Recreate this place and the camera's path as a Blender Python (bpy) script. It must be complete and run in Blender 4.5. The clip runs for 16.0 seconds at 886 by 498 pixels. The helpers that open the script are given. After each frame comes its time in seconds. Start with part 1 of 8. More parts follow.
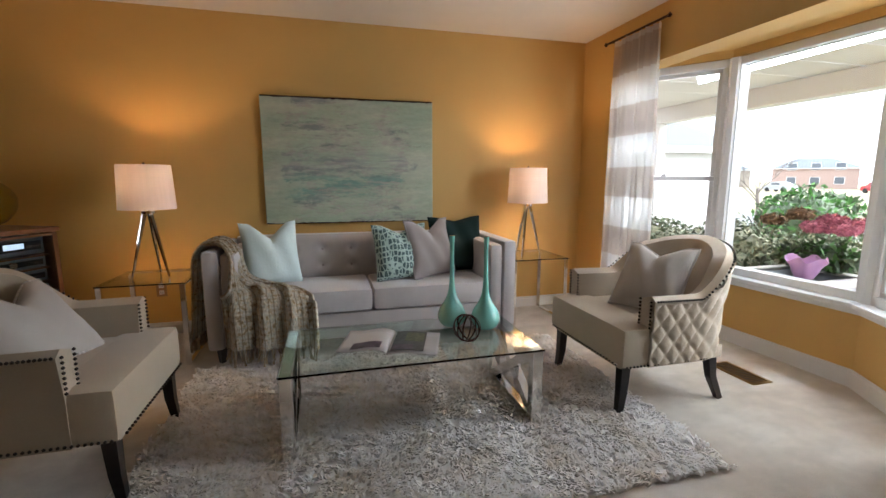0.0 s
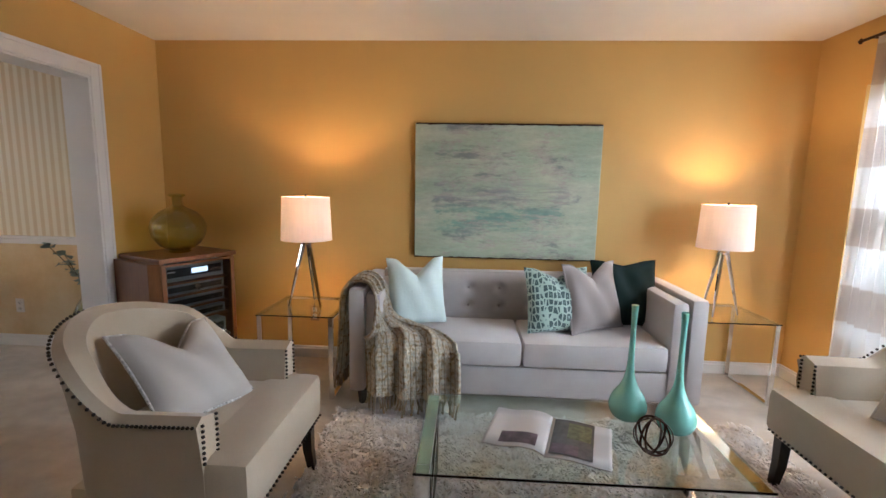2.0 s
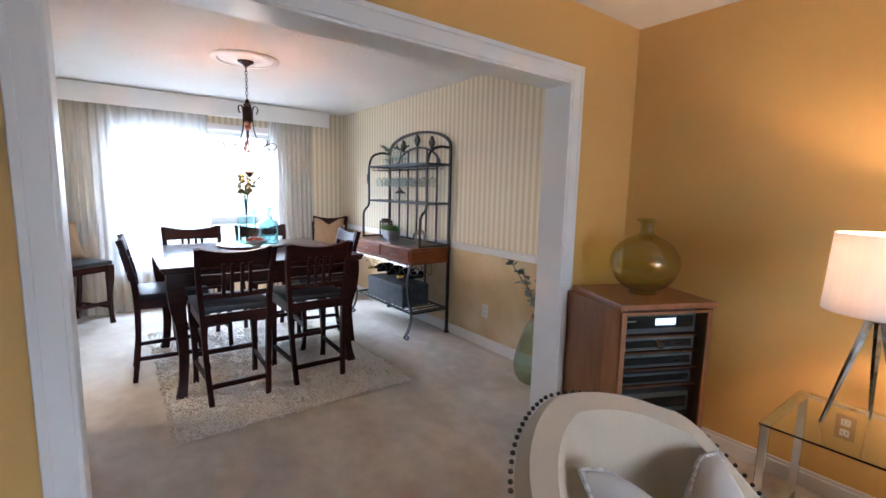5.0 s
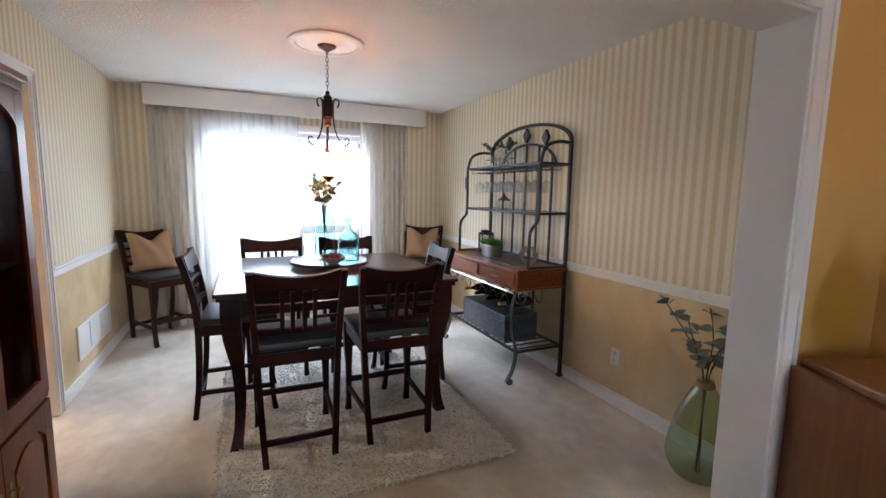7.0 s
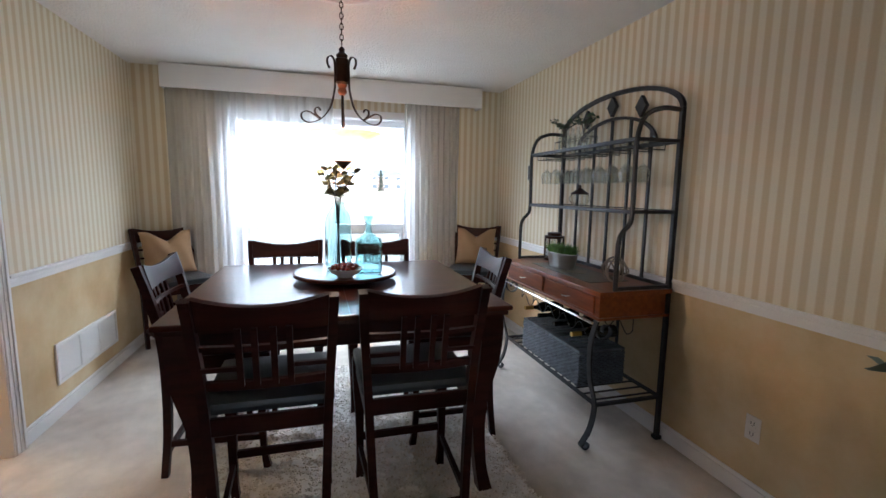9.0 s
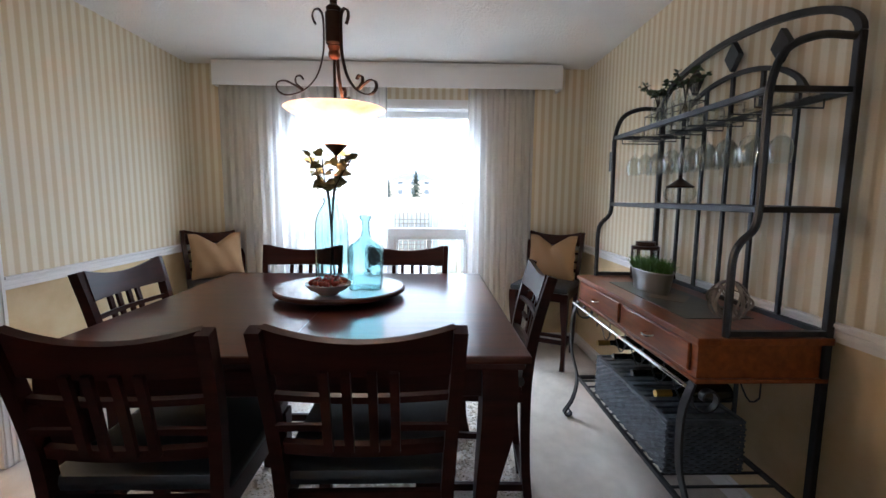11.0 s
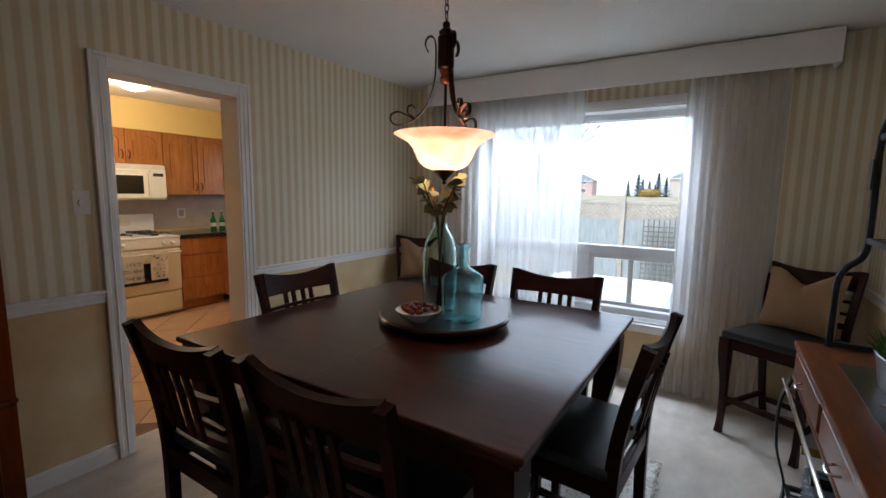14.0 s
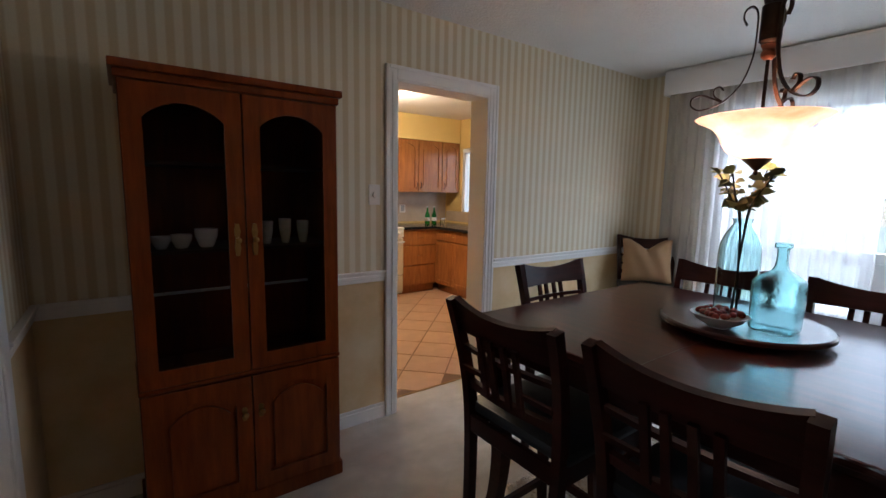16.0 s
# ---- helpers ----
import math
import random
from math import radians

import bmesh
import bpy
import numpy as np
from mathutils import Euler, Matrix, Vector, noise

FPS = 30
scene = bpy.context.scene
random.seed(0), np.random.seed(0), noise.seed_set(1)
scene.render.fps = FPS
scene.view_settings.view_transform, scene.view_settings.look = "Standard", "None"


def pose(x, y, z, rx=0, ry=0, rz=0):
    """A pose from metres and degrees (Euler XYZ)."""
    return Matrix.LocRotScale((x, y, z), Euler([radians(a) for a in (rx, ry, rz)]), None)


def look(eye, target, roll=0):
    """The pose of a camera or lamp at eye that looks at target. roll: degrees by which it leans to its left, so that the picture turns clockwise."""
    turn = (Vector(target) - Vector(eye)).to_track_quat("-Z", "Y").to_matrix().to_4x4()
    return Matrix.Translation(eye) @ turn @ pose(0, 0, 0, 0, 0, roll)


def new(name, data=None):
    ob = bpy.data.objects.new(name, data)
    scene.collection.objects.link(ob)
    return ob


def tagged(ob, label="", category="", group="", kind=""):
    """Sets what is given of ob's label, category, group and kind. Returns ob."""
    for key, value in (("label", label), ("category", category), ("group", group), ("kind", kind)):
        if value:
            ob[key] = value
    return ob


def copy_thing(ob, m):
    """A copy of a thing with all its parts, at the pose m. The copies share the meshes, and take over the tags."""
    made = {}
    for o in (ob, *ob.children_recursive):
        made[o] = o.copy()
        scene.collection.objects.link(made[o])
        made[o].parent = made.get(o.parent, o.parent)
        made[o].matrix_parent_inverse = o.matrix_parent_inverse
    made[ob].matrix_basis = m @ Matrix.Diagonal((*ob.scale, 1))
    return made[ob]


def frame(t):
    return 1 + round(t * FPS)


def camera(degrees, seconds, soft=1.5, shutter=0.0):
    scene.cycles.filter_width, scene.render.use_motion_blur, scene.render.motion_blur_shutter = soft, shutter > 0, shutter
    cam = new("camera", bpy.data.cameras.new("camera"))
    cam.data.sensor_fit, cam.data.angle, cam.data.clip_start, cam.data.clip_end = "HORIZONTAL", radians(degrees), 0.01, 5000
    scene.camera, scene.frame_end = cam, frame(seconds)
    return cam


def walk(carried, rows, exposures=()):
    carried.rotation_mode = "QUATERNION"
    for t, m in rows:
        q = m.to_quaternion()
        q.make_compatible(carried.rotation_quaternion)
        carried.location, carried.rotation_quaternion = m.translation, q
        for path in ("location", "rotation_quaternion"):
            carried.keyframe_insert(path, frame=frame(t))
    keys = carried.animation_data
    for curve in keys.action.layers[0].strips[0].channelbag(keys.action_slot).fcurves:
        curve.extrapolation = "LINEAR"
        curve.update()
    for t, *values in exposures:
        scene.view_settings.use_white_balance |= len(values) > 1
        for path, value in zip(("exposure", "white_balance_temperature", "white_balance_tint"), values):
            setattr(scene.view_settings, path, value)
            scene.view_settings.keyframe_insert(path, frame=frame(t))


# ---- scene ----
cam = camera(90.1, 16.0)
PATH = [
    (0, (-0.615, 1.286, 1.192), (-0.109, 3.196, 0.883), 0),
    (0.5, (-0.597, 1.382, 1.241), (-0.137, 3.307, 0.956), 0.1),
    (1, (-0.575, 1.468, 1.287), (-0.241, 3.421, 1.009), 0.3),
    (1.5, (-0.599, 1.572, 1.313), (-0.457, 3.549, 1.046), 0.8),
    (2, (-0.670, 1.710, 1.364), (-0.779, 3.688, 1.090), 1.1),
    (2.5, (-0.768, 1.806, 1.393), (-1.167, 3.747, 1.122), 1.1),
    (3, (-0.865, 1.926, 1.400), (-1.578, 3.774, 1.124), 1.1),
    (3.5, (-0.978, 2.089, 1.397), (-2.039, 3.763, 1.128), 1.2),
    (4, (-1.109, 2.193, 1.406), (-2.432, 3.668, 1.132), 1.2),
    (4.5, (-1.288, 2.325, 1.398), (-2.776, 3.634, 1.131), 1.1),
    (5, (-1.448, 2.396, 1.406), (-3.034, 3.586, 1.146), 1.3),
    (5.2, (-1.509, 2.428, 1.408), (-3.129, 3.572, 1.146), 1.2),
    (7.3, (-2.288, 2.814, 1.418), (-4.108, 3.604, 1.165), 1),
    (7.5, (-2.367, 2.839, 1.415), (-4.191, 3.617, 1.156), 0.9),
    (8, (-2.551, 2.988, 1.381), (-4.405, 3.695, 1.131), 0.9),
    (8.5, (-2.713, 3.090, 1.372), (-4.597, 3.712, 1.122), 1),
    (9, (-2.914, 3.186, 1.374), (-4.822, 3.727, 1.117), 0.9),
    (9.2, (-2.979, 3.196, 1.370), (-4.894, 3.715, 1.115), 1),
    (11.3, (-3.546, 3.763, 1.314), (-5.530, 3.726, 1.064), 0.7),
    (11.5, (-3.589, 3.781, 1.355), (-5.569, 3.681, 1.090), 0.9),
    (12, (-3.698, 3.929, 1.351), (-5.651, 3.586, 1.090), 0.8),
    (12.5, (-3.782, 4.116, 1.380), (-5.673, 3.515, 1.126), 0.9),
    (13, (-3.815, 4.252, 1.428), (-5.621, 3.432, 1.171), 0.6),
    (13.5, (-3.821, 4.297, 1.436), (-5.550, 3.324, 1.180), 0.9),
    (14, (-3.806, 4.297, 1.437), (-5.482, 3.235, 1.183), 0.9),
    (14.5, (-3.769, 4.262, 1.440), (-5.396, 3.127, 1.187), 1),
    (15, (-3.695, 4.186, 1.435), (-5.246, 2.949, 1.182), 1.1),
    (15.5, (-3.605, 4.085, 1.413), (-5.007, 2.682, 1.159), 1.5),
    (16, (-3.502, 3.965, 1.394), (-4.669, 2.362, 1.130), 1.1),
]

# ---- world, sun, large lights ----
world = bpy.data.worlds.new("world")
scene.world = world
world.use_nodes = True
wn, wl = world.node_tree.nodes, world.node_tree.links
sky = wn.new("ShaderNodeTexSky")
sky.sky_type, sky.sun_disc = "NISHITA", False
sky.sun_elevation, sky.sun_rotation = radians(42), radians(130)
sky.air_density, sky.dust_density, sky.ozone_density = 1.0, 1.5, 0.8
veil = wn.new("ShaderNodeHueSaturation")
veil.inputs["Saturation"].default_value = 0.15
wl.new(sky.outputs[0], veil.inputs["Color"])
cloud = wn.new("ShaderNodeMix")
cloud.data_type, cloud.blend_type = "RGBA", "LIGHTEN"
cloud.inputs[0].default_value, cloud.inputs[7].default_value = 1.0, (4.6, 4.7, 4.9, 1)
wl.new(veil.outputs[0], cloud.inputs[6])
wl.new(cloud.outputs[2], wn["Background"].inputs[0])
wn["Background"].inputs[1].default_value = 0.15

sun = new("sun", bpy.data.lights.new("sun", "SUN"))
sun.data.energy, sun.data.angle, sun.data.color = 1.5, radians(10), (1.0, 0.95, 0.88)
sun.matrix_world = look((20, -17, 24), (0, 0, 0))


def bulb(x, y, z, watts, color, r=0.03):
    ob = new("bulb_light", bpy.data.lights.new("bulb_light", "POINT"))
    ob.data.energy, ob.data.color, ob.data.shadow_soft_size = watts, color, r
    ob.location = (x, y, z)
    return ob


def window_sky(x, y, z, across, deep, watts, way):
    """An added area lamp just outside a window, standing in for skylight through it."""
    ob = new("window_sky", bpy.data.lights.new("window_sky", "AREA"))
    ob.data.shape, ob.data.size, ob.data.size_y = "RECTANGLE", across, deep
    ob.data.energy, ob.data.color = watts, (0.93, 0.97, 1.0)
    ob.matrix_world = look((x, y, z), (x + way[0], y + way[1], z + way[2]))
    return ob


# added fill: two lamps outside the bay, one above the dining window
window_sky(2.66, 3.45, 2.15, 2.6, 0.22, 16, (-1.0, 0, -0.50))
window_sky(2.33, 2.42, 1.30, 0.85, 1.25, 2.3, (-0.87, 0.50, -0.10))
window_sky(-7.92, 3.25, 2.33, 1.8, 0.36, 19, (1.0, 0, -0.62))
WARM = (1.0, 0.60, 0.28)
bulb(-1.745, 4.60, 1.16, 2.4, WARM)
bulb(1.03, 4.72, 1.16, 2.2, WARM)
bulb(-5.348, 3.32, 1.64, 1.5, (1.0, 0.76, 0.53))
bulb(-5.78, -0.255, 2.22, 13, (1.0, 0.72, 0.42), 0.10)
SHOTS = [(t, e, k, 10) for t, e, k in ((0.0, 2.6, 5900), (1.0, 2.75, 5800), (2.0, 3.2, 5550), (3.5, 3.75, 5150), (5.2, 3.6, 5050), (7.5, 3.1, 5350), (9.2, 2.75, 5350), (11.5, 2.65, 5350), (13.0, 2.1, 5400), (14.5, 1.6, 5450), (15.5, 1.7, 5250), (16.0, 2.1, 5250))]
PATH_KEYS = [(t, look(eye, target, roll)) for t, eye, target, roll in PATH]
walk(cam, PATH_KEYS, SHOTS)

# ---- materials ----


def tree(name):
    m = bpy.data.materials.new(name)
    m.use_nodes = True
    return m, m.node_tree.nodes, m.node_tree.links, m.node_tree.nodes["Principled BSDF"]


def mixer(n, l, a, b, fac, mode="MIX"):
    mx = n.new("ShaderNodeMix")
    mx.data_type, mx.blend_type = "RGBA", mode
    for sock, v in ((mx.inputs[6], a), (mx.inputs[7], b), (mx.inputs[0], fac)):
        if isinstance(v, (int, float)):
            sock.default_value = v
        elif isinstance(v, tuple):
            sock.default_value = (*v, 1)
        else:
            l.new(v, sock)
    return mx.outputs[2]


def noise_of(n, l, scale, stretch=(1, 1, 1), detail=4.0, rough=0.55, space="Object"):
    tc, mp, nz = n.new("ShaderNodeTexCoord"), n.new("ShaderNodeMapping"), n.new("ShaderNodeTexNoise")
    mp.inputs["Scale"].default_value = stretch
    l.new(tc.outputs[space], mp.inputs[0])
    l.new(mp.outputs[0], nz.inputs["Vector"])
    nz.inputs["Scale"].default_value, nz.inputs["Detail"].default_value, nz.inputs["Roughness"].default_value = scale, detail, rough
    return nz.outputs["Fac"]


def ramp_of(n, l, fac, stops):
    r = n.new("ShaderNodeValToRGB")
    r.color_ramp.elements[0].position, r.color_ramp.elements[0].color = stops[0][0], (*stops[0][1], 1)
    r.color_ramp.elements[1].position, r.color_ramp.elements[1].color = stops[-1][0], (*stops[-1][1], 1)
    for p, c in stops[1:-1]:
        e = r.color_ramp.elements.new(p)
        e.color = (*c, 1)
    l.new(fac, r.inputs[0])
    return r.outputs[0]


def bump_to(n, l, b, height, strength, dist=0.01):
    bp = n.new("ShaderNodeBump")
    bp.inputs["Strength"].default_value, bp.inputs["Distance"].default_value = strength, dist
    l.new(height, bp.inputs["Height"])
    l.new(bp.outputs[0], b.inputs["Normal"])


def plain(name, col, rough=0.6, metal=0.0, var=0.10, scale=3.0, bump=0.15, bscale=120.0, stretch=(1, 1, 1), dark=None, sheen=0.0, dist=0.004, coat=0.0, spec=0.5, fleck=0.0):
    m, n, l, b = tree(name)
    d = dark or tuple(c * (1 - 2.2 * var) for c in col)
    c1 = ramp_of(n, l, noise_of(n, l, scale, stretch), [(0.3, d), (0.7, col)])
    if fleck:
        c1 = mixer(n, l, c1, ramp_of(n, l, noise_of(n, l, bscale), [(0.35, (1 - fleck,) * 3), (0.65, (1, 1, 1))]), 1.0, "MULTIPLY")
    l.new(c1, b.inputs["Base Color"])
    b.inputs["Roughness"].default_value, b.inputs["Metallic"].default_value = rough, metal
    b.inputs["Sheen Weight"].default_value, b.inputs["Coat Weight"].default_value = sheen, coat
    b.inputs["Specular IOR Level"].default_value = spec
    if bump:
        bump_to(n, l, b, noise_of(n, l, bscale, stretch, 3.0), bump, dist)
    return m


def wood(name, a, c, rough=0.35, axis=(1, 12, 12), scale=3.0, coat=0.2, spec=0.5, shine=0.2):
    m, n, l, b = tree(name)
    f = noise_of(n, l, scale, axis, 6.0, 0.65)
    c1 = ramp_of(n, l, f, [(0.28, a), (0.5, tuple((x + y) / 2 for x, y in zip(a, c))), (0.72, c)])
    c2 = mixer(n, l, c1, ramp_of(n, l, noise_of(n, l, 2.0), [(0.3, (0.78,) * 3), (0.7, (1, 1, 1))]), 1.0, "MULTIPLY")
    l.new(c2, b.inputs["Base Color"])
    b.inputs["Roughness"].default_value, b.inputs["Coat Weight"].default_value, b.inputs["Coat Roughness"].default_value = rough, coat, shine
    b.inputs["Specular IOR Level"].default_value = spec
    bump_to(n, l, b, noise_of(n, l, scale * 8, axis, 4.0), 0.06, 0.002)
    return m


def glass(name, col=(1, 1, 1), rough=0.0, ior=1.45, bubbles=0.0):
    m, n, l, b = tree(name)
    b.inputs["Base Color"].default_value = (*col, 1)
    b.inputs["Transmission Weight"].default_value, b.inputs["Roughness"].default_value, b.inputs["IOR"].default_value = 1.0, rough, ior
    if bubbles:
        bump_to(n, l, b, noise_of(n, l, 90, (1, 1, 1), 2.0), bubbles, 0.004)
    return m


def clear_pane(name, col=(0.76, 0.78, 0.78)):
    m, n, l, b = tree(name)
    b.inputs["Base Color"].default_value = (*col, 1)
    b.inputs["Transmission Weight"].default_value, b.inputs["Roughness"].default_value, b.inputs["IOR"].default_value = 1.0, 0.0, 1.02
    b.inputs["Specular IOR Level"].default_value = 0.3
    return m


def thin_glass(name, col, clean=0.05):
    m, n, l, b = tree(name)
    tr, gl, fr, mx = n.new("ShaderNodeBsdfTransparent"), n.new("ShaderNodeBsdfGlossy"), n.new("ShaderNodeLayerWeight"), n.new("ShaderNodeMixShader")
    tr.inputs[0].default_value = (*col, 1)
    gl.inputs["Roughness"].default_value = clean
    fr.inputs[0].default_value = 0.5
    up, low = n.new("ShaderNodeMath"), n.new("ShaderNodeMath")
    up.operation, low.operation = "POWER", "MULTIPLY_ADD"
    l.new(fr.outputs["Facing"], up.inputs[0])
    up.inputs[1].default_value = 3.0
    l.new(up.outputs[0], low.inputs[0])
    low.inputs[1].default_value, low.inputs[2].default_value = 0.80, 0.055
    l.new(low.outputs[0], mx.inputs[0])
    l.new(tr.outputs[0], mx.inputs[1])
    l.new(gl.outputs[0], mx.inputs[2])
    l.new(mx.outputs[0], n["Material Output"].inputs["Surface"])
    return m


def emitter(name, col, power, mottled=0.0):
    m, n, l, b = tree(name)
    if mottled:
        c = ramp_of(n, l, noise_of(n, l, 9, (1, 1, 2.2)), [(0.3, tuple(x * (1 - mottled) for x in col)), (0.7, col)])
        l.new(c, b.inputs["Emission Color"])
    else:
        b.inputs["Emission Color"].default_value = (*col, 1)
    b.inputs["Base Color"].default_value = (*col, 1)
    b.inputs["Emission Strength"].default_value, b.inputs["Roughness"].default_value = power, 0.35
    return m


def sheer(name, see, stripes=False, opaque=0.45, col=(0.86, 0.86, 0.84), col2=(0.42, 0.36, 0.33), see2=None):
    m, n, l, b = tree(name)
    out = n["Material Output"]
    tr, tl, df, ad, mx = n.new("ShaderNodeBsdfTransparent"), n.new("ShaderNodeBsdfTranslucent"), n.new("ShaderNodeBsdfDiffuse"), n.new("ShaderNodeMixShader"), n.new("ShaderNodeMixShader")
    l.new(tl.outputs[0], ad.inputs[1])
    l.new(df.outputs[0], ad.inputs[2])
    ad.inputs[0].default_value = opaque
    l.new(ad.outputs[0], mx.inputs[1])
    l.new(tr.outputs[0], mx.inputs[2])
    mx.inputs[0].default_value = see
    if stripes:
        geo, sep, mt = n.new("ShaderNodeNewGeometry"), n.new("ShaderNodeSeparateXYZ"), n.new("ShaderNodeMath")
        l.new(geo.outputs["Position"], sep.inputs[0])
        mt.operation = "PINGPONG"
        l.new(sep.outputs[2], mt.inputs[0])
        mt.inputs[1].default_value = 0.235
        f = ramp_of(n, l, mt.outputs[0], [(0.115, (0, 0, 0)), (0.125, (1, 1, 1))])
        cc = mixer(n, l, col, col2, f)
        l.new(cc, tl.inputs[0])
        l.new(cc, df.inputs[0])
        g = ramp_of(n, l, mt.outputs[0], [(0.115, (see,) * 3), (0.125, (see2,) * 3)])
        l.new(g, mx.inputs[0])
    else:
        weave = ramp_of(n, l, noise_of(n, l, 60, (1, 1, 0.05), 2.0), [(0.3, tuple(c * 0.95 for c in col)), (0.7, col)])
        l.new(weave, tl.inputs[0])
        l.new(weave, df.inputs[0])
    l.new(mx.outputs[0], out.inputs["Surface"])
    return m


def wallpaper():
    m, n, l, b = tree("striped_wallpaper_over_sponged_paint")
    geo, sep, add, pp = n.new("ShaderNodeNewGeometry"), n.new("ShaderNodeSeparateXYZ"), n.new("ShaderNodeMath"), n.new("ShaderNodeMath")
    l.new(geo.outputs["Position"], sep.inputs[0])
    l.new(sep.outputs[0], add.inputs[0])
    l.new(sep.outputs[1], add.inputs[1])
    pp.operation = "PINGPONG"
    l.new(add.outputs[0], pp.inputs[0])
    pp.inputs[1].default_value = 0.033
    st = ramp_of(n, l, pp.outputs[0], [(0.0145, (0.62, 0.515, 0.335)), (0.0175, (0.75, 0.69, 0.545))])
    st = mixer(n, l, st, ramp_of(n, l, noise_of(n, l, 160, (1, 1, 1), 2.0), [(0.3, (0.93,) * 3), (0.7, (1, 1, 1))]), 1.0, "MULTIPLY")
    sp = ramp_of(n, l, noise_of(n, l, 2.6, (1, 1, 1), 6.0, 0.6), [(0.30, (0.52, 0.36, 0.18)), (0.5, (0.62, 0.47, 0.26)), (0.72, (0.70, 0.58, 0.38))])
    gt = n.new("ShaderNodeMath")
    gt.operation = "GREATER_THAN"
    l.new(sep.outputs[2], gt.inputs[0])
    gt.inputs[1].default_value = 0.88
    l.new(mixer(n, l, sp, st, gt.outputs[0]), b.inputs["Base Color"])
    b.inputs["Roughness"].default_value = 0.55
    bump_to(n, l, b, noise_of(n, l, 140, (1, 1, 1), 2.0), 0.06, 0.002)
    return m


def carpet(name, a, c):
    m, n, l, b = tree(name)
    big = ramp_of(n, l, noise_of(n, l, 1.6, (1, 1.8, 1), 5.0, 0.6), [(0.30, a), (0.46, tuple(x * 0.55 + y * 0.45 for x, y in zip(a, c))), (0.60, c)])
    mid = ramp_of(n, l, noise_of(n, l, 9, (1, 1, 1), 4.0), [(0.35, (0.86,) * 3), (0.65, (1, 1, 1))])
    fine = ramp_of(n, l, noise_of(n, l, 260, (1, 1, 1), 2.0), [(0.3, (0.72,) * 3), (0.7, (1, 1, 1))])
    l.new(mixer(n, l, mixer(n, l, big, mid, 1.0, "MULTIPLY"), fine, 1.0, "MULTIPLY"), b.inputs["Base Color"])
    b.inputs["Roughness"].default_value, b.inputs["Sheen Weight"].default_value, b.inputs["Specular IOR Level"].default_value = 0.95, 0.35, 0.1
    bump_to(n, l, b, noise_of(n, l, 220, (1, 1, 1), 3.0), 0.35, 0.004)
    return m


def tufted(name, stops):
    m, n, l, b = tree(name)
    geo = n.new("ShaderNodeNewGeometry")
    c = ramp_of(n, l, geo.outputs["Random Per Island"], stops)
    c = mixer(n, l, c, ramp_of(n, l, noise_of(n, l, 5.0, (1, 1, 1), 4.0), [(0.34, (0.90, 0.86, 0.80)), (0.52, (1, 1, 1))]), 1.0, "MULTIPLY")
    l.new(c, b.inputs["Base Color"])
    b.inputs["Roughness"].default_value, b.inputs["Specular IOR Level"].default_value = 0.9, 0.1
    tl, mx = n.new("ShaderNodeBsdfTranslucent"), n.new("ShaderNodeMixShader")
    l.new(c, tl.inputs[0])
    l.new(b.outputs[0], mx.inputs[1])
    l.new(tl.outputs[0], mx.inputs[2])
    mx.inputs[0].default_value = 0.45
    l.new(mx.outputs[0], n["Material Output"].inputs["Surface"])
    return m


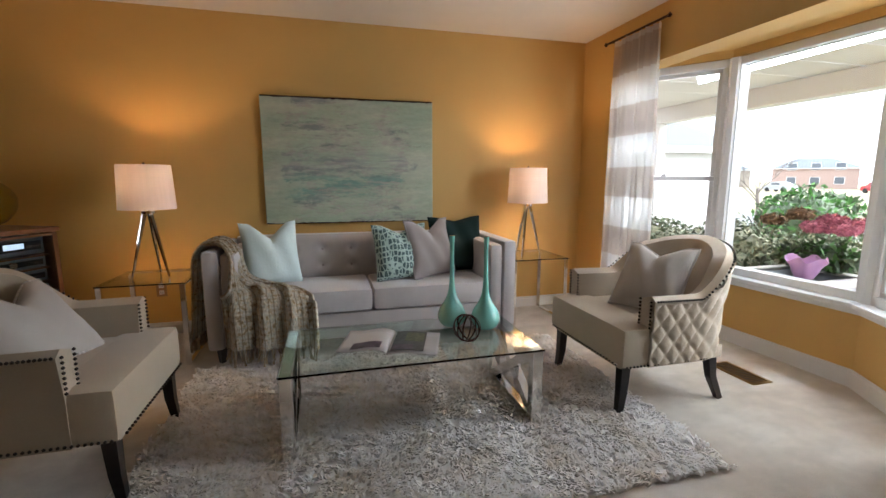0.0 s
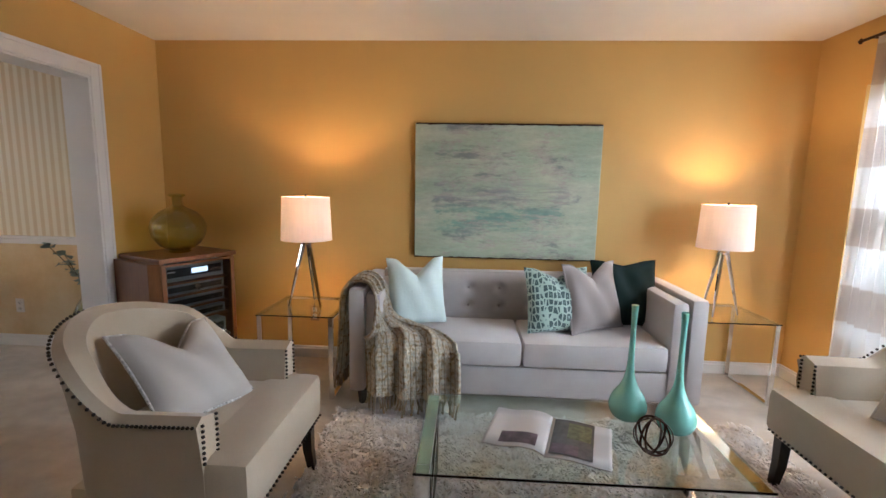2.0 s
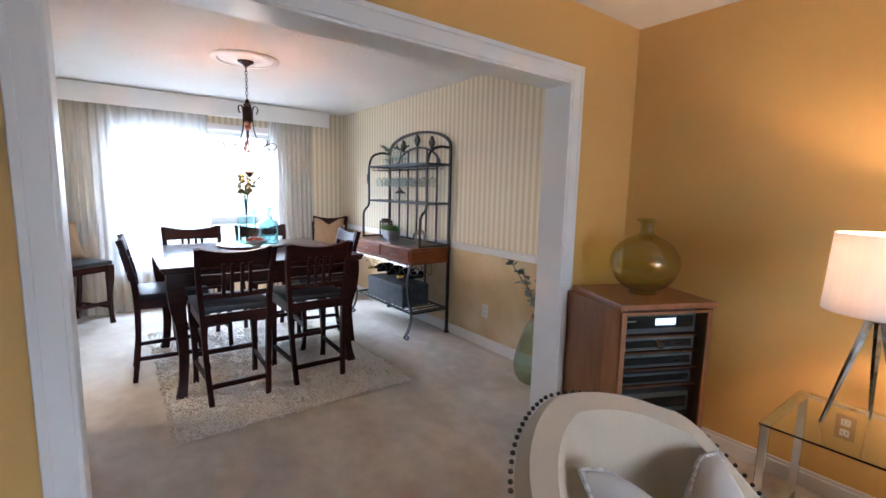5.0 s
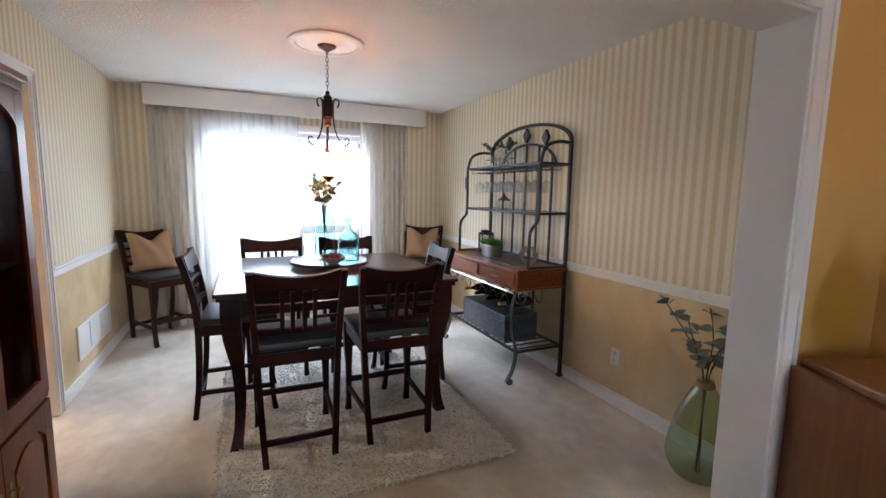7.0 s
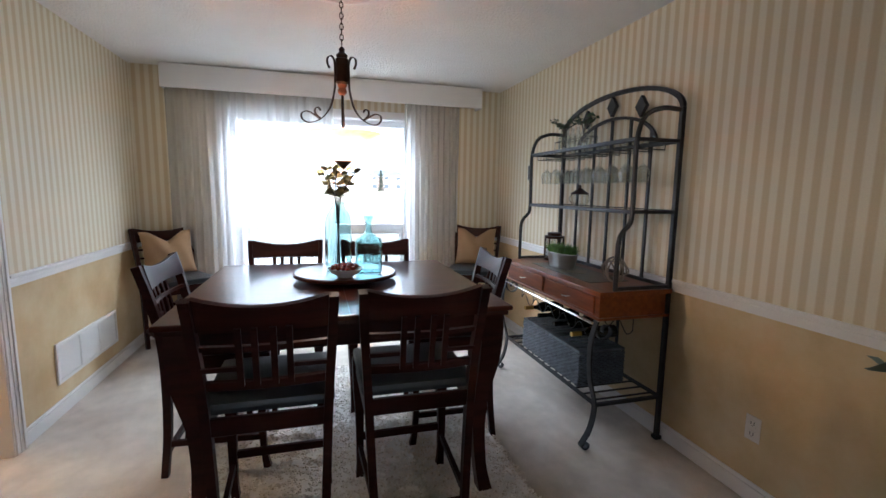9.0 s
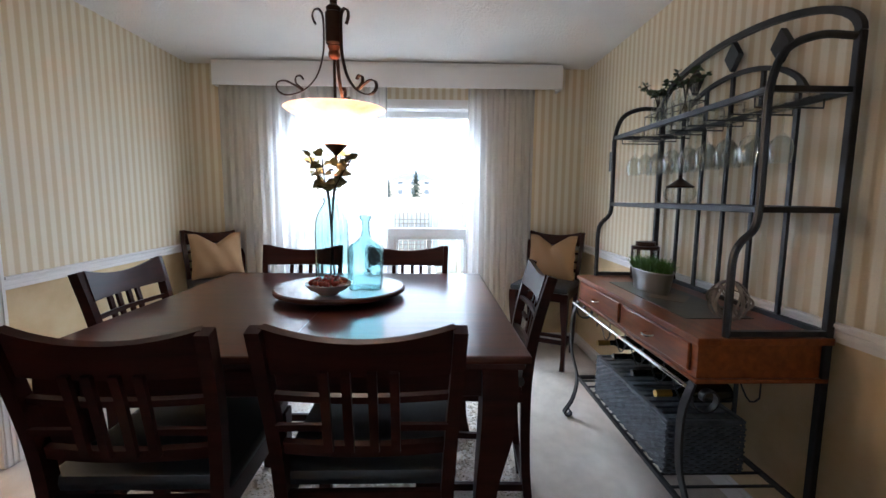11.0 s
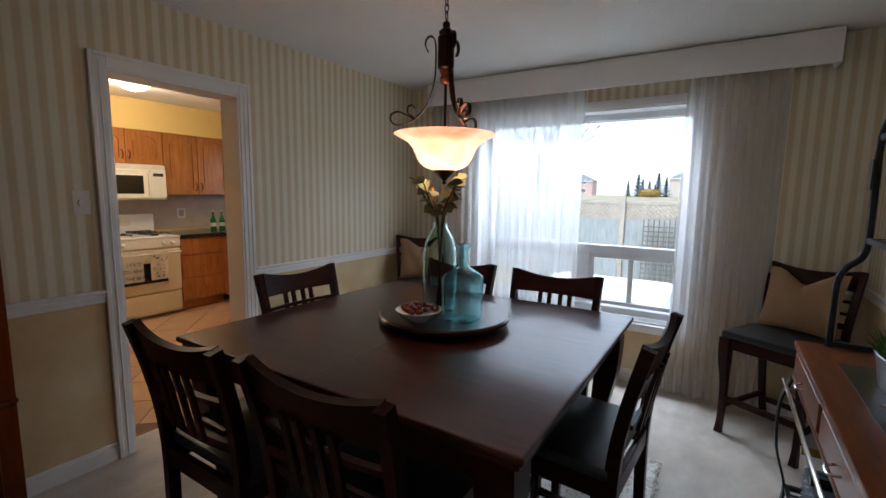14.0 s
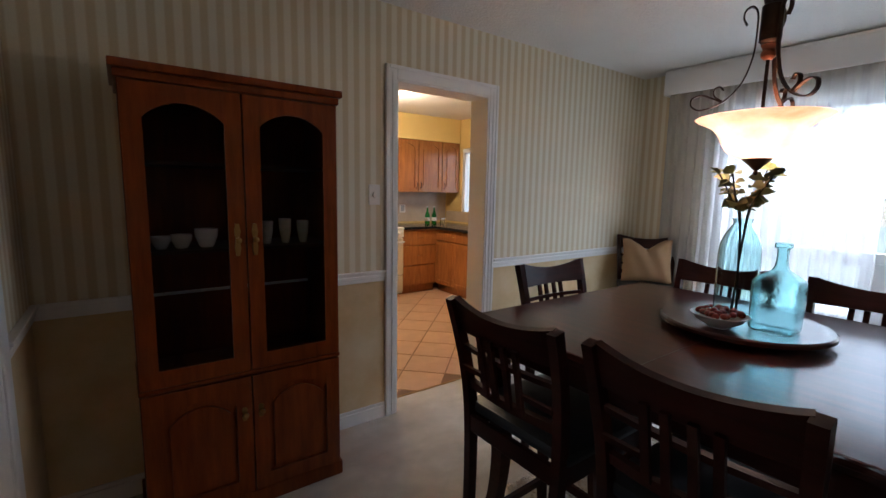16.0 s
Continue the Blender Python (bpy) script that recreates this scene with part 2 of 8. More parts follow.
def picture_paint():
    """Broad, soft horizontal smears of sage, grey, lilac and sea green, dragged with a dry brush."""
    m, n, l, b = tree("abstract_paint")
    ground = ramp_of(n, l, noise_of(n, l, 1.5, (0.8, 1, 3.4), 5.0, 0.62), [(0.36, (0.38, 0.47, 0.35)), (0.48, (0.46, 0.52, 0.38)), (0.60, (0.55, 0.57, 0.43))])
    mauve = noise_of(n, l, 3.0, (1.0, 1, 2.6), 9.0, 0.78)
    c = mixer(n, l, ground, (0.47, 0.40, 0.36), ramp_of(n, l, mauve, [(0.48, (0, 0, 0)), (0.58, (0.8, 0.8, 0.8))]))
    grey = noise_of(n, l, 2.6, (0.9, 3, 3.0), 10.0, 0.80)
    c = mixer(n, l, c, (0.19, 0.22, 0.21), ramp_of(n, l, grey, [(0.52, (0, 0, 0)), (0.62, (0.8, 0.8, 0.8))]))
    # height bands: grey at the middle, sea green in the lower third
    tc, sep = n.new("ShaderNodeTexCoord"), n.new("ShaderNodeSeparateXYZ")
    l.new(tc.outputs["Object"], sep.inputs[0])
    low = ramp_of(n, l, sep.outputs[2], [(0.14, (0, 0, 0)), (0.26, (1, 1, 1)), (0.34, (1, 1, 1)), (0.44, (0, 0, 0))])
    sea = ramp_of(n, l, noise_of(n, l, 2.9, (1.2, 5, 5.5), 7.0, 0.7), [(0.48, (0, 0, 0)), (0.60, (0.8, 0.8, 0.8))])
    c = mixer(n, l, c, (0.18, 0.36, 0.30), mixer(n, l, low, sea, 1.0, "MULTIPLY"))
    mid = ramp_of(n, l, sep.outputs[2], [(0.36, (0, 0, 0)), (0.42, (1, 1, 1)), (0.50, (1, 1, 1)), (0.58, (0, 0, 0))])
    drag = ramp_of(n, l, noise_of(n, l, 3.1, (0.8, 7, 7.0), 8.0, 0.75), [(0.42, (0, 0, 0)), (0.58, (0.6, 0.6, 0.6))])
    c = mixer(n, l, c, (0.24, 0.26, 0.29), mixer(n, l, mid, drag, 1.0, "MULTIPLY"))
    wide, edge = n.new("ShaderNodeMath"), n.new("ShaderNodeMath")
    wide.operation, edge.operation = "ABSOLUTE", "ADD"
    l.new(sep.outputs[0], wide.inputs[0])
    l.new(wide.outputs[0], edge.inputs[0])
    l.new(noise_of(n, l, 5, (1, 1, 1.5), 6.0, 0.7), edge.inputs[1])
    c = mixer(n, l, c, ground, ramp_of(n, l, edge.outputs[0], [(0.93, (0, 0, 0)), (1.0, (0.8, 0.8, 0.8))]))
    c = mixer(n, l, c, ramp_of(n, l, noise_of(n, l, 11, (1, 1, 3), 8.0, 0.8), [(0.35, (0.80, 0.80, 0.80)), (0.65, (1, 1, 1))]), 1.0, "MULTIPLY")
    l.new(c, b.inputs["Base Color"])
    b.inputs["Roughness"].default_value = 0.6
    bump_to(n, l, b, noise_of(n, l, 14, (1, 1, 5), 6.0), 0.4, 0.004)
    return m


def trellis_cloth():
    m, n, l, b = tree("geometric_teal_fabric")
    tc, mp, vo = n.new("ShaderNodeTexCoord"), n.new("ShaderNodeMapping"), n.new("ShaderNodeTexVoronoi")
    l.new(tc.outputs["Object"], mp.inputs[0])
    mp.inputs["Scale"].default_value = (36, 36, 22)
    l.new(mp.outputs[0], vo.inputs["Vector"])
    vo.feature = "DISTANCE_TO_EDGE"
    vo.inputs["Scale"].default_value, vo.inputs["Randomness"].default_value = 1.0, 0.55
    c = ramp_of(n, l, vo.outputs["Distance"], [(0.11, (0.38, 0.50, 0.44)), (0.15, (0.03, 0.07, 0.075)), (0.40, (0.05, 0.10, 0.10)), (0.45, (0.28, 0.40, 0.36))])
    l.new(c, b.inputs["Base Color"])
    b.inputs["Roughness"].default_value, b.inputs["Sheen Weight"].default_value = 0.45, 0.4
    bump_to(n, l, b, noise_of(n, l, 300, (1, 1, 1), 2.0), 0.2, 0.002)
    return m


def knit():
    m, n, l, b = tree("chunky_knit")
    tc, mp, vo = n.new("ShaderNodeTexCoord"), n.new("ShaderNodeMapping"), n.new("ShaderNodeTexVoronoi")
    l.new(tc.outputs["UV"], mp.inputs[0])
    mp.inputs["Scale"].default_value = (52, 150, 1)
    l.new(mp.outputs[0], vo.inputs["Vector"])
    vo.inputs["Scale"].default_value, vo.inputs["Randomness"].default_value = 1.0, 0.45
    c = ramp_of(n, l, noise_of(n, l, 40, (1, 1, 1), 3.0), [(0.34, (0.46, 0.35, 0.20)), (0.42, (0.74, 0.63, 0.44)), (0.49, (0.90, 0.84, 0.70)), (0.57, (0.66, 0.66, 0.56)), (0.66, (0.94, 0.90, 0.80))])
    # crevice shade between the stitches, painted into the colour
    c = mixer(n, l, c, ramp_of(n, l, vo.outputs["Distance"], [(0.25, (1, 1, 1)), (0.70, (0.62, 0.56, 0.48))]), 1.0, "MULTIPLY")
    # ribs that run down the throw, groove shade painted as dark lines
    sep, rib = n.new("ShaderNodeSeparateXYZ"), n.new("ShaderNodeMath")
    l.new(tc.outputs["UV"], sep.inputs[0])
    rib.operation = "PINGPONG"
    rib.inputs[1].default_value = 0.030
    l.new(sep.outputs[1], rib.inputs[0])
    c = mixer(n, l, c, ramp_of(n, l, rib.outputs[0], [(0.001, (0.50, 0.44, 0.36)), (0.010, (1, 1, 1))]), 1.0, "MULTIPLY")
    l.new(c, b.inputs["Base Color"])
    b.inputs["Roughness"].default_value = 0.9
    bp = n.new("ShaderNodeBump")
    bp.invert = True
    bp.inputs["Strength"].default_value, bp.inputs["Distance"].default_value = 1.0, 0.012
    l.new(vo.outputs["Distance"], bp.inputs["Height"])
    l.new(bp.outputs[0], b.inputs["Normal"])
    return m


def tiles_mat(name, col):
    m, n, l, b = tree(name)
    oi = n.new("ShaderNodeObjectInfo")
    c = ramp_of(n, l, oi.outputs["Random"], [(0.0, tuple(x * 0.85 for x in col)), (1.0, col)])
    c = mixer(n, l, c, ramp_of(n, l, noise_of(n, l, 7), [(0.3, (0.85, 0.82, 0.8)), (0.7, (1, 1, 1))]), 1.0, "MULTIPLY")
    l.new(c, b.inputs["Base Color"])
    b.inputs["Roughness"].default_value = 0.35
    return m


def alabaster():
    """Veined warm glass that glows with the bulb behind it."""
    m, n, l, b = tree("alabaster_glass_lit")
    c = ramp_of(n, l, noise_of(n, l, 7, (1, 1, 1.6), 5.0, 0.6), [(0.32, (0.98, 0.50, 0.27)), (0.5, (1.0, 0.66, 0.43)), (0.68, (1.0, 0.82, 0.64))])
    l.new(c, b.inputs["Base Color"])
    l.new(c, b.inputs["Emission Color"])
    b.inputs["Emission Strength"].default_value, b.inputs["Roughness"].default_value = 0.15, 0.25
    tl, mx = n.new("ShaderNodeBsdfTranslucent"), n.new("ShaderNodeMixShader")
    l.new(c, tl.inputs[0])
    l.new(b.outputs[0], mx.inputs[1])
    l.new(tl.outputs[0], mx.inputs[2])
    mx.inputs[0].default_value = 0.24
    l.new(mx.outputs[0], n["Material Output"].inputs["Surface"])
    return m


ORANGE = plain("ochre_wall_paint", (0.65, 0.392, 0.112), 0.6, var=0.03, scale=1.5, bump=0.08, bscale=90)
PAPER = wallpaper()
CEIL = plain("ceiling_paint", (0.80, 0.76, 0.72), 0.9, var=0.02, bump=0.0)
STIPPLE = plain("stippled_ceiling_paint", (0.80, 0.78, 0.75), 0.9, var=0.02, bump=1.0, bscale=60, dist=0.009)
TRIM = plain("white_trim_paint", (0.80, 0.79, 0.78), 0.35, var=0.02, bump=0.03)
VINYL = plain("white_window_vinyl", (0.78, 0.79, 0.80), 0.35, var=0.02, bump=0.0)
CARPET = carpet("beige_carpet", (0.56, 0.475, 0.385), (0.75, 0.68, 0.59))
LINEN = plain("cream_linen", (0.53, 0.435, 0.315), 0.85, var=0.05, scale=4, bump=0.35, bscale=420, sheen=0.3, dist=0.002, fleck=0.12)
GREYV = plain("pale_grey_velvet", (0.55, 0.51, 0.50), 0.8, var=0.06, scale=5, bump=0.15, bscale=380, sheen=0.6, dist=0.002)
BUTTON = plain("grey_button_cloth", (0.42, 0.38, 0.37), 0.8)
BLACKW = wood("black_stained_wood", (0.010, 0.008, 0.008), (0.022, 0.016, 0.014), 0.3)
MAHOG = wood("dark_cherry_wood", (0.016, 0.0042, 0.0035), (0.046, 0.010, 0.007), 0.34, (1, 1, 10), 3.0, 0.06, 0.14)
MAHTOP = wood("dark_cherry_table_top", (0.040, 0.0085, 0.005), (0.085, 0.018, 0.009), 0.32, (12, 1, 1), 3.0, 0.8, 0.08, 0.14)
OAK = wood("honey_oak", (0.26, 0.090, 0.018), (0.50, 0.205, 0.050), 0.35, (9, 9, 1), 4.0)
CAB = wood("reddish_oak", (0.13, 0.024, 0.004), (0.25, 0.055, 0.008), 0.28, (9, 9, 1), 4.0, 0.20, 0.2)
STEREO = wood("walnut_laminate", (0.20, 0.075, 0.024), (0.31, 0.13, 0.045), 0.4, (9, 9, 1), 4.0)
BUFF = wood("chestnut_wood", (0.14, 0.030, 0.006), (0.30, 0.075, 0.014), 0.28, (1, 9, 9), 4.0, 0.2, 0.25)
SLATE = plain("slate_inlay", (0.045, 0.045, 0.032), 0.3, spec=0.25, var=0.2, scale=8, bump=0.2, bscale=30)
SLATE2 = plain("tan_slate_inlay", (0.12, 0.08, 0.035), 0.35, var=0.2, scale=8, bump=0.2, bscale=30)
IRON = plain("pewter_wrought_iron", (0.050, 0.050, 0.054), 0.40, 0.75, var=0.15, scale=14, bump=0.12, bscale=60)
BRONZE = plain("oil_rubbed_bronze", (0.055, 0.024, 0.015), 0.38, 0.7, var=0.2, scale=14, bump=0.1)
COPPER = plain("copper_glaze", (0.35, 0.12, 0.06), 0.35, 0.7, var=0.2, scale=14, bump=0.05)
CHROME = plain("polished_chrome", (0.80, 0.79, 0.77), 0.08, 1.0, var=0.01, bump=0.0)
BRASS = plain("aged_brass", (0.36, 0.23, 0.08), 0.3, 1.0, var=0.1, bump=0.0)
NAIL = plain("dark_bronze_nailheads", (0.05, 0.042, 0.035), 0.35, 0.8, var=0.05, bump=0.0)
LEATHER = plain("black_leather", (0.018, 0.022, 0.026), 0.36, var=0.05, bump=0.3, bscale=260, dist=0.002)
TAN = plain("tan_linen", (0.40, 0.25, 0.13), 0.9, var=0.05, bump=0.3, bscale=380, dist=0.002, fleck=0.1)
GREYP = plain("dove_grey_cotton", (0.50, 0.46, 0.42), 0.9, var=0.04, bump=0.3, bscale=380, dist=0.002)
MAUVE = plain("mauve_grey_cloth", (0.31, 0.265, 0.25), 0.7, var=0.06, bump=0.2, bscale=300, sheen=0.3, dist=0.002)
AQUA = plain("pale_aqua_quilting", (0.66, 0.77, 0.75), 0.85, var=0.03, bump=0.5, bscale=70, dist=0.004)
DKGREEN = plain("bottle_green_velvet", (0.006, 0.022, 0.020), 0.8, var=0.2, bump=0.1, sheen=0.03, spec=0.2)
PIPING = plain("white_whipstitch", (0.70, 0.66, 0.62), 0.8, var=0.3, scale=90, bump=0.5, bscale=90)
TRELLIS, KNIT, PAINTING = trellis_cloth(), knit(), picture_paint()
SHAG = tufted("shag_pile", [(0.0, (0.78, 0.73, 0.66)), (0.14, (0.92, 0.89, 0.86)), (1.0, (0.97, 0.96, 0.95))])
LOOP = tufted("speckled_pile", [(0.0, (0.66, 0.60, 0.53)), (0.22, (0.87, 0.83, 0.77)), (1.0, (0.96, 0.93, 0.88))])
PILEBASE = plain("rug_backing", (0.93, 0.90, 0.86), 0.95, bump=0.3, bscale=80)
SHADE = sheer("linen_lampshade", 0.0, opaque=0.78, col=(0.76, 0.71, 0.69))
SHEER = sheer("white_voile", 0.45, col=(0.77, 0.76, 0.74))
DRAPE = sheer("striped_voile", 0.22, True, 0.55, (0.80, 0.79, 0.78), (0.54, 0.47, 0.42), 0.08)
TEAL = glass("teal_art_glass", (0.30, 0.80, 0.66), 0.04)
TEALCORE = plain("teal_core", (0.30, 0.73, 0.62), 0.25, var=0.1, bump=0.0, coat=1.0)
AQUAG = glass("aqua_recycled_glass", (0.77, 0.95, 0.965), 0.0, 1.18)
AQUAB = glass("aqua_seeded_glass", (0.67, 0.92, 0.945), 0.0, 1.2, 0.35)
OLIVE = thin_glass("olive_glass", (0.89, 0.90, 0.66))
PALEG = thin_glass("pale_green_glass", (0.88, 0.94, 0.87))
CLEAR = thin_glass("clear_glass", (0.95, 0.97, 0.965))
TOPGLASS = glass("table_glass", (0.90, 0.98, 0.95), 0.0, 1.45)
PANE = clear_pane("window_glass")
DARKGLASS = plain("smoked_glass", (0.012, 0.013, 0.016), 0.04, var=0.0, bump=0.0, coat=0.5)
ALAB = alabaster()
DOME = emitter("frosted_dome_lit", (1.0, 0.86, 0.62), 0.6)
LEAF = plain("eucalyptus_leaf", (0.21, 0.275, 0.24), 0.6, var=0.2, scale=6, bump=0.1)
LEAFY = plain("olive_gold_leaf", (0.46, 0.42, 0.15), 0.6, var=0.3, scale=3, bump=0.1)
GRASSM = plain("fresh_green_blades", (0.10, 0.25, 0.025), 0.6, var=0.25, scale=20, bump=0.0)
STEM = plain("dark_stem", (0.05, 0.035, 0.02), 0.7)
TIN = plain("galvanised_tin", (0.36, 0.36, 0.35), 0.3, 0.9, var=0.08, bump=0.05)
WICKER = plain("charcoal_wicker", (0.10, 0.115, 0.135), 0.55, var=0.3, scale=30, bump=0.3)
WHITEP = plain("white_enamel", (0.80, 0.78, 0.70), 0.25, var=0.02, bump=0.0)
CREAME = plain("cream_enamel", (0.70, 0.62, 0.45), 0.3, var=0.02, bump=0.0)
BLACKP = plain("black_plastic", (0.02, 0.022, 0.026), 0.35, var=0.1, bump=0.0)
GREYPL = plain("brushed_grey_fascia", (0.34, 0.37, 0.40), 0.35, 0.3, var=0.1, bump=0.0)
LCD = emitter("lit_display", (0.75, 0.88, 1.0), 0.22)
GRANITE = plain("black_granite", (0.03, 0.03, 0.032), 0.12, var=0.3, scale=60, bump=0.0)
BACKSPL = plain("beige_tile", (0.56, 0.44, 0.33), 0.35, var=0.10, scale=5, bump=0.05)
KYELLOW = plain("yellow_kitchen_paint", (0.74, 0.55, 0.20), 0.6, var=0.02, bump=0.05)
TILE = tiles_mat("terracotta_tile", (0.64, 0.42, 0.26))
GROUT = plain("tile_grout", (0.26, 0.16, 0.10), 0.9)
PORC = plain("white_porcelain", (0.78, 0.75, 0.72), 0.15, var=0.02, bump=0.0)
CHERRY = plain("dark_red_fruit", (0.32, 0.022, 0.014), 0.15, var=0.3, scale=30, bump=0.0, coat=0.6)
PAPERP = plain("magazine_paper", (0.66, 0.63, 0.62), 0.3, var=0.02, bump=0.0)
INK1 = plain("printed_grey", (0.13, 0.125, 0.135), 0.3, var=0.25, scale=30, bump=0.0)
INK2 = plain("printed_olive", (0.20, 0.22, 0.12), 0.3, var=0.3, scale=50, bump=0.0)
INK3 = plain("printed_plum", (0.19, 0.13, 0.17), 0.3, var=0.3, scale=30, bump=0.0)
GREENB = glass("green_bottle_glass", (0.05, 0.50, 0.12), 0.02, 1.4)
WINEB = plain("dark_wine_glass", (0.008, 0.012, 0.008), 0.08, var=0.0, bump=0.0)
FOIL = plain("gold_foil", (0.5, 0.33, 0.08), 0.3, 0.9, bump=0.0)
TWIG = plain("grey_twig_wood", (0.30, 0.26, 0.22), 0.8, var=0.2, scale=20)
CLOTHW = plain("printed_tea_towel", (0.66, 0.60, 0.52), 0.9, bump=0.2, bscale=200)
# outdoors
LAWN = plain("winter_lawn", (0.34, 0.30, 0.19), 0.95, var=0.2, scale=1.2, bump=0.6, bscale=30, dist=0.03)
ASPH = plain("pale_asphalt", (0.22, 0.22, 0.22), 0.9, var=0.08, bump=0.3)
FENCE = plain("weathered_cedar", (0.33, 0.36, 0.36), 0.85, var=0.15, scale=4, bump=0.3, bscale=40, stretch=(6, 6, 1))
LATT = plain("lattice_cedar", (0.42, 0.37, 0.32), 0.85, var=0.15, bump=0.2)
SIDING = plain("white_siding", (0.80, 0.80, 0.80), 0.6, var=0.03, bump=0.0)
SHINGLE = plain("grey_shingles", (0.17, 0.19, 0.21), 0.9, var=0.15, scale=12, bump=0.4, bscale=50)
BRICKM = plain("pinkish_brick", (0.50, 0.36, 0.31), 0.9, var=0.12, scale=8, bump=0.3)
STUCCO = plain("beige_stucco", (0.42, 0.37, 0.31), 0.9, var=0.05, bump=0.2)
HEDGE = plain("hedge_leaf", (0.12, 0.17, 0.085), 0.6, var=0.3, scale=9, bump=0.0)
HEDGE2 = plain("dry_hedge_leaf", (0.28, 0.29, 0.19), 0.7, var=0.3, scale=9, bump=0.0)
BRIGHTL = plain("hydrangea_leaf", (0.10, 0.26, 0.05), 0.5, var=0.25, scale=12, bump=0.0)
PINK = plain("pink_petals", (0.75, 0.24, 0.36), 0.7, var=0.3, scale=30, bump=0.0)
RUST = plain("faded_petals", (0.36, 0.22, 0.12), 0.7, var=0.3, scale=30, bump=0.0)
LILAC = plain("lilac_wrap", (0.62, 0.36, 0.66), 0.35, var=0.1, scale=10, bump=0.2, bscale=20)
BARK = plain("grey_bark", (0.20, 0.17, 0.15), 0.9, var=0.2, bump=0.5, bscale=20)
CONIF = plain("conifer_green", (0.045, 0.075, 0.045), 0.8, var=0.3, scale=5, bump=0.0)
AUTUMN = plain("ochre_foliage", (0.40, 0.27, 0.06), 0.8, var=0.3, scale=5, bump=0.0)
WHITEC = plain("white_cover", (0.85, 0.86, 0.88), 0.6, var=0.03, bump=0.2, bscale=6)
DARKWIN = plain("dark_window_glass", (0.14, 0.155, 0.175), 0.1, bump=0.0)
REDCAR = plain("red_car_paint", (0.45, 0.03, 0.03), 0.3, bump=0.0, coat=0.6)
GREYCAR = plain("silver_car_paint", (0.45, 0.46, 0.48), 0.3, bump=0.0, coat=0.6)
RUBBER = plain("tyre_rubber", (0.02, 0.02, 0.02), 0.8)

# ---- mesh helpers ----


def part(name, bm, material, parent=None, label="", smooth=False, kind=""):
    me = bpy.data.meshes.new(name)
    bm.normal_update()
    bm.to_mesh(me)
    bm.free()
    for mm in material if isinstance(material, (list, tuple)) else (material,):
        me.materials.append(mm)
    if smooth:
        me.shade_smooth()
        me.set_sharp_from_angle(angle=radians(38))
    ob = new(name, me)
    ob.parent = parent
    return tagged(ob, label=label, kind=kind)


def thing(name, label, category, x=0, y=0, z=0, rz=0, group="", kind=""):
    ob = new(name)
    ob.location, ob.rotation_euler = (x, y, z), (0, 0, radians(rz))
    ob.empty_display_size = 0.1
    return tagged(ob, label, category, group, kind)


def boxes(bm, *rows, b=0.0, m=None, mi=0):
    for x0, x1, y0, y1, z0, z1 in rows:
        r = bmesh.ops.create_cube(bm, size=1.0)
        vs = r["verts"]
        bmesh.ops.scale(bm, vec=(x1 - x0, y1 - y0, z1 - z0), verts=vs)
        bmesh.ops.translate(bm, vec=((x0 + x1) / 2, (y0 + y1) / 2, (z0 + z1) / 2), verts=vs)
        if b:
            es = list({e for v in vs for e in v.link_edges})
            g = bmesh.ops.bevel(bm, geom=es, offset=b, segments=2 if b > 0.004 else 1, profile=0.6, affect="EDGES")
            vs = list(set(g["verts"]) | {v for v in vs if v.is_valid})
        if m is not None:
            bmesh.ops.transform(bm, matrix=m, verts=vs)
        if mi:
            for f in {f for v in vs for f in v.link_faces}:
                f.material_index = mi
    return bm


def box(*row, b=0.0, m=None):
    return boxes(bmesh.new(), row, b=b, m=m)


def lathe(bm, prof, n=24, c=(0, 0, 0), close=False, sq=None):
    rings = []
    for r, z in prof:
        ring = []
        for i in range(n):
            a = 2 * math.pi * i / n
            k = 1.0
            if sq:
                k = 1 / (abs(math.cos(a)) ** sq + abs(math.sin(a)) ** sq) ** (1 / sq)
            ring.append(bm.verts.new((c[0] + r * k * math.cos(a), c[1] + r * k * math.sin(a), c[2] + z)))
        rings.append(ring)
    if close:
        rings.append(rings[0])
    for a, b in zip(rings, rings[1:]):
        for i in range(n):
            bm.faces.new((a[i], a[(i + 1) % n], b[(i + 1) % n], b[i]))
    if not close:
        if prof[0][0] > 1e-4:
            bm.faces.new(rings[0][::-1])
        if prof[-1][0] > 1e-4:
            bm.faces.new(rings[-1])
    return bm


def vessel(prof, th=0.003, n=32, c=(0, 0, 0), bm=None, sq=None):
    """A hollow glass body: outer profile from the base's middle up to the lip, then back down inside."""
    inner = [(max(r - th, 0.0005), z + (th if i < 2 else 0)) for i, (r, z) in enumerate(prof)][::-1]
    inner[0] = (max(prof[-1][0] - th, 0.0005), prof[-1][1])
    return lathe(bm or bmesh.new(), [(0.0003, prof[0][1])] + prof + inner + [(0.0003, prof[0][1] + th)], n, c, sq=sq)


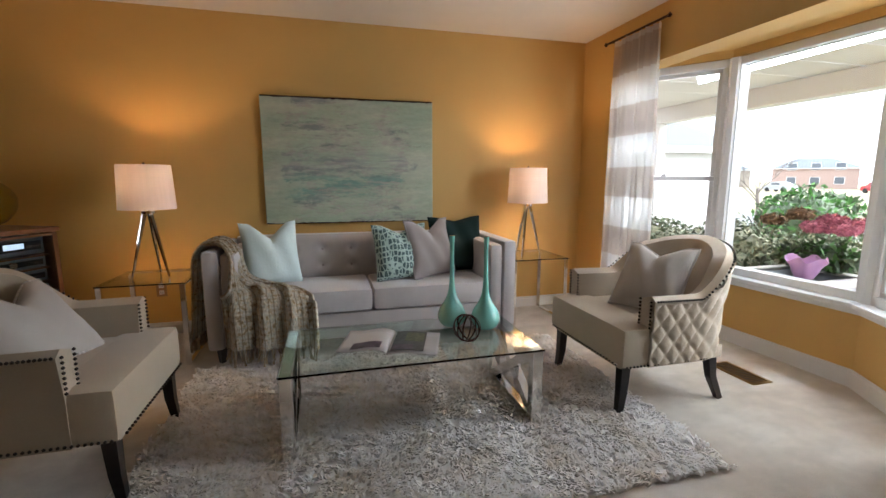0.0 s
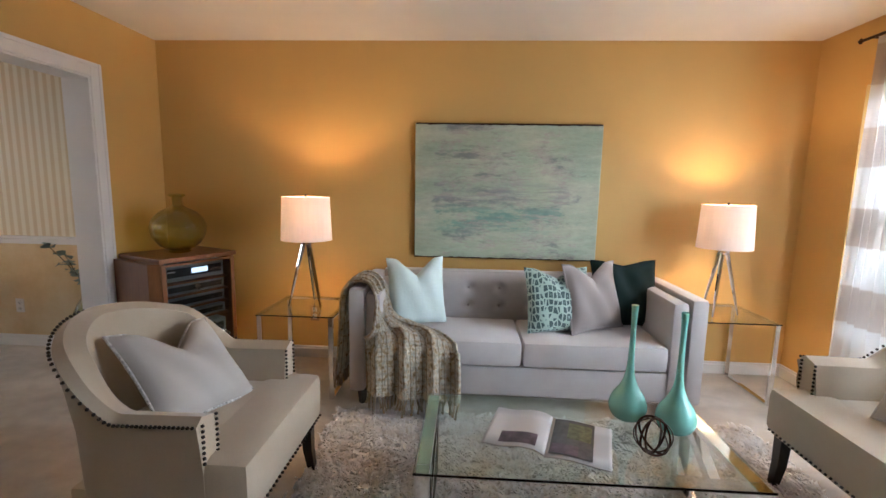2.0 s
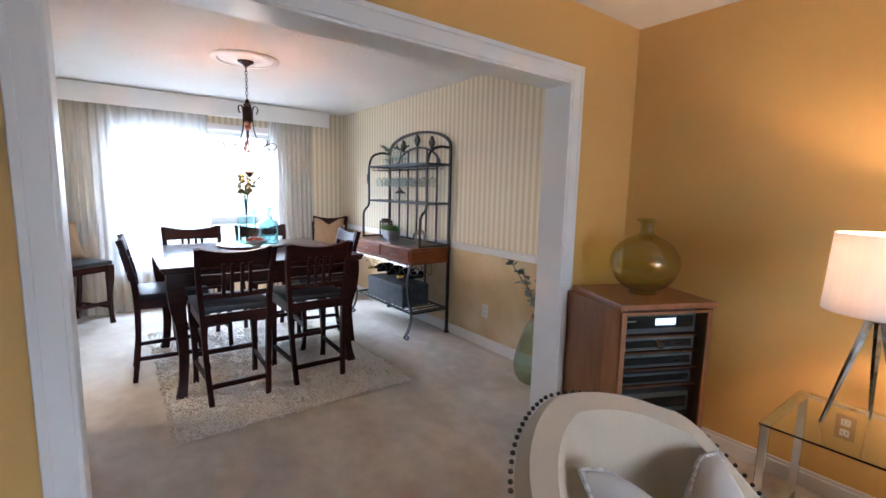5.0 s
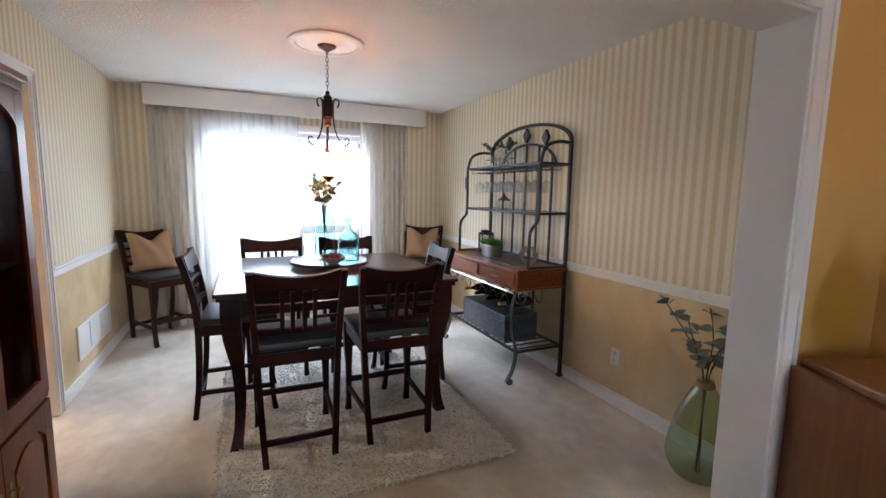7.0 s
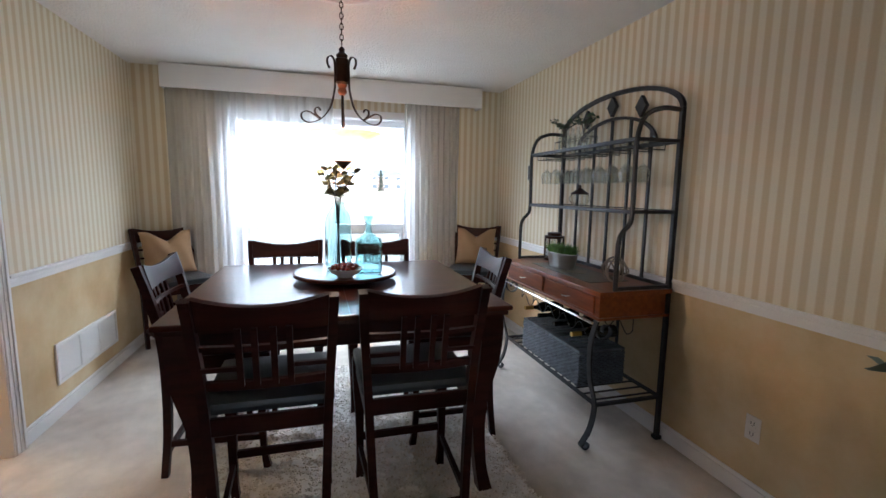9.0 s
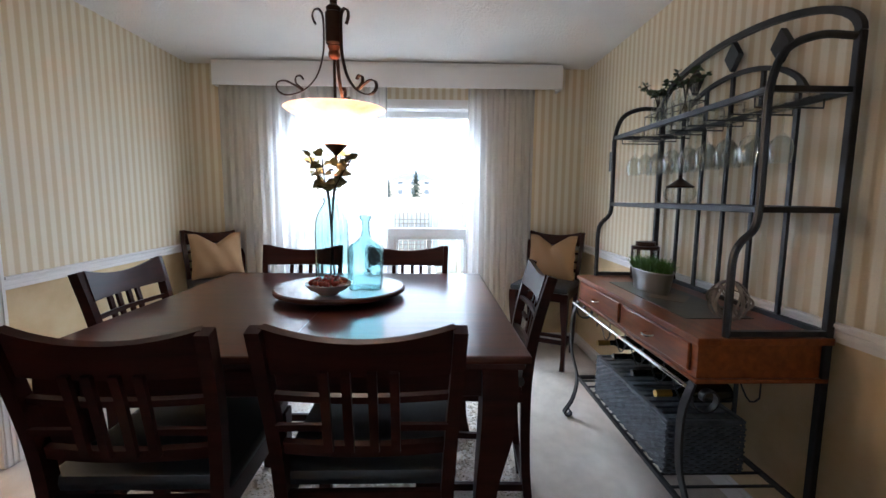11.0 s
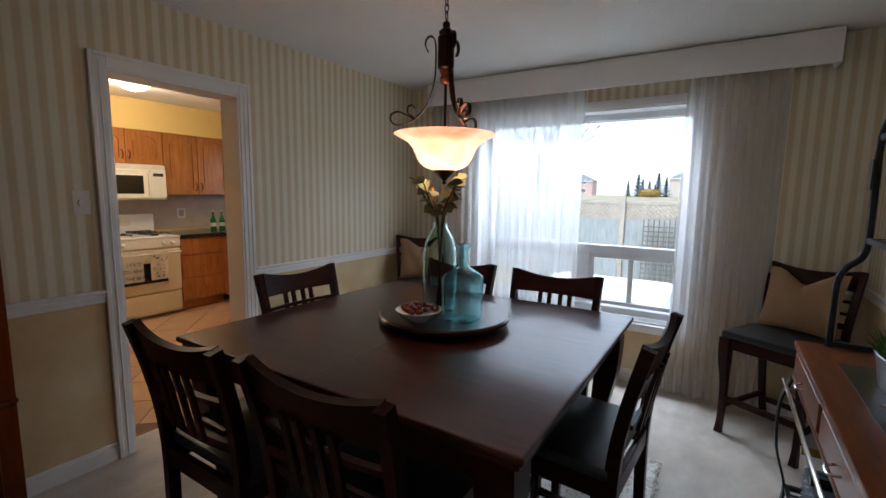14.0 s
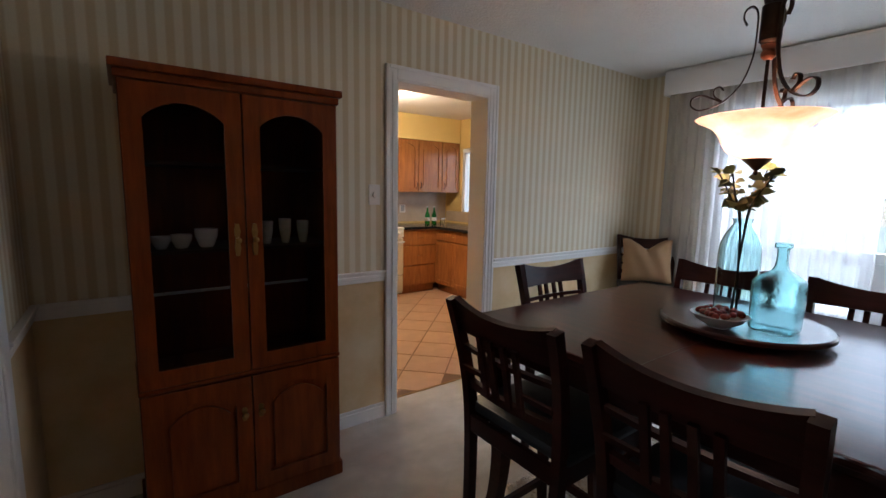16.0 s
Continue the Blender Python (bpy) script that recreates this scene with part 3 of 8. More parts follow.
def tube(bm, pts, r, n=8, closed=False, flat=None):
    pts = [Vector(p) for p in pts]
    N = len(pts)
    rad = r if isinstance(r, (list, tuple)) else [r] * N
    up = None
    rings = []
    for i, p in enumerate(pts):
        if closed:
            d = pts[(i + 1) % N] - pts[i - 1]
        else:
            d = pts[min(i + 1, N - 1)] - pts[max(i - 1, 0)]
        d.normalize()
        if up is None:
            up = Vector((0, 0, 1)) if abs(d.z) < 0.9 else Vector((0, 1, 0))
            if flat:
                up = Vector(flat[1])
        u = (up - d * up.dot(d))
        if u.length < 1e-6:
            u = d.orthogonal()
        u.normalize()
        up = u
        v = d.cross(u)
        fu = flat[0] if flat else 1.0
        rings.append([bm.verts.new(p + (u * math.cos(2 * math.pi * k / n) * fu + v * math.sin(2 * math.pi * k / n)) * rad[i]) for k in range(n)])
    prs = list(zip(rings, rings[1:])) + ([(rings[-1], rings[0])] if closed else [])
    for a, b in prs:
        for k in range(n):
            bm.faces.new((a[k], a[(k + 1) % n], b[(k + 1) % n], b[k]))
    if not closed:
        bm.faces.new(rings[0][::-1])
        bm.faces.new(rings[-1])
    return bm


def bars(bm, pts, w, t, side=(0, 1, 0)):
    """A flat bar of width w (along side) and thickness t that follows pts."""
    pts, s = [Vector(p) for p in pts], Vector(side).normalized()
    rings = []
    for i, p in enumerate(pts):
        d = (pts[min(i + 1, len(pts) - 1)] - pts[max(i - 1, 0)]).normalized()
        q = d.cross(s).normalized()
        ww = w[i] if isinstance(w, (list, tuple)) else w
        tt = t[i] if isinstance(t, (list, tuple)) else t
        rings.append([bm.verts.new(p + s * a * ww / 2 + q * c * tt / 2) for a, c in ((-1, -1), (1, -1), (1, 1), (-1, 1))])
    for a, b in zip(rings, rings[1:]):
        for k in range(4):
            bm.faces.new((a[k], a[(k + 1) % 4], b[(k + 1) % 4], b[k]))
    bm.faces.new(rings[0][::-1])
    bm.faces.new(rings[-1])
    bmesh.ops.recalc_face_normals(bm, faces=bm.faces)
    return bm


def prism(bm, poly, d0, d1, plane="XZ"):
    """A polygon in a plane, given thickness from d0 to d1 across it."""
    def at(p, d):
        return {"XZ": (p[0], d, p[1]), "XY": (p[0], p[1], d), "YZ": (d, p[0], p[1])}[plane]
    a, b = [bm.verts.new(at(p, d0)) for p in poly], [bm.verts.new(at(p, d1)) for p in poly]
    fs = [bm.faces.new(a), bm.faces.new(b[::-1])]
    for i in range(len(poly)):
        j = (i + 1) % len(poly)
        fs.append(bm.faces.new((a[i], b[i], b[j], a[j])))
    bmesh.ops.recalc_face_normals(bm, faces=fs)
    return bm


def smooth_path(pts, k=6):
    """Catmull-Rom through the points."""
    P = [Vector(p) for p in pts]
    P = [P[0] * 2 - P[1]] + P + [P[-1] * 2 - P[-2]]
    out = []
    for i in range(1, len(P) - 2):
        for j in range(k):
            t = j / k
            a, b, c, d = P[i - 1], P[i], P[i + 1], P[i + 2]
            out.append(0.5 * ((2 * b) + (c - a) * t + (2 * a - 5 * b + 4 * c - d) * t * t + (3 * b - a - 3 * c + d) * t ** 3))
    out.append(P[-2])
    return out


def grid_mesh(bm, f, nu, nv, uv=False):
    vs = [[bm.verts.new(f(i / nu, j / nv)) for j in range(nv + 1)] for i in range(nu + 1)]
    lay = bm.loops.layers.uv.verify() if uv else None
    for i in range(nu):
        for j in range(nv):
            fc = bm.faces.new((vs[i][j], vs[i + 1][j], vs[i + 1][j + 1], vs[i][j + 1]))
            if uv:
                for lp, (a, b) in zip(fc.loops, ((i, j), (i + 1, j), (i + 1, j + 1), (i, j + 1))):
                    lp[lay].uv = (a / nu, b / nv)
    return bm


def pillow_bm(w, h, th, chop=0.25, n=20):
    """A cushion that stands in the xz plane, base at z = 0, its top edge struck in at the middle."""
    bm = bmesh.new()
    for s in (-1, 1):
        def f(u, v, s=s):
            a, b = 2 * u - 1, 2 * v - 1
            e = (max(0, 1 - abs(a) ** 2.4) * max(0, 1 - abs(b) ** 2.4)) ** 0.5
            pin = 1 - 0.07 * (1 - a * a) * b * b - 0.0
            pinx = 1 - 0.07 * (1 - b * b) * a * a
            x, z = a * w / 2 * pinx, (b * pin + 1) * h / 2
            dent = chop * h * max(0, 1 - abs(a) * 1.5) ** 1.1 * max(0, b) ** 1.2
            z -= dent
            y = s * th / 2 * e * (1 - 0.5 * max(0, 1 - abs(a) * 2.2) * max(0, b) * (chop > 0))
            y += 0.006 * math.sin(9 * a + 4 * b) * e
            return (x, y, z)
        grid_mesh(bm, f, n, n)
    bmesh.ops.remove_doubles(bm, verts=bm.verts, dist=0.0008)
    bmesh.ops.recalc_face_normals(bm, faces=bm.faces)
    return bm


def piping_bm(w, h, chop, r=0.006):
    pts = []
    for k in range(80):
        t = k / 20
        s, q = int(t), t - int(t)
        a, b = [(2 * q - 1, -1), (1, 2 * q - 1), (1 - 2 * q, 1), (-1, 1 - 2 * q)][s]
        pin, pinx = 1 - 0.07 * (1 - a * a) * b * b, 1 - 0.07 * (1 - b * b) * a * a
        z = (b * pin + 1) * h / 2 - chop * h * max(0, 1 - abs(a) * 1.5) ** 1.1 * max(0, b) ** 1.2
        pts.append((a * w / 2 * pinx, 0, z))
    return tube(bmesh.new(), pts, r, 6, True)


def pillow(label, mat, w, h, th, x, y, z, rz, lean, chop=0.22, pipe=None, roll=0):
    ob = thing("throw_pillow", label, "pillow", x, y, z)
    ob.rotation_euler = (radians(lean), radians(roll), radians(rz))
    part("cushion", pillow_bm(w, h, th, chop), mat, ob, smooth=True)
    if pipe:
        part("piping", piping_bm(w, h, chop), pipe, ob, smooth=True)
    return ob


def leafy(bm, p, d, ln, wd, droop=0.2, rnd=random):
    """One oval leaf at p along d."""
    d = Vector(d).normalized()
    s = d.cross(Vector((0, 0, 1)))
    s = s.normalized() if s.length > 0.1 else Vector((1, 0, 0))
    s = (Matrix.Rotation(rnd.uniform(-0.9, 0.9), 3, d) @ s).normalized()
    up = s.cross(d)
    p = Vector(p)
    mid = [p + d * ln * t - Vector((0, 0, droop * ln * t * t)) + up * 0.06 * ln * math.sin(t * 3.1) for t in (0, 0.3, 0.65, 1)]
    a = [bm.verts.new(m) for m in mid]
    l = [bm.verts.new(mid[1] + s * wd * 0.5 + up * 0.1 * wd), bm.verts.new(mid[2] + s * wd * 0.46 + up * 0.1 * wd)]
    r = [bm.verts.new(mid[1] - s * wd * 0.5 + up * 0.1 * wd), bm.verts.new(mid[2] - s * wd * 0.46 + up * 0.1 * wd)]
    for q in ((a[0], l[0], a[1]), (a[0], a[1], r[0]), (a[1], l[0], l[1], a[2]), (a[1], a[2], r[1], r[0]), (a[2], l[1], a[3]), (a[2], a[3], r[1])):
        bm.faces.new(q)


def from_arrays(name, verts, faces, mat, parent=None, label="", kind=""):
    me = bpy.data.meshes.new(name)
    me.from_pydata(verts, [], faces)
    me.materials.append(mat)
    ob = new(name, me)
    ob.parent = parent
    return tagged(ob, label=label, kind=kind)


def scroll(c, r0, r1, a0, a1, axis="XZ", n=18):
    """Points of a spiral round c from radius r0 to r1."""
    out = []
    for i in range(n + 1):
        t = i / n
        r, a = r0 + (r1 - r0) * t, radians(a0 + (a1 - a0) * t)
        u, v = r * math.cos(a), r * math.sin(a)
        out.append((c[0] + u, c[1], c[2] + v) if axis == "XZ" else (c[0], c[1] + u, c[2] + v))
    return out


# ---- the rooms ----
H = 2.41
XW, XP0, XP1, XE = -7.38, -3.19, -3.03, 1.72
YN, YS = 5.05, 1.67


def structure(name, bm, mat, label="", cat="wall"):
    ob = part(name, bm, mat)
    return tagged(ob, label or "plain " + name.replace("_", " "), cat, kind="structure")


structure("floor", box(-7.68, 1.72, 1.51, 5.25, -0.12, 0.0), CARPET, "beige cut-pile carpet with vacuum marks", "carpet")
structure("floor_living", boxes(bmesh.new(), (-3.19, 1.72, -1.6, 1.51, -0.12, 0.0)), CARPET, "beige cut-pile carpet of the living room", "carpet")
structure("floor_bay", prism(bmesh.new(), [(1.72, 4.80), (1.72, 2.10), (2.40, 2.45), (2.60, 3.05), (2.60, 4.05), (2.40, 4.60)], -0.12, 0.0, "XY"), CARPET, "beige carpet in the bay", "carpet")
structure("wall_north", box(-3.11, 1.90, YN, 5.25, 0, H + 0.1), ORANGE, "warm ochre painted wall behind the sofa")
structure("wall_north_dining", box(-7.65, -3.11, YN, 5.25, 0, H + 0.1), PAPER, "striped wallpaper over sponged tan paint")
# wall between the rooms, with its wide opening
OY0, OY1, OZ = 2.27, 4.43, 2.01
for nm, a, b, mm, lb in (("wall_partition_living", -3.11, XP1, ORANGE, "ochre painted wall with a wide opening"), ("wall_partition_dining", XP0, -3.11, PAPER, "striped wallpaper round the wide opening")):
    structure(nm, boxes(bmesh.new(), (a, b, -1.6 if mm is ORANGE else YS, OY0, 0, H), (a, b, OY1, YN, 0, H), (a, b, OY0, OY1, OZ, H)), mm, lb)
# south wall of the dining room, with the kitchen door
KX0, KX1, KZ = -5.53, -4.815, 2.02
for nm, a, b, mm, lb in (("wall_south", 1.59, YS, PAPER, "striped wallpaper over sponged tan paint, with a doorway"), ("wall_south_kitchen", 1.51, 1.59, KYELLOW, "yellow painted kitchen side of the wall")):
    structure(nm, boxes(bmesh.new(), (-7.65, KX0, a, b, 0, H), (KX1, XP0, a, b, 0, H), (KX0, KX1, a, b, KZ, H)), mm, lb)
# west wall with the window
WY0, WY1, WZ0, WZ1 = 2.40, 4.11, 0.47, 2.08
structure("wall_west", boxes(bmesh.new(), (-7.68, XW, 1.51, WY0, 0, H), (-7.68, XW, WY1, YN, 0, H), (-7.68, XW, WY0, WY1, 0, WZ0), (-7.68, XW, WY0, WY1, WZ1, H)), PAPER, "striped wallpaper round the window")
structure("wall_living_south", box(-3.11, 1.9, -1.8, -1.6, 0, H), ORANGE, "ochre painted wall")
structure("wall_east", boxes(bmesh.new(), (XE, 1.9, -1.6, 2.15, 0, H), (XE, 1.9, 4.64, YN, 0, H), (XE, 1.9, 2.15, 4.64, 2.03, H)), ORANGE, "ochre painted wall and header over the bay")
structure("ceiling", box(-3.11, 1.9, -1.8, 5.25, H, H + 0.1), CEIL, "smooth off-white ceiling", "ceiling")
structure("ceiling_dining", box(-7.65, -3.11, 1.51, 5.25, H, H + 0.1), STIPPLE, "stippled white ceiling", "ceiling")
structure("ceiling_bay", prism(bmesh.new(), [(1.9, 4.90), (1.9, 2.00), (2.60, 2.35), (2.72, 3.05), (2.72, 4.05), (2.60, 4.68)], 2.11, 2.2, "XY"), ORANGE, "ochre painted bay ceiling", "ceiling")

# bay walls and windows
BAY = [(1.75, 4.62), (2.25, 3.98), (2.30, 3.02), (1.80, 2.15)]


def seg_frame(p, q):
    a = math.degrees(math.atan2(q[1] - p[1], q[0] - p[0]))
    return pose(p[0], p[1], 0, 0, 0, a), math.hypot(q[0] - p[0], q[1] - p[1])


def window_unit(num, m, w, z0, z1, sashes, label, fw=0.06, dep=0.09, y0=0.02, sill=True):
    """A window in the wall segment m: x along the wall, outdoors at +y."""
    ob = new("window_%d" % num)
    ob.matrix_world = m
    tagged(ob, label, "window", kind="structure")
    part("window_frame", boxes(bmesh.new(), (0, w, y0, y0 + dep, z0, z0 + fw), (0, w, y0, y0 + dep, z1 - fw, z1), (0, fw, y0, y0 + dep, z0 + fw, z1 - fw), (w - fw, w, y0, y0 + dep, z0 + fw, z1 - fw), b=0.006), VINYL, ob)
    for k, (kind, a, b, c, d) in enumerate(sashes):
        if kind == "bar":
            part("mullion", box(a, b, y0 + 0.01, y0 + dep - 0.01, c, d, b=0.006), VINYL, ob)
        elif kind == "sash":
            s, ya, yb = 0.035, y0 + 0.02 + 0.006 * (k % 2), y0 + 0.052 + 0.006 * (k % 2)
            part("sash", boxes(bmesh.new(), (a, b, ya, yb, c, c + s), (a, b, ya, yb, d - s, d), (a, a + s, ya, yb, c + s, d - s), (b - s, b, ya, yb, c + s, d - s), b=0.004), VINYL, ob)
        else:
            g = part("pane", box(a, b, y0 + 0.034, y0 + 0.040, c, d), PANE, ob)
            g.visible_shadow = False
    return ob


BZ0, BZ1 = 0.50, 2.055
for i, (q, p) in enumerate(zip(BAY, BAY[1:])):
    m, w = seg_frame(p, q)
    # wall below and above the window, outdoors lies to the right of the line p-q
    mm = m @ Matrix.Diagonal((1, -1, 1, 1))
    bm = boxes(bmesh.new(), (-0.03, w + 0.03, 0.0, 0.14, 0, BZ0 - 0.03), (-0.03, w + 0.03, 0.0, 0.14, BZ1, 2.12))
    bmesh.ops.transform(bm, matrix=mm, verts=bm.verts)
    bmesh.ops.recalc_face_normals(bm, faces=bm.faces)
    structure("wall_bay_%d" % (i + 1), bm, ORANGE, "ochre painted wall under the bay window")
    bm = boxes(bmesh.new(), (0, w, -0.014, 0.0, 0, 0.09), (0, w, -0.009, 0.0, 0.09, 0.105))
    bmesh.ops.transform(bm, matrix=mm, verts=bm.verts)
    bmesh.ops.recalc_face_normals(bm, faces=bm.faces)
    structure("baseboard_bay_%d" % (i + 1), bm, TRIM, "white baseboard", "baseboard")
    bm = boxes(bmesh.new(), (-0.01, w + 0.01, -0.06, 0.14, BZ0 - 0.03, BZ0), (0, w, -0.012, 0.0, BZ0 - 0.07, BZ0 - 0.03), b=0.004)
    bmesh.ops.transform(bm, matrix=mm, verts=bm.verts)
    bmesh.ops.recalc_face_normals(bm, faces=bm.faces)
    structure("window_sill_%d" % (i + 1), bm, VINYL, "white bay window stool", "window sill")
    f = 0.05
    if i == 1:
        s = [("pane", f, w - f, BZ0 + f, BZ1 - f)]
        lb = "large fixed white vinyl picture window in the bay"
    else:
        zz = 1.20
        s = [("sash", f, w - f, BZ0 + f, zz + 0.02), ("sash", f, w - f, zz - 0.015, BZ1 - f), ("pane", f + 0.035, w - f - 0.035, BZ0 + 0.09, zz - 0.02), ("pane", f + 0.035, w - f - 0.035, zz + 0.03, BZ1 - 0.09), ("bar", w / 2 - 0.02, w / 2 + 0.02, zz + 0.02, zz + 0.04)]
        lb = "narrow white vinyl double-hung window in the bay"
    wm = m @ pose(w, 0, 0, 0, 0, 180)
    window_unit(i + 1, wm, w, BZ0, BZ1, s, lb, fw=0.055)
for i, (x, y) in enumerate(BAY[1:3]):
    structure("post_%d" % (i + 1), lathe(bmesh.new(), [(0.055, BZ0), (0.055, BZ1)], 8, (x + 0.045, y, 0)), VINYL, "white vinyl post between the bay windows", "post")
# dining window: picture pane over two sliders
dm = pose(XW, WY0, 0, 0, 0, 90)
w = WY1 - WY0
window_unit(4, dm, w, WZ0, WZ1, [("bar", 0.05, w - 0.05, 0.96, 1.03), ("bar", w / 2 + 0.01, w / 2 + 0.12, 0.54, 0.96), ("pane", 0.05, w - 0.05, 1.03, WZ1 - 0.05),
    ("sash", 0.06, w / 4 + 0.02, 0.54, 0.96), ("sash", w / 4 - 0.02, w / 2 + 0.01, 0.54, 0.96), ("sash", w / 2 + 0.12, 0.75 * w + 0.03, 0.54, 0.96), ("sash", 0.75 * w + 0.0, w - 0.06, 0.54, 0.96),
    ("pane", 0.09, w / 2 - 0.03, 0.57, 0.93), ("pane", w / 2 + 0.15, w - 0.09, 0.57, 0.93)], "white vinyl picture window over sliding panes", dep=0.10, y0=0.15)
structure("window_reveal", boxes(bmesh.new(), (XW - 0.15, XW, WY0, WY0 + 0.012, WZ0, WZ1), (XW - 0.15, XW, WY1 - 0.012, WY1, WZ0, WZ1), (XW - 0.15, XW, WY0 + 0.012, WY1 - 0.012, WZ0, WZ0 + 0.012), (XW - 0.15, XW, WY0 + 0.012, WY1 - 0.012, WZ1 - 0.012, WZ1)), TRIM, "white painted window reveal", "trim")
structure("window_trim", boxes(bmesh.new(), (XW, XW + 0.015, WY0 - 0.06, WY0, WZ0 - 0.03, WZ1 + 0.06), (XW, XW + 0.015, WY1, WY1 + 0.06, WZ0 - 0.03, WZ1 + 0.06), (XW, XW + 0.015, WY0, WY1, WZ1, WZ1 + 0.06), (XW, XW + 0.035, WY0 - 0.08, WY1 + 0.08, WZ0 - 0.06, WZ0), b=0.003), TRIM, "white window casing and stool", "trim")


def casing(name, rows, label):
    structure(name, boxes(bmesh.new(), *rows, b=0.003), TRIM, label, "trim")


# wide opening: jambs and casings with a stepped profile
casing("trim_opening", [(-3.20, -3.02, OY0 - 0.001, OY0 + 0.018, 0, OZ), (-3.20, -3.02, OY1 - 0.018, OY1 + 0.001, 0, OZ), (-3.20, -3.02, OY0, OY1, OZ - 0.018, OZ + 0.001),
    (-3.03, -3.012, OY0 - 0.075, OY0 + 0.006, 0, OZ + 0.08), (-3.03, -3.012, OY1 - 0.006, OY1 + 0.075, 0, OZ + 0.08), (-3.03, -3.012, OY0 + 0.006, OY1 - 0.006, OZ - 0.006, OZ + 0.08),
    (-3.012, -3.006, OY0 - 0.075, OY0 - 0.05, 0, OZ + 0.08), (-3.012, -3.006, OY1 + 0.05, OY1 + 0.075, 0, OZ + 0.08), (-3.012, -3.006, OY0 - 0.05, OY1 + 0.05, OZ + 0.055, OZ + 0.08),
    (-3.208, -3.19, OY0 - 0.075, OY0 + 0.006, 0, OZ + 0.08), (-3.208, -3.19, OY1 - 0.006, OY1 + 0.075, 0, OZ + 0.08), (-3.208, -3.19, OY0 + 0.006, OY1 - 0.006, OZ - 0.006, OZ + 0.08)], "white painted casing of the wide opening")
casing("trim_doorway", [(KX0 - 0.001, KX0 + 0.016, 1.50, 1.68, 0, KZ), (KX1 - 0.016, KX1 + 0.001, 1.50, 1.68, 0, KZ), (KX0, KX1, 1.50, 1.68, KZ - 0.016, KZ + 0.001),
    (KX0 - 0.07, KX0 + 0.004, YS, YS + 0.016, 0, KZ + 0.07), (KX1 - 0.004, KX1 + 0.07, YS, YS + 0.016, 0, KZ + 0.07), (KX0 + 0.004, KX1 - 0.004, YS, YS + 0.016, KZ - 0.004, KZ + 0.07),
    (KX0 - 0.07, KX0 - 0.048, YS + 0.016, YS + 0.023, 0, KZ + 0.07), (KX1 + 0.048, KX1 + 0.07, YS + 0.016, YS + 0.023, 0, KZ + 0.07), (KX0 - 0.048, KX1 + 0.048, YS + 0.016, YS + 0.023, KZ + 0.048, KZ + 0.07),
    (KX0 - 0.03, KX0 - 0.02, YS + 0.016, YS + 0.021, 0, KZ + 0.03), (KX1 + 0.02, KX1 + 0.03, YS + 0.016, YS + 0.021, 0, KZ + 0.03)], "white painted door casing with a stepped profile")


def run_along(name, x0, x1, y0, y1, side, z0, steps, label, cat):
    """Mouldings along a wall; side: the way into the room."""
    bm = bmesh.new()
    for d, za, zb in steps:
        if side in ("+y", "-y"):
            s = 1 if side == "+y" else -1
            boxes(bm, (x0, x1, min(y0, y0 + s * d), max(y0, y0 + s * d), z0 + za, z0 + zb), b=0.002)
        else:
            s = 1 if side == "+x" else -1
            boxes(bm, (min(x0, x0 + s * d), max(x0, x0 + s * d), y0, y1, z0 + za, z0 + zb), b=0.002)
    structure(name, bm, TRIM, label, cat)


BASE = [(0.013, 0.0, 0.075), (0.008, 0.075, 0.095)]
RAIL = [(0.010, 0.0, 0.065), (0.018, 0.022, 0.040), (0.028, 0.052, 0.065)]
for nm, sp, z, lb, ct in (("baseboard", BASE, 0, "white painted baseboard", "baseboard"), ("chair_rail", RAIL, 0.855, "white painted chair rail", "chair rail")):
    run_along(nm + "_north_dining", XW, XP0, YN, YN, "-y", z, sp, lb, ct)
    run_along(nm + "_south_a", XW, KX0 - 0.07, YS, YS, "+y", z, sp, lb, ct)
    run_along(nm + "_south_b", KX1 + 0.07, XP0, YS, YS, "+y", z, sp, lb, ct)
    run_along(nm + "_west", XW, XW, YS, YN if nm[0] == "b" else WY0 - 0.06, "+x", z, sp, lb, ct)
    run_along(nm + "_partition_a", XP0, XP0, YS, OY0 - 0.075, "-x", z, sp, lb, ct)
    run_along(nm + "_partition_b", XP0, XP0, OY1 + 0.075, YN, "-x", z, sp, lb, ct)
run_along("chair_rail_west_b", XW, XW, WY1 + 0.06, YN, "+x", 0.855, RAIL, "white painted chair rail", "chair rail")
run_along("baseboard_north_living", XP1, XE, YN, YN, "-y", 0, BASE, "white painted baseboard", "baseboard")
run_along("baseboard_partition_living", XP1, XP1, OY1 + 0.075, YN, "+x", 0, BASE, "white painted baseboard", "baseboard")
run_along("baseboard_partition_living_b", XP1, XP1, -1.6, OY0 - 0.075, "+x", 0, BASE, "white painted baseboard", "baseboard")
run_along("baseboard_east", XE, XE, 4.64, YN, "-x", 0, BASE, "white painted baseboard", "baseboard")
structure("valance", boxes(bmesh.new(), (XW, -7.22, 1.94, 4.79, H - 0.03, H - 0.010), (-7.24, -7.22, 1.94, 4.79, 2.205, H - 0.03), (XW, -7.24, 1.94, 1.96, 2.205, H - 0.03), (XW, -7.24, 4.77, 4.79, 2.205, H - 0.03), b=0.002), TRIM, "white boxed valance over the window", "valance")

# ---- living room ----


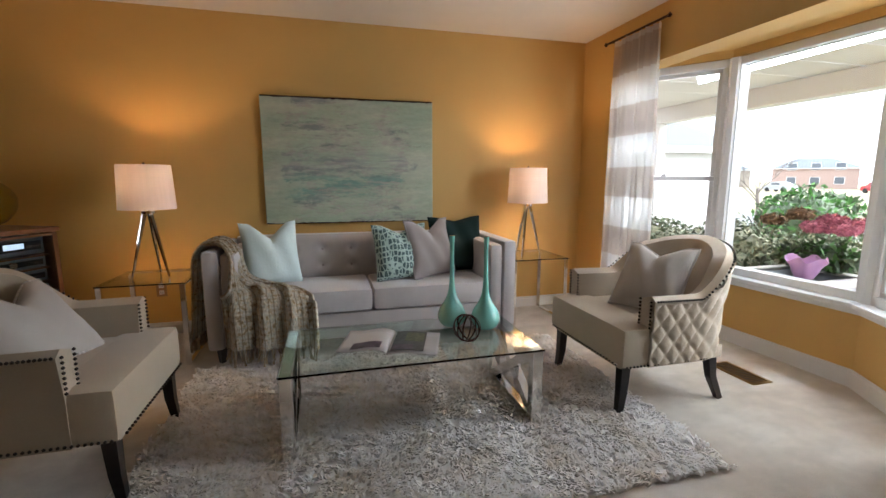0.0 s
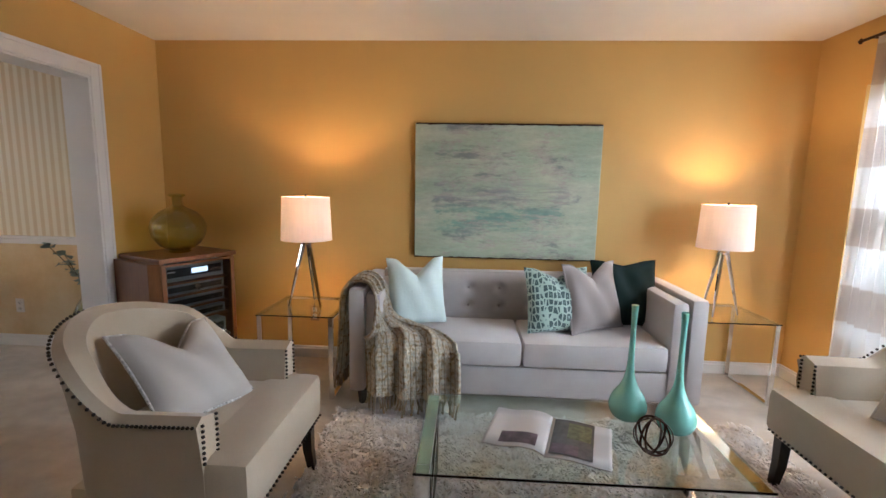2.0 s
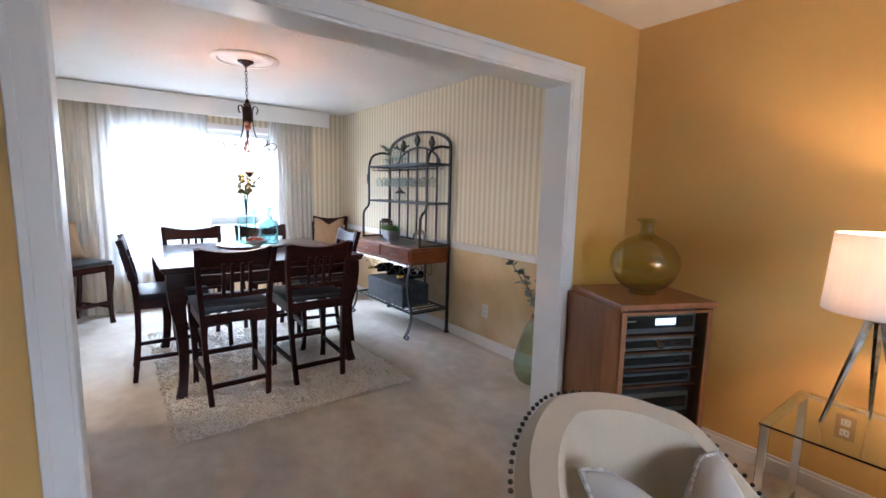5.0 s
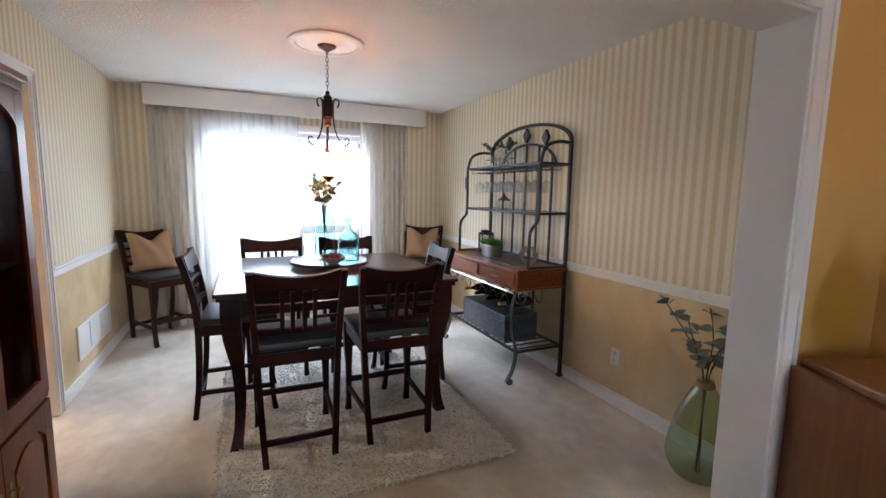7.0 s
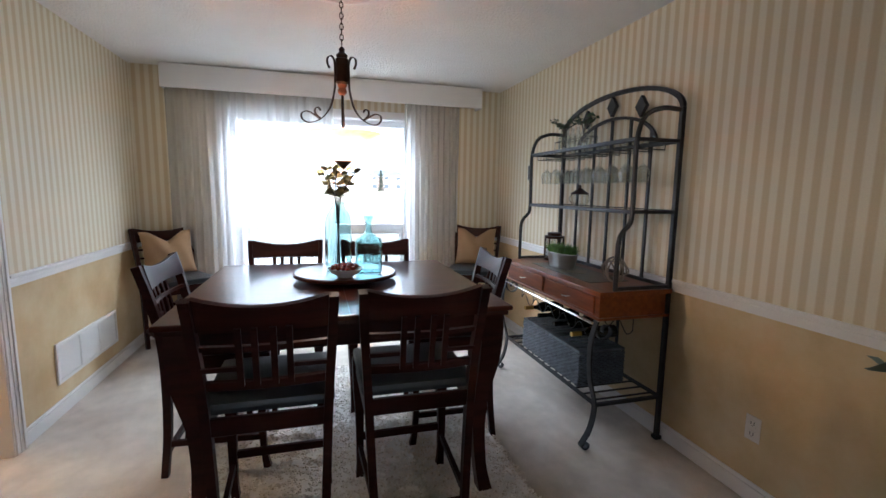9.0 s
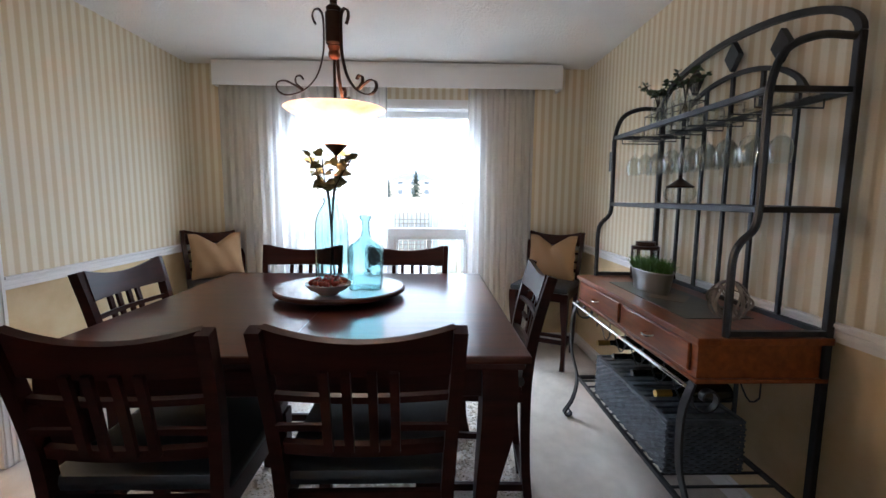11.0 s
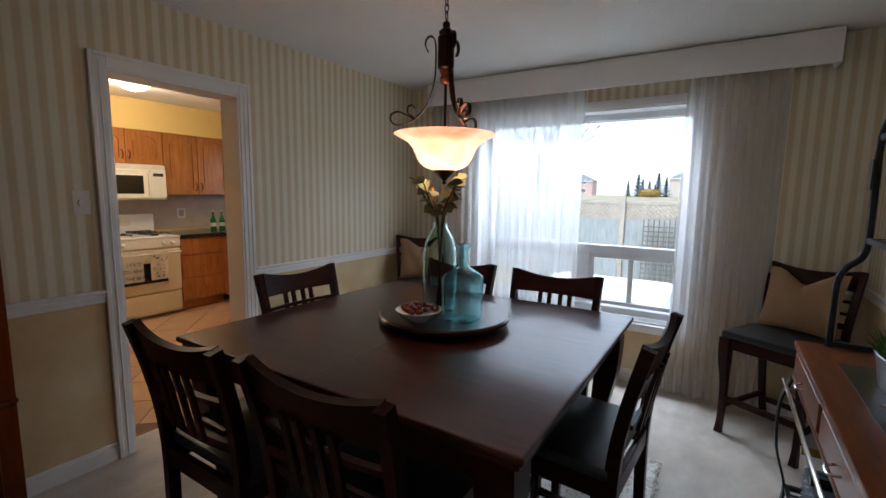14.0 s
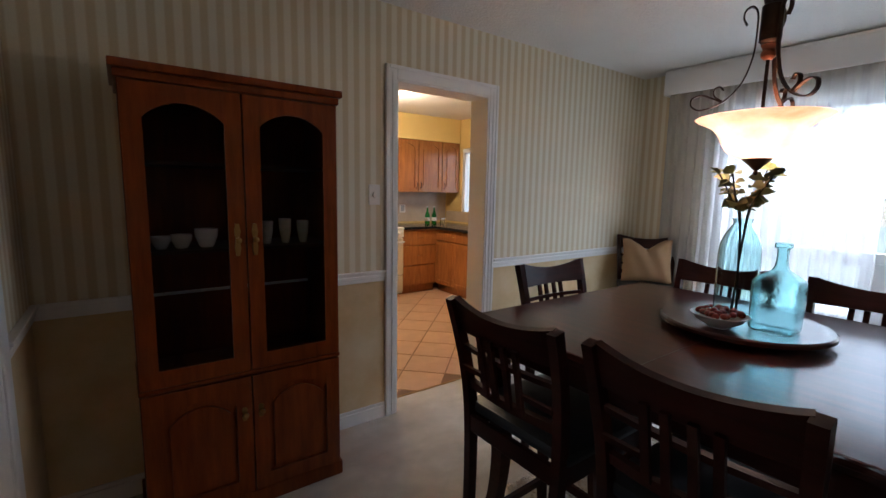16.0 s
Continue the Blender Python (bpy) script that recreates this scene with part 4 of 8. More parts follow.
def sofa():
    s = thing("sofa", "pale grey velvet two-seat sofa with a button-tufted back and dark feet", "sofa", -0.32, 4.63, 0)
    W, F, B = 1.06, -0.36, 0.36
    part("base", box(-W + 0.15, W - 0.15, F + 0.03, B, 0.10, 0.29, b=0.02), GREYV, s, smooth=True)
    for sg, nm in ((-1, "left"), (1, "right")):
        a = part("arm", boxes(bmesh.new(), (min(sg * W, sg * (W - 0.10)), max(sg * W, sg * (W - 0.10)), F, B, 0.10, 0.75), b=0.03), GREYV, s, smooth=True)
        part("arm_panel", boxes(bmesh.new(), (min(sg * (W - 0.101), sg * (W - 0.20)), max(sg * (W - 0.101), sg * (W - 0.20)), F + 0.012, B - 0.12, 0.10, 0.725), b=0.035), GREYV, a, smooth=True)
    for x in (-0.43, 0.43):
        bm = box(x - 0.428, x + 0.428, F + 0.005, B - 0.2, 0.295, 0.455, b=0.035)
        part("seat_cushion", bm, GREYV, s, smooth=True)
    part("back_frame", box(-W + 0.10, W - 0.10, B - 0.10, B, 0.29, 0.77, b=0.03), GREYV, s, smooth=True)
    nx, nz = 130, 36
    knobs = [(-0.77 + 0.22 * i, zz) for i in range(8) for zz in (0.53, 0.66)]

    def f(u, v):
        x, z = (2 * u - 1) * 0.86, 0.43 + 0.335 * v
        dent = sum(math.exp(-((x - a) ** 2 + (z - b) ** 2) / 0.0011) for a, b in knobs)
        return (x, B - 0.17 + 0.030 * min(1.2, dent) + 0.05 * abs(2 * v - 1) ** 6 * (v > 0.5) + 0.04 * abs(2 * u - 1) ** 14, z)
    bm = grid_mesh(bmesh.new(), f, nx, nz)
    boxes(bm, (-0.855, 0.855, B - 0.125, B - 0.10, 0.43, 0.755))
    part("tufted_back", bm, GREYV, s, smooth=True)
    for a, b in knobs:
        bm = bmesh.new()
        bmesh.ops.create_icosphere(bm, subdivisions=1, radius=0.011, matrix=pose(a, B - 0.152, b) @ Matrix.Diagonal((1, 0.5, 1, 1)))
        part("button", bm, BUTTON, s, smooth=True)
    for x in (-W + 0.07, W - 0.07):
        for y in (F + 0.07, B - 0.07):
            part("leg", lathe(bmesh.new(), [(0.022, 0), (0.034, 0.10)], 4, (x, y, 0)), BLACKW, s)
    return s


sofa()
pillow("pale aqua quilted throw pillow on the sofa", AQUA, 0.40, 0.46, 0.17, -0.98, 4.56, 0.45, 22, -14, 0.24)
pillow("teal throw pillow with a dark geometric lattice, on the sofa", TRELLIS, 0.44, 0.43, 0.16, -0.06, 4.50, 0.45, 12, -16, 0.14)
pillow("mauve grey satin throw pillow with piping", MAUVE, 0.45, 0.45, 0.15, 0.20, 4.56, 0.455, 30, -16, 0.20, MAUVE)
pillow("bottle green velvet throw pillow in the sofa's corner", DKGREEN, 0.46, 0.45, 0.15, 0.42, 4.68, 0.455, 8, -14, 0.06, DKGREEN)


def throw():
    t = thing("knitted_throw", "chunky cream and brown knitted throw with a fringe on the sofa", "blanket", -1.22, 4.36, 0)
    path = smooth_path([(-0.235, 0.14, 0.16), (-0.215, 0.14, 0.42), (-0.195, 0.13, 0.68), (-0.14, 0.11, 0.775), (-0.04, 0.08, 0.775), (0.02, 0.04, 0.70), (0.05, 0.0, 0.56), (0.12, -0.03, 0.50), (0.19, -0.07, 0.49), (0.235, -0.135, 0.455), (0.245, -0.165, 0.36), (0.25, -0.17, 0.20), (0.25, -0.175, 0.13)], 9)
    n = len(path) - 1
    rnd = random.Random(4)

    def f(u, v):
        p = path[round(u * n)].copy()
        a = (v - 0.5) * 2
        q = min(1, max(0, (u - 0.42) / 0.35))
        q = q * q * (3 - 2 * q)
        wd = 0.13 + 0.15 * q
        d = (Vector((0.1, 1, 0)) * (1 - q) + Vector((1, -0.04, 0)) * q).normalized()
        p += d * a * wd
        if q > 0:
            p.z -= 0.05 * q * abs(a) ** 2 * (u < 0.78)
            p.y -= 0.0
        nrm = Vector((-1, 0, 0)) if u < 0.2 else (Vector((0, -1, 0)) if u > 0.74 else Vector((0, -0.4, 1)))
        amp = 0.012 + 0.016 * max(0, u - 0.6) / 0.4
        p += nrm.normalized() * (amp * (math.sin(a * 11 + 3 * u) + 0.5 * math.sin(a * 21 + 6 * u)) + amp * 1.2)
        if u > 0.8:
            p.z -= 0.03 * a * (u - 0.8) * 5 * 0.6
        return p
    bm = grid_mesh(bmesh.new(), f, n, 56, True)
    bmesh.ops.recalc_face_normals(bm, faces=bm.faces)
    fab = part("knit", bm, KNIT, t, smooth=True)
    so = fab.modifiers.new("thickness", "SOLIDIFY")
    so.thickness, so.offset = 0.014, 0
    fr = bmesh.new()
    for k in range(30):
        for u in (0, 1):
            p = f(u, (k + 0.5) / 30)
            ln = rnd.uniform(0.07, 0.11) if u else 0.08
            z = max(0.035, p.z - ln)
            q = p + Vector((rnd.uniform(-0.015, 0.015), rnd.uniform(-0.02, 0.01), z - p.z))
            tube(fr, [p, (p + q) / 2 + Vector((rnd.uniform(-0.008, 0.008), 0, 0)), q], [0.006, 0.005, 0.008], 5)
    part("fringe", fr, KNIT, t, kind="stuff")


throw()


def armchair(x, rz, label, y, quilted):
    c = thing("armchair", label, "armchair", x, y, 0, rz, "armchairs facing each other")
    # faces +x: front legs at x = 0.29
    yo = 0.335
    part("seat", box(-0.27, 0.30, -0.27, 0.27, 0.27, 0.473, b=0.035), LINEN, c, smooth=True)
    part("seat_front", box(0.10, 0.345, -yo - 0.028, yo + 0.028, 0.262, 0.475, b=0.04), LINEN, c, smooth=True)
    part("rail", box(-0.30, 0.33, -yo + 0.01, yo - 0.01, 0.255, 0.33, b=0.012), LINEN, c, smooth=True)

    def plan(a):
        """Shell plan: a in -1..1 from one arm front round the back to the other."""
        s = 1 if a >= 0 else -1
        t = abs(a)
        if t > 0.52:
            q = (t - 0.52) / 0.48
            return Vector((-0.13 + 0.33 * q, s * (0.325 + 0.0 * q), 0))
        an = t / 0.52 * math.pi / 2
        return Vector((-0.13 - 0.20 * math.cos(an), s * 0.325 * math.sin(an), 0))

    def top(a):
        t = abs(a)
        if t < 0.30:
            return 0.845 - 0.055 * (t / 0.30) ** 2
        if t < 0.62:
            q = (t - 0.30) / 0.32
            return 0.79 - 0.185 * (q * q * (3 - 2 * q))
        return 0.605 + 0.012 * (t - 0.62)

    def shell(u, v, th):
        a = 2 * u - 1
        p = plan(a)
        d = (plan(min(a + 0.01, 1)) - plan(max(a - 0.01, -1))).normalized()
        nrm = Vector((d.y, -d.x, 0))
        if nrm.dot(p + Vector((0.05, 0, 0))) < 0:
            nrm = -nrm
        z = 0.27 + (top(a) - 0.27) * v
        back = max(0, 1 - abs(a) / 0.55)
        lean = -0.11 * back * ((z - 0.27) / 0.6) ** 1.3
        flare = 0.022 * max(0, v - 0.5) * 2
        return p + nrm * (th + flare * (1 if th > 0 else 0.5)) + Vector((lean, 0, z))
    nu, nv, TH = 72, 14, 0.04
    bm = bmesh.new()
    vo = [[bm.verts.new(shell(i / nu, j / nv, TH)) for j in range(nv + 1)] for i in range(nu + 1)]
    vi = [[bm.verts.new(shell(i / nu, j / nv, -TH - 0.02 * math.sin(j / nv * 3.0))) for j in range(nv + 1)] for i in range(nu + 1)]
    cap = [bm.verts.new((shell(i / nu, 1, TH * 0.2)) + Vector((0, 0, 0.022))) for i in range(nu + 1)]
    for i in range(nu):
        for j in range(nv):
            bm.faces.new((vo[i][j], vo[i + 1][j], vo[i + 1][j + 1], vo[i][j + 1]))
            bm.faces.new((vi[i][j], vi[i][j + 1], vi[i + 1][j + 1], vi[i + 1][j]))
        bm.faces.new((vo[i][nv], vo[i + 1][nv], cap[i + 1], cap[i]))
        bm.faces.new((cap[i], cap[i + 1], vi[i + 1][nv], vi[i][nv]))
        bm.faces.new((vo[i][0], vi[i][0], vi[i + 1][0], vo[i + 1][0]))
    for i in (0, nu):
        ring = [vo[i][j] for j in range(nv + 1)] + [cap[i]] + [vi[i][j] for j in range(nv, -1, -1)]
        bm.faces.new(ring)
    bmesh.ops.recalc_face_normals(bm, faces=bm.faces)
    part("shell", bm, LINEN, c, smooth=True)
    # quilted diamonds on the outside of the shell
    bm = bmesh.new()
    vs = {}
    for i in range(nu * 2 + 1 if quilted else 0):
        for j in range(29):
            u, v = i / (nu * 2), 0.04 + 0.92 * j / 28
            a, b = u * 15, v * 3.0
            e = min(abs((a + b) % 1 - 0.5), abs((a - b) % 1 - 0.5)) * 2
            vs[i, j] = bm.verts.new(shell(u, v, TH + 0.004 + 0.014 * (1 - (1 - min(1, e * 1.3)) ** 2)))
    for i in range(nu * 2 if quilted else 0):
        for j in range(28):
            bm.faces.new((vs[i, j], vs[i + 1, j], vs[i + 1, j + 1], vs[i, j + 1]))
    bmesh.ops.recalc_face_normals(bm, faces=bm.faces)
    if quilted:
        part("quilted_outside", bm, LINEN, c, smooth=True)
    nb = bmesh.new()

    def stud(p):
        bmesh.ops.create_icosphere(nb, subdivisions=1, radius=0.0068, matrix=Matrix.Translation(p))
    for i in range(92):
        stud(shell((i + 0.5) / 92, 1, TH + 0.008) + Vector((0, 0, 0.004)))
    for sy in (-1, 1):
        for k in range(15):
            z = 0.475 + 0.13 * k / 14
            if k % 2 == 0:
                stud(Vector((0.207, sy * (0.325 + TH), z)))
                stud(Vector((0.205, sy * (0.325 - TH), z)))
    for k in range(26):
        stud(Vector((0.348, -yo + 0.02 + (2 * yo - 0.04) * k / 25, 0.282)))
        for sy in (-1, 1):
            stud(Vector((-0.18 + 0.50 * k / 25, sy * (yo + 0.031), 0.282)))
    part("nailhead_trim", nb, NAIL, c, kind="stuff")
    for sy in (-1, 1):
        part("leg", bars(bmesh.new(), [(0.29, sy * 0.30, 0.27), (0.295, sy * 0.30, 0.12), (0.31, sy * 0.305, 0.0)], [0.05, 0.042, 0.030], [0.05, 0.042, 0.032], (0, 1, 0)), BLACKW, c)
        part("leg", bars(bmesh.new(), [(-0.27, sy * 0.27, 0.27), (-0.29, sy * 0.275, 0.13), (-0.345, sy * 0.285, 0.0)], [0.05, 0.04, 0.03], [0.05, 0.04, 0.03], (0, 1, 0)), BLACKW, c)
    return c


armchair(-1.695, 0, "cream linen armchair with dark nailheads, facing the bay window", 3.335, False)
armchair(1.10, 180, "cream linen armchair with a quilted back, by the bay window", 3.40, True)
pillow("dove grey square pillow with white whipstitch piping, on an armchair", GREYP, 0.44, 0.43, 0.15, -1.64, 3.29, 0.478, 74, -46, 0.28, PIPING, 6)
pillow("dove grey square pillow on the armchair by the window", GREYP, 0.39, 0.41, 0.14, 1.06, 3.31, 0.478, -66, -34, 0.16, GREYP)


def chrome_frame(bm, x0, x1, y0, y1, z0, z1, t):
    """An upright rectangle of square tube in the yz plane."""
    boxes(bm, (x0, x1, y0, y0 + t, z0, z1), (x0, x1, y1 - t, y1, z0, z1), (x0, x1, y0 + t, y1 - t, z0, z0 + t * 0.6), (x0, x1, y0 + t, y1 - t, z1 - t * 0.6, z1), b=0.002)
    return bm


def coffee_table():
    t = thing("coffee_table", "glass coffee table on polished chrome X-frame ends", "coffee table", -0.235, 3.39, 0.022)
    for sx in (-1, 1):
        x0, x1 = sorted((sx * 0.595, sx * 0.545))
        e = part("end_frame", chrome_frame(bmesh.new(), x0, x1, -0.29, 0.29, 0, 0.365, 0.05), CHROME, t)
        bm = bmesh.new()
        for s in (-1, 1):
            bars(bm, [((x0 + x1) / 2 + 0.004 * s, -0.24 * s, 0.03), ((x0 + x1) / 2 + 0.004 * s, 0.24 * s, 0.335)], 0.040, 0.05, (1, 0, 0))
        part("cross_brace", bm, CHROME, e)
    part("glass_top", box(-0.60, 0.60, -0.30, 0.30, 0.366, 0.376, b=0.002), TOPGLASS, t)


coffee_table()
ZT = 0.399


def end_table(x, y, label):
    t = thing("end_table", label, "end table", x, y, 0, 0, "glass end tables beside the sofa")
    for sx in (-1, 1):
        x0, x1 = sorted((sx * 0.245, sx * 0.215))
        part("side_frame", chrome_frame(bmesh.new(), x0, x1, -0.25, 0.25, 0, 0.54, 0.022), CHROME, t)
    part("rail", boxes(bmesh.new(), (-0.215, 0.215, 0.23, 0.25, 0.525, 0.54)), CHROME, t)
    part("glass_top", box(-0.25, 0.25, -0.255, 0.255, 0.541, 0.549, b=0.002), TOPGLASS, t)


end_table(-1.745, 4.60, "square glass end table with chrome frames, beside the stereo cabinet")
end_table(1.08, 4.78, "square glass end table with chrome frames, near the curtain")


def table_lamp(x, y, rz, label):
    t = thing("table_lamp", label, "table lamp", x, y, 0.55, rz, "tripod table lamps beside the sofa")
    for k in range(3):
        a = radians(120 * k + 90)
        tp, ft = (0.022 * math.cos(a), 0.022 * math.sin(a), 0.43), (0.125 * math.cos(a), 0.125 * math.sin(a), 0.005)
        part("leg", tube(bmesh.new(), [ft, ((tp[0] + ft[0]) / 2, (tp[1] + ft[1]) / 2, 0.2175), tp], [0.006, 0.012, 0.015], 6), CHROME, t)
    part("hub", lathe(bmesh.new(), [(0.045, 0.425), (0.045, 0.44), (0.012, 0.445), (0.012, 0.50)], 20), CHROME, t)
    part("shade", lathe(bmesh.new(), [(0.166, 0.452), (0.153, 0.738), (0.150, 0.738), (0.163, 0.452)], 40, close=True), SHADE, t, smooth=True)
    bm = bmesh.new()
    for k in range(3):
        a = radians(120 * k)
        tube(bm, [(0.004 * math.cos(a), 0.004 * math.sin(a), 0.725), (0.150 * math.cos(a), 0.150 * math.sin(a), 0.73)], 0.002, 5)
    tube(bm, [(0, 0, 0.69), (0, 0, 0.745)], 0.003, 6)
    part("shade_ring", bm, CHROME, t)
    part("finial", lathe(bmesh.new(), [(0.003, 0.735), (0.009, 0.742), (0.009, 0.748), (0.003, 0.754)], 12), BRONZE, t)
    part("bulb", lathe(bmesh.new(), [(0.013, 0.50), (0.014, 0.53), (0.026, 0.56), (0.02, 0.59), (0.004, 0.60)], 16), emitter("lit_bulb", (1, 0.7, 0.45), 0.5), t)


table_lamp(-1.745, 4.60, 0, "lit chrome tripod lamp with drum shade, beside the knitted throw")
table_lamp(1.03, 4.72, 20, "lit chrome tripod lamp with drum shade, near the window")


def canvas():
    t = thing("painting", "large abstract canvas in teal, grey and lavender bands", "painting", -0.395, 5.048, 0.845)
    part("canvas", box(-0.675, 0.675, -0.036, 0, 0, 0.985, b=0.004), PAINTING, t)
    bm = bmesh.new()
    rnd = random.Random(8)
    for k in range(46):
        x = -0.67 + 1.34 * k / 46
        boxes(bm, (x, x + 0.029, -0.0385, 0.0, 0.978 - rnd.uniform(0, 0.006), 0.987), (x, x + 0.029, -0.038, 0, -0.002, rnd.uniform(0.002, 0.008)))
    part("worn_edge", bm, BRONZE, t, kind="stuff")


canvas()


def stereo():
    t = thing("stereo_cabinet", "walnut stereo cabinet with a smoked glass door, hi-fi inside", "stereo cabinet", -2.68, 4.66, 0, -25)
    # front faces +x, then turned
    D, Wd, Z = 0.22, 0.262, 0.885
    part("body", boxes(bmesh.new(), (-D, D, -Wd, -Wd + 0.03, 0.03, Z - 0.03), (-D, D, Wd - 0.03, Wd, 0.03, Z - 0.03), (-D, -D + 0.015, -Wd + 0.03, Wd - 0.03, 0.03, Z - 0.03), (-D, D, -Wd, Wd, 0, 0.06), b=0.003), STEREO, t)
    part("top", box(-D - 0.01, D + 0.02, -Wd - 0.01, Wd + 0.01, Z - 0.03, Z, b=0.006), STEREO, t)
    part("side_panel", prism(bmesh.new(), [(-D, -Wd - 0.045), (D - 0.05, -Wd - 0.045), (D, -Wd - 0.001), (-D, -Wd - 0.001)], 0.03, Z - 0.03, "XY"), STEREO, t)
    for z in (0.28, 0.44, 0.53, 0.62, 0.705):
        part("shelf", box(-D + 0.016, D - 0.04, -Wd + 0.031, Wd - 0.031, z - 0.010, z), STEREO, t)
    for z, h, lcd, kn in ((0.715, 0.115, True, False), (0.625, 0.07, False, True), (0.535, 0.07, False, False), (0.445, 0.06, False, False), (0.285, 0.11, False, False)):
        u = part("hi_fi_unit", box(-D + 0.05, D - 0.05, -Wd + 0.045, Wd - 0.05, z, z + h, b=0.003), GREYPL, t)
        part("fascia", box(D - 0.049, D - 0.044, -0.19, 0.19, z + h * 0.25, z + h * 0.75), BLACKP, u)
        if lcd:
            part("display", box(D - 0.043, D - 0.041, -0.03, 0.085, z + h * 0.38, z + h * 0.68), LCD, u)
            part("label_strip", box(D - 0.043, D - 0.041, -0.19, -0.14, z + h * 0.55, z + h * 0.62), PORC, u)
        if kn:
            bm = bmesh.new()
            bmesh.ops.create_cone(bm, cap_ends=True, segments=20, radius1=0.024, radius2=0.022, depth=0.02, matrix=pose(D - 0.035, 0.0, z + h * 0.5, 0, 90))
            part("volume_knob", bm, CHROME, u)
        bm = bmesh.new()
        for k in range(7):
            boxes(bm, (D - 0.043, D - 0.040, 0.10 + 0.013 * k, 0.108 + 0.013 * k, z + h * 0.40, z + h * 0.52))
        part("buttons", bm, CHROME, u)
    part("door_frame", boxes(bmesh.new(), (D - 0.004, D + 0.012, -Wd + 0.005, -Wd + 0.035, 0.07, Z - 0.04), (D - 0.004, D + 0.012, Wd - 0.035, Wd - 0.005, 0.07, Z - 0.04), (D - 0.004, D + 0.012, -Wd + 0.035, Wd - 0.035, Z - 0.055, Z - 0.04), (D - 0.004, D + 0.012, -Wd + 0.035, Wd - 0.035, 0.07, 0.09), b=0.002), STEREO, t)
    part("glass_door", box(D + 0.001, D + 0.005, -Wd + 0.035, Wd - 0.035, 0.09, Z - 0.055), SMOKE, t)


SMOKE = clear_pane("smoked_door_glass", (0.62, 0.66, 0.70))
stereo()


def demijohn(x, y, z):
    t = thing("glass_demijohn", "round olive green glass demijohn on the stereo cabinet", "vase", x, y, z)
    pr = [(0.055, 0.0), (0.075, 0.012), (0.06, 0.02), (0.11, 0.045), (0.155, 0.10), (0.172, 0.165), (0.160, 0.225), (0.115, 0.28), (0.055, 0.312), (0.036, 0.33), (0.034, 0.375), (0.050, 0.388), (0.050, 0.398), (0.036, 0.402)]
    pts = smooth_path([(r, 0, zz) for r, zz in pr], 3)
    part("body", vessel([(p.x, p.z) for p in pts], 0.004, 40), OLIVE, t, smooth=True)


demijohn(-2.66, 4.64, 0.886)


def art_vase(x, y):
    t = thing("glass_vase", "teal glass vase with a bulb base and long thin neck", "vase", x, y, ZT, 0, "long-necked teal vases on the coffee table")
    pr = [(0.030, 0.0), (0.062, 0.02), (0.078, 0.06), (0.066, 0.105), (0.038, 0.15), (0.020, 0.20), (0.013, 0.27), (0.011, 0.38), (0.012, 0.45), (0.015, 0.50)]
    pts = smooth_path([(r, 0, z) for r, z in pr], 4)
    part("glass_skin", lathe(bmesh.new(), [(0.0003, 0)] + [(p.x, p.z) for p in pts] + [(0.009, 0.50)], 32), TEALCORE, t, smooth=True)


art_vase(0.03, 3.53)
art_vase(0.19, 3.44)


def orb(x, y, z, r, mat, n, tube_r, label, name, seed=3, jit=0.0):
    t = thing(name, label, "ornament", x, y, z)
    rnd = random.Random(seed)
    for k in range(n):
        bm = bmesh.new()
        rot = Euler((radians(rnd.uniform(20, 160)), radians(60 * k + 20), radians(180 * k / n))).to_matrix()
        rr = r - 0.0015 * (k % 3)
        pts = [rot @ Vector((rr * math.cos(a), rr * math.sin(a), 0)) * (1 + jit * math.sin(3 * a + k)) + Vector((0, 0, r + tube_r)) for a in [2 * math.pi * i / 40 for i in range(40)]]
        tube(bm, pts, tube_r, 6, True, (0.5, (0, 0, 1)))
        part("hoop", bm, mat, t, smooth=True)


orb(0.035, 3.28, ZT, 0.068, BRONZE, 5, 0.0045, "bronze orb of crossing metal hoops on the coffee table", "metal_orb")


def magazine():
    t = thing("magazine", "open home magazine with grey room photographs, on the coffee table", "magazine", -0.33, 3.36, ZT, -17)
    for s in (-1, 1):
        def f(u, v, s=s, dz=0.0):
            x = u * 0.235
            return (s * x, -0.145 + 0.29 * v, 0.004 + dz + (0.030 * math.sin(min(1, u * 1.35) * math.pi) * math.exp(-2.0 * u) if s < 0 else 0.014 * math.sin(math.pi * u) * (1 - u)))
        bm = grid_mesh(bmesh.new(), f, 18, 4)
        bmesh.ops.recalc_face_normals(bm, faces=bm.faces)
        p = part("page", bm, PAPERP, t, smooth=True)
        so = p.modifiers.new("thickness", "SOLIDIFY")
        so.thickness, so.offset = 0.005, -1 if s > 0 else 1
        for (a, b, c, d, m) in (((0.10, 0.95, 0.45, 0.93, INK1), (0.15, 0.75, 0.08, 0.36, INK3)) if s < 0 else ((0.06, 0.72, 0.05, 0.95, INK1), (0.30, 0.68, 0.45, 0.86, INK2), (0.08, 0.5, 0.08, 0.30, INK3))):
            lift = 0.0045 if m is INK1 else 0.006
            part("printed_picture", grid_mesh(bmesh.new(), lambda u, v: f(a + (b - a) * u, c + (d - c) * v, dz=lift), 12, 2), m, p)


magazine()


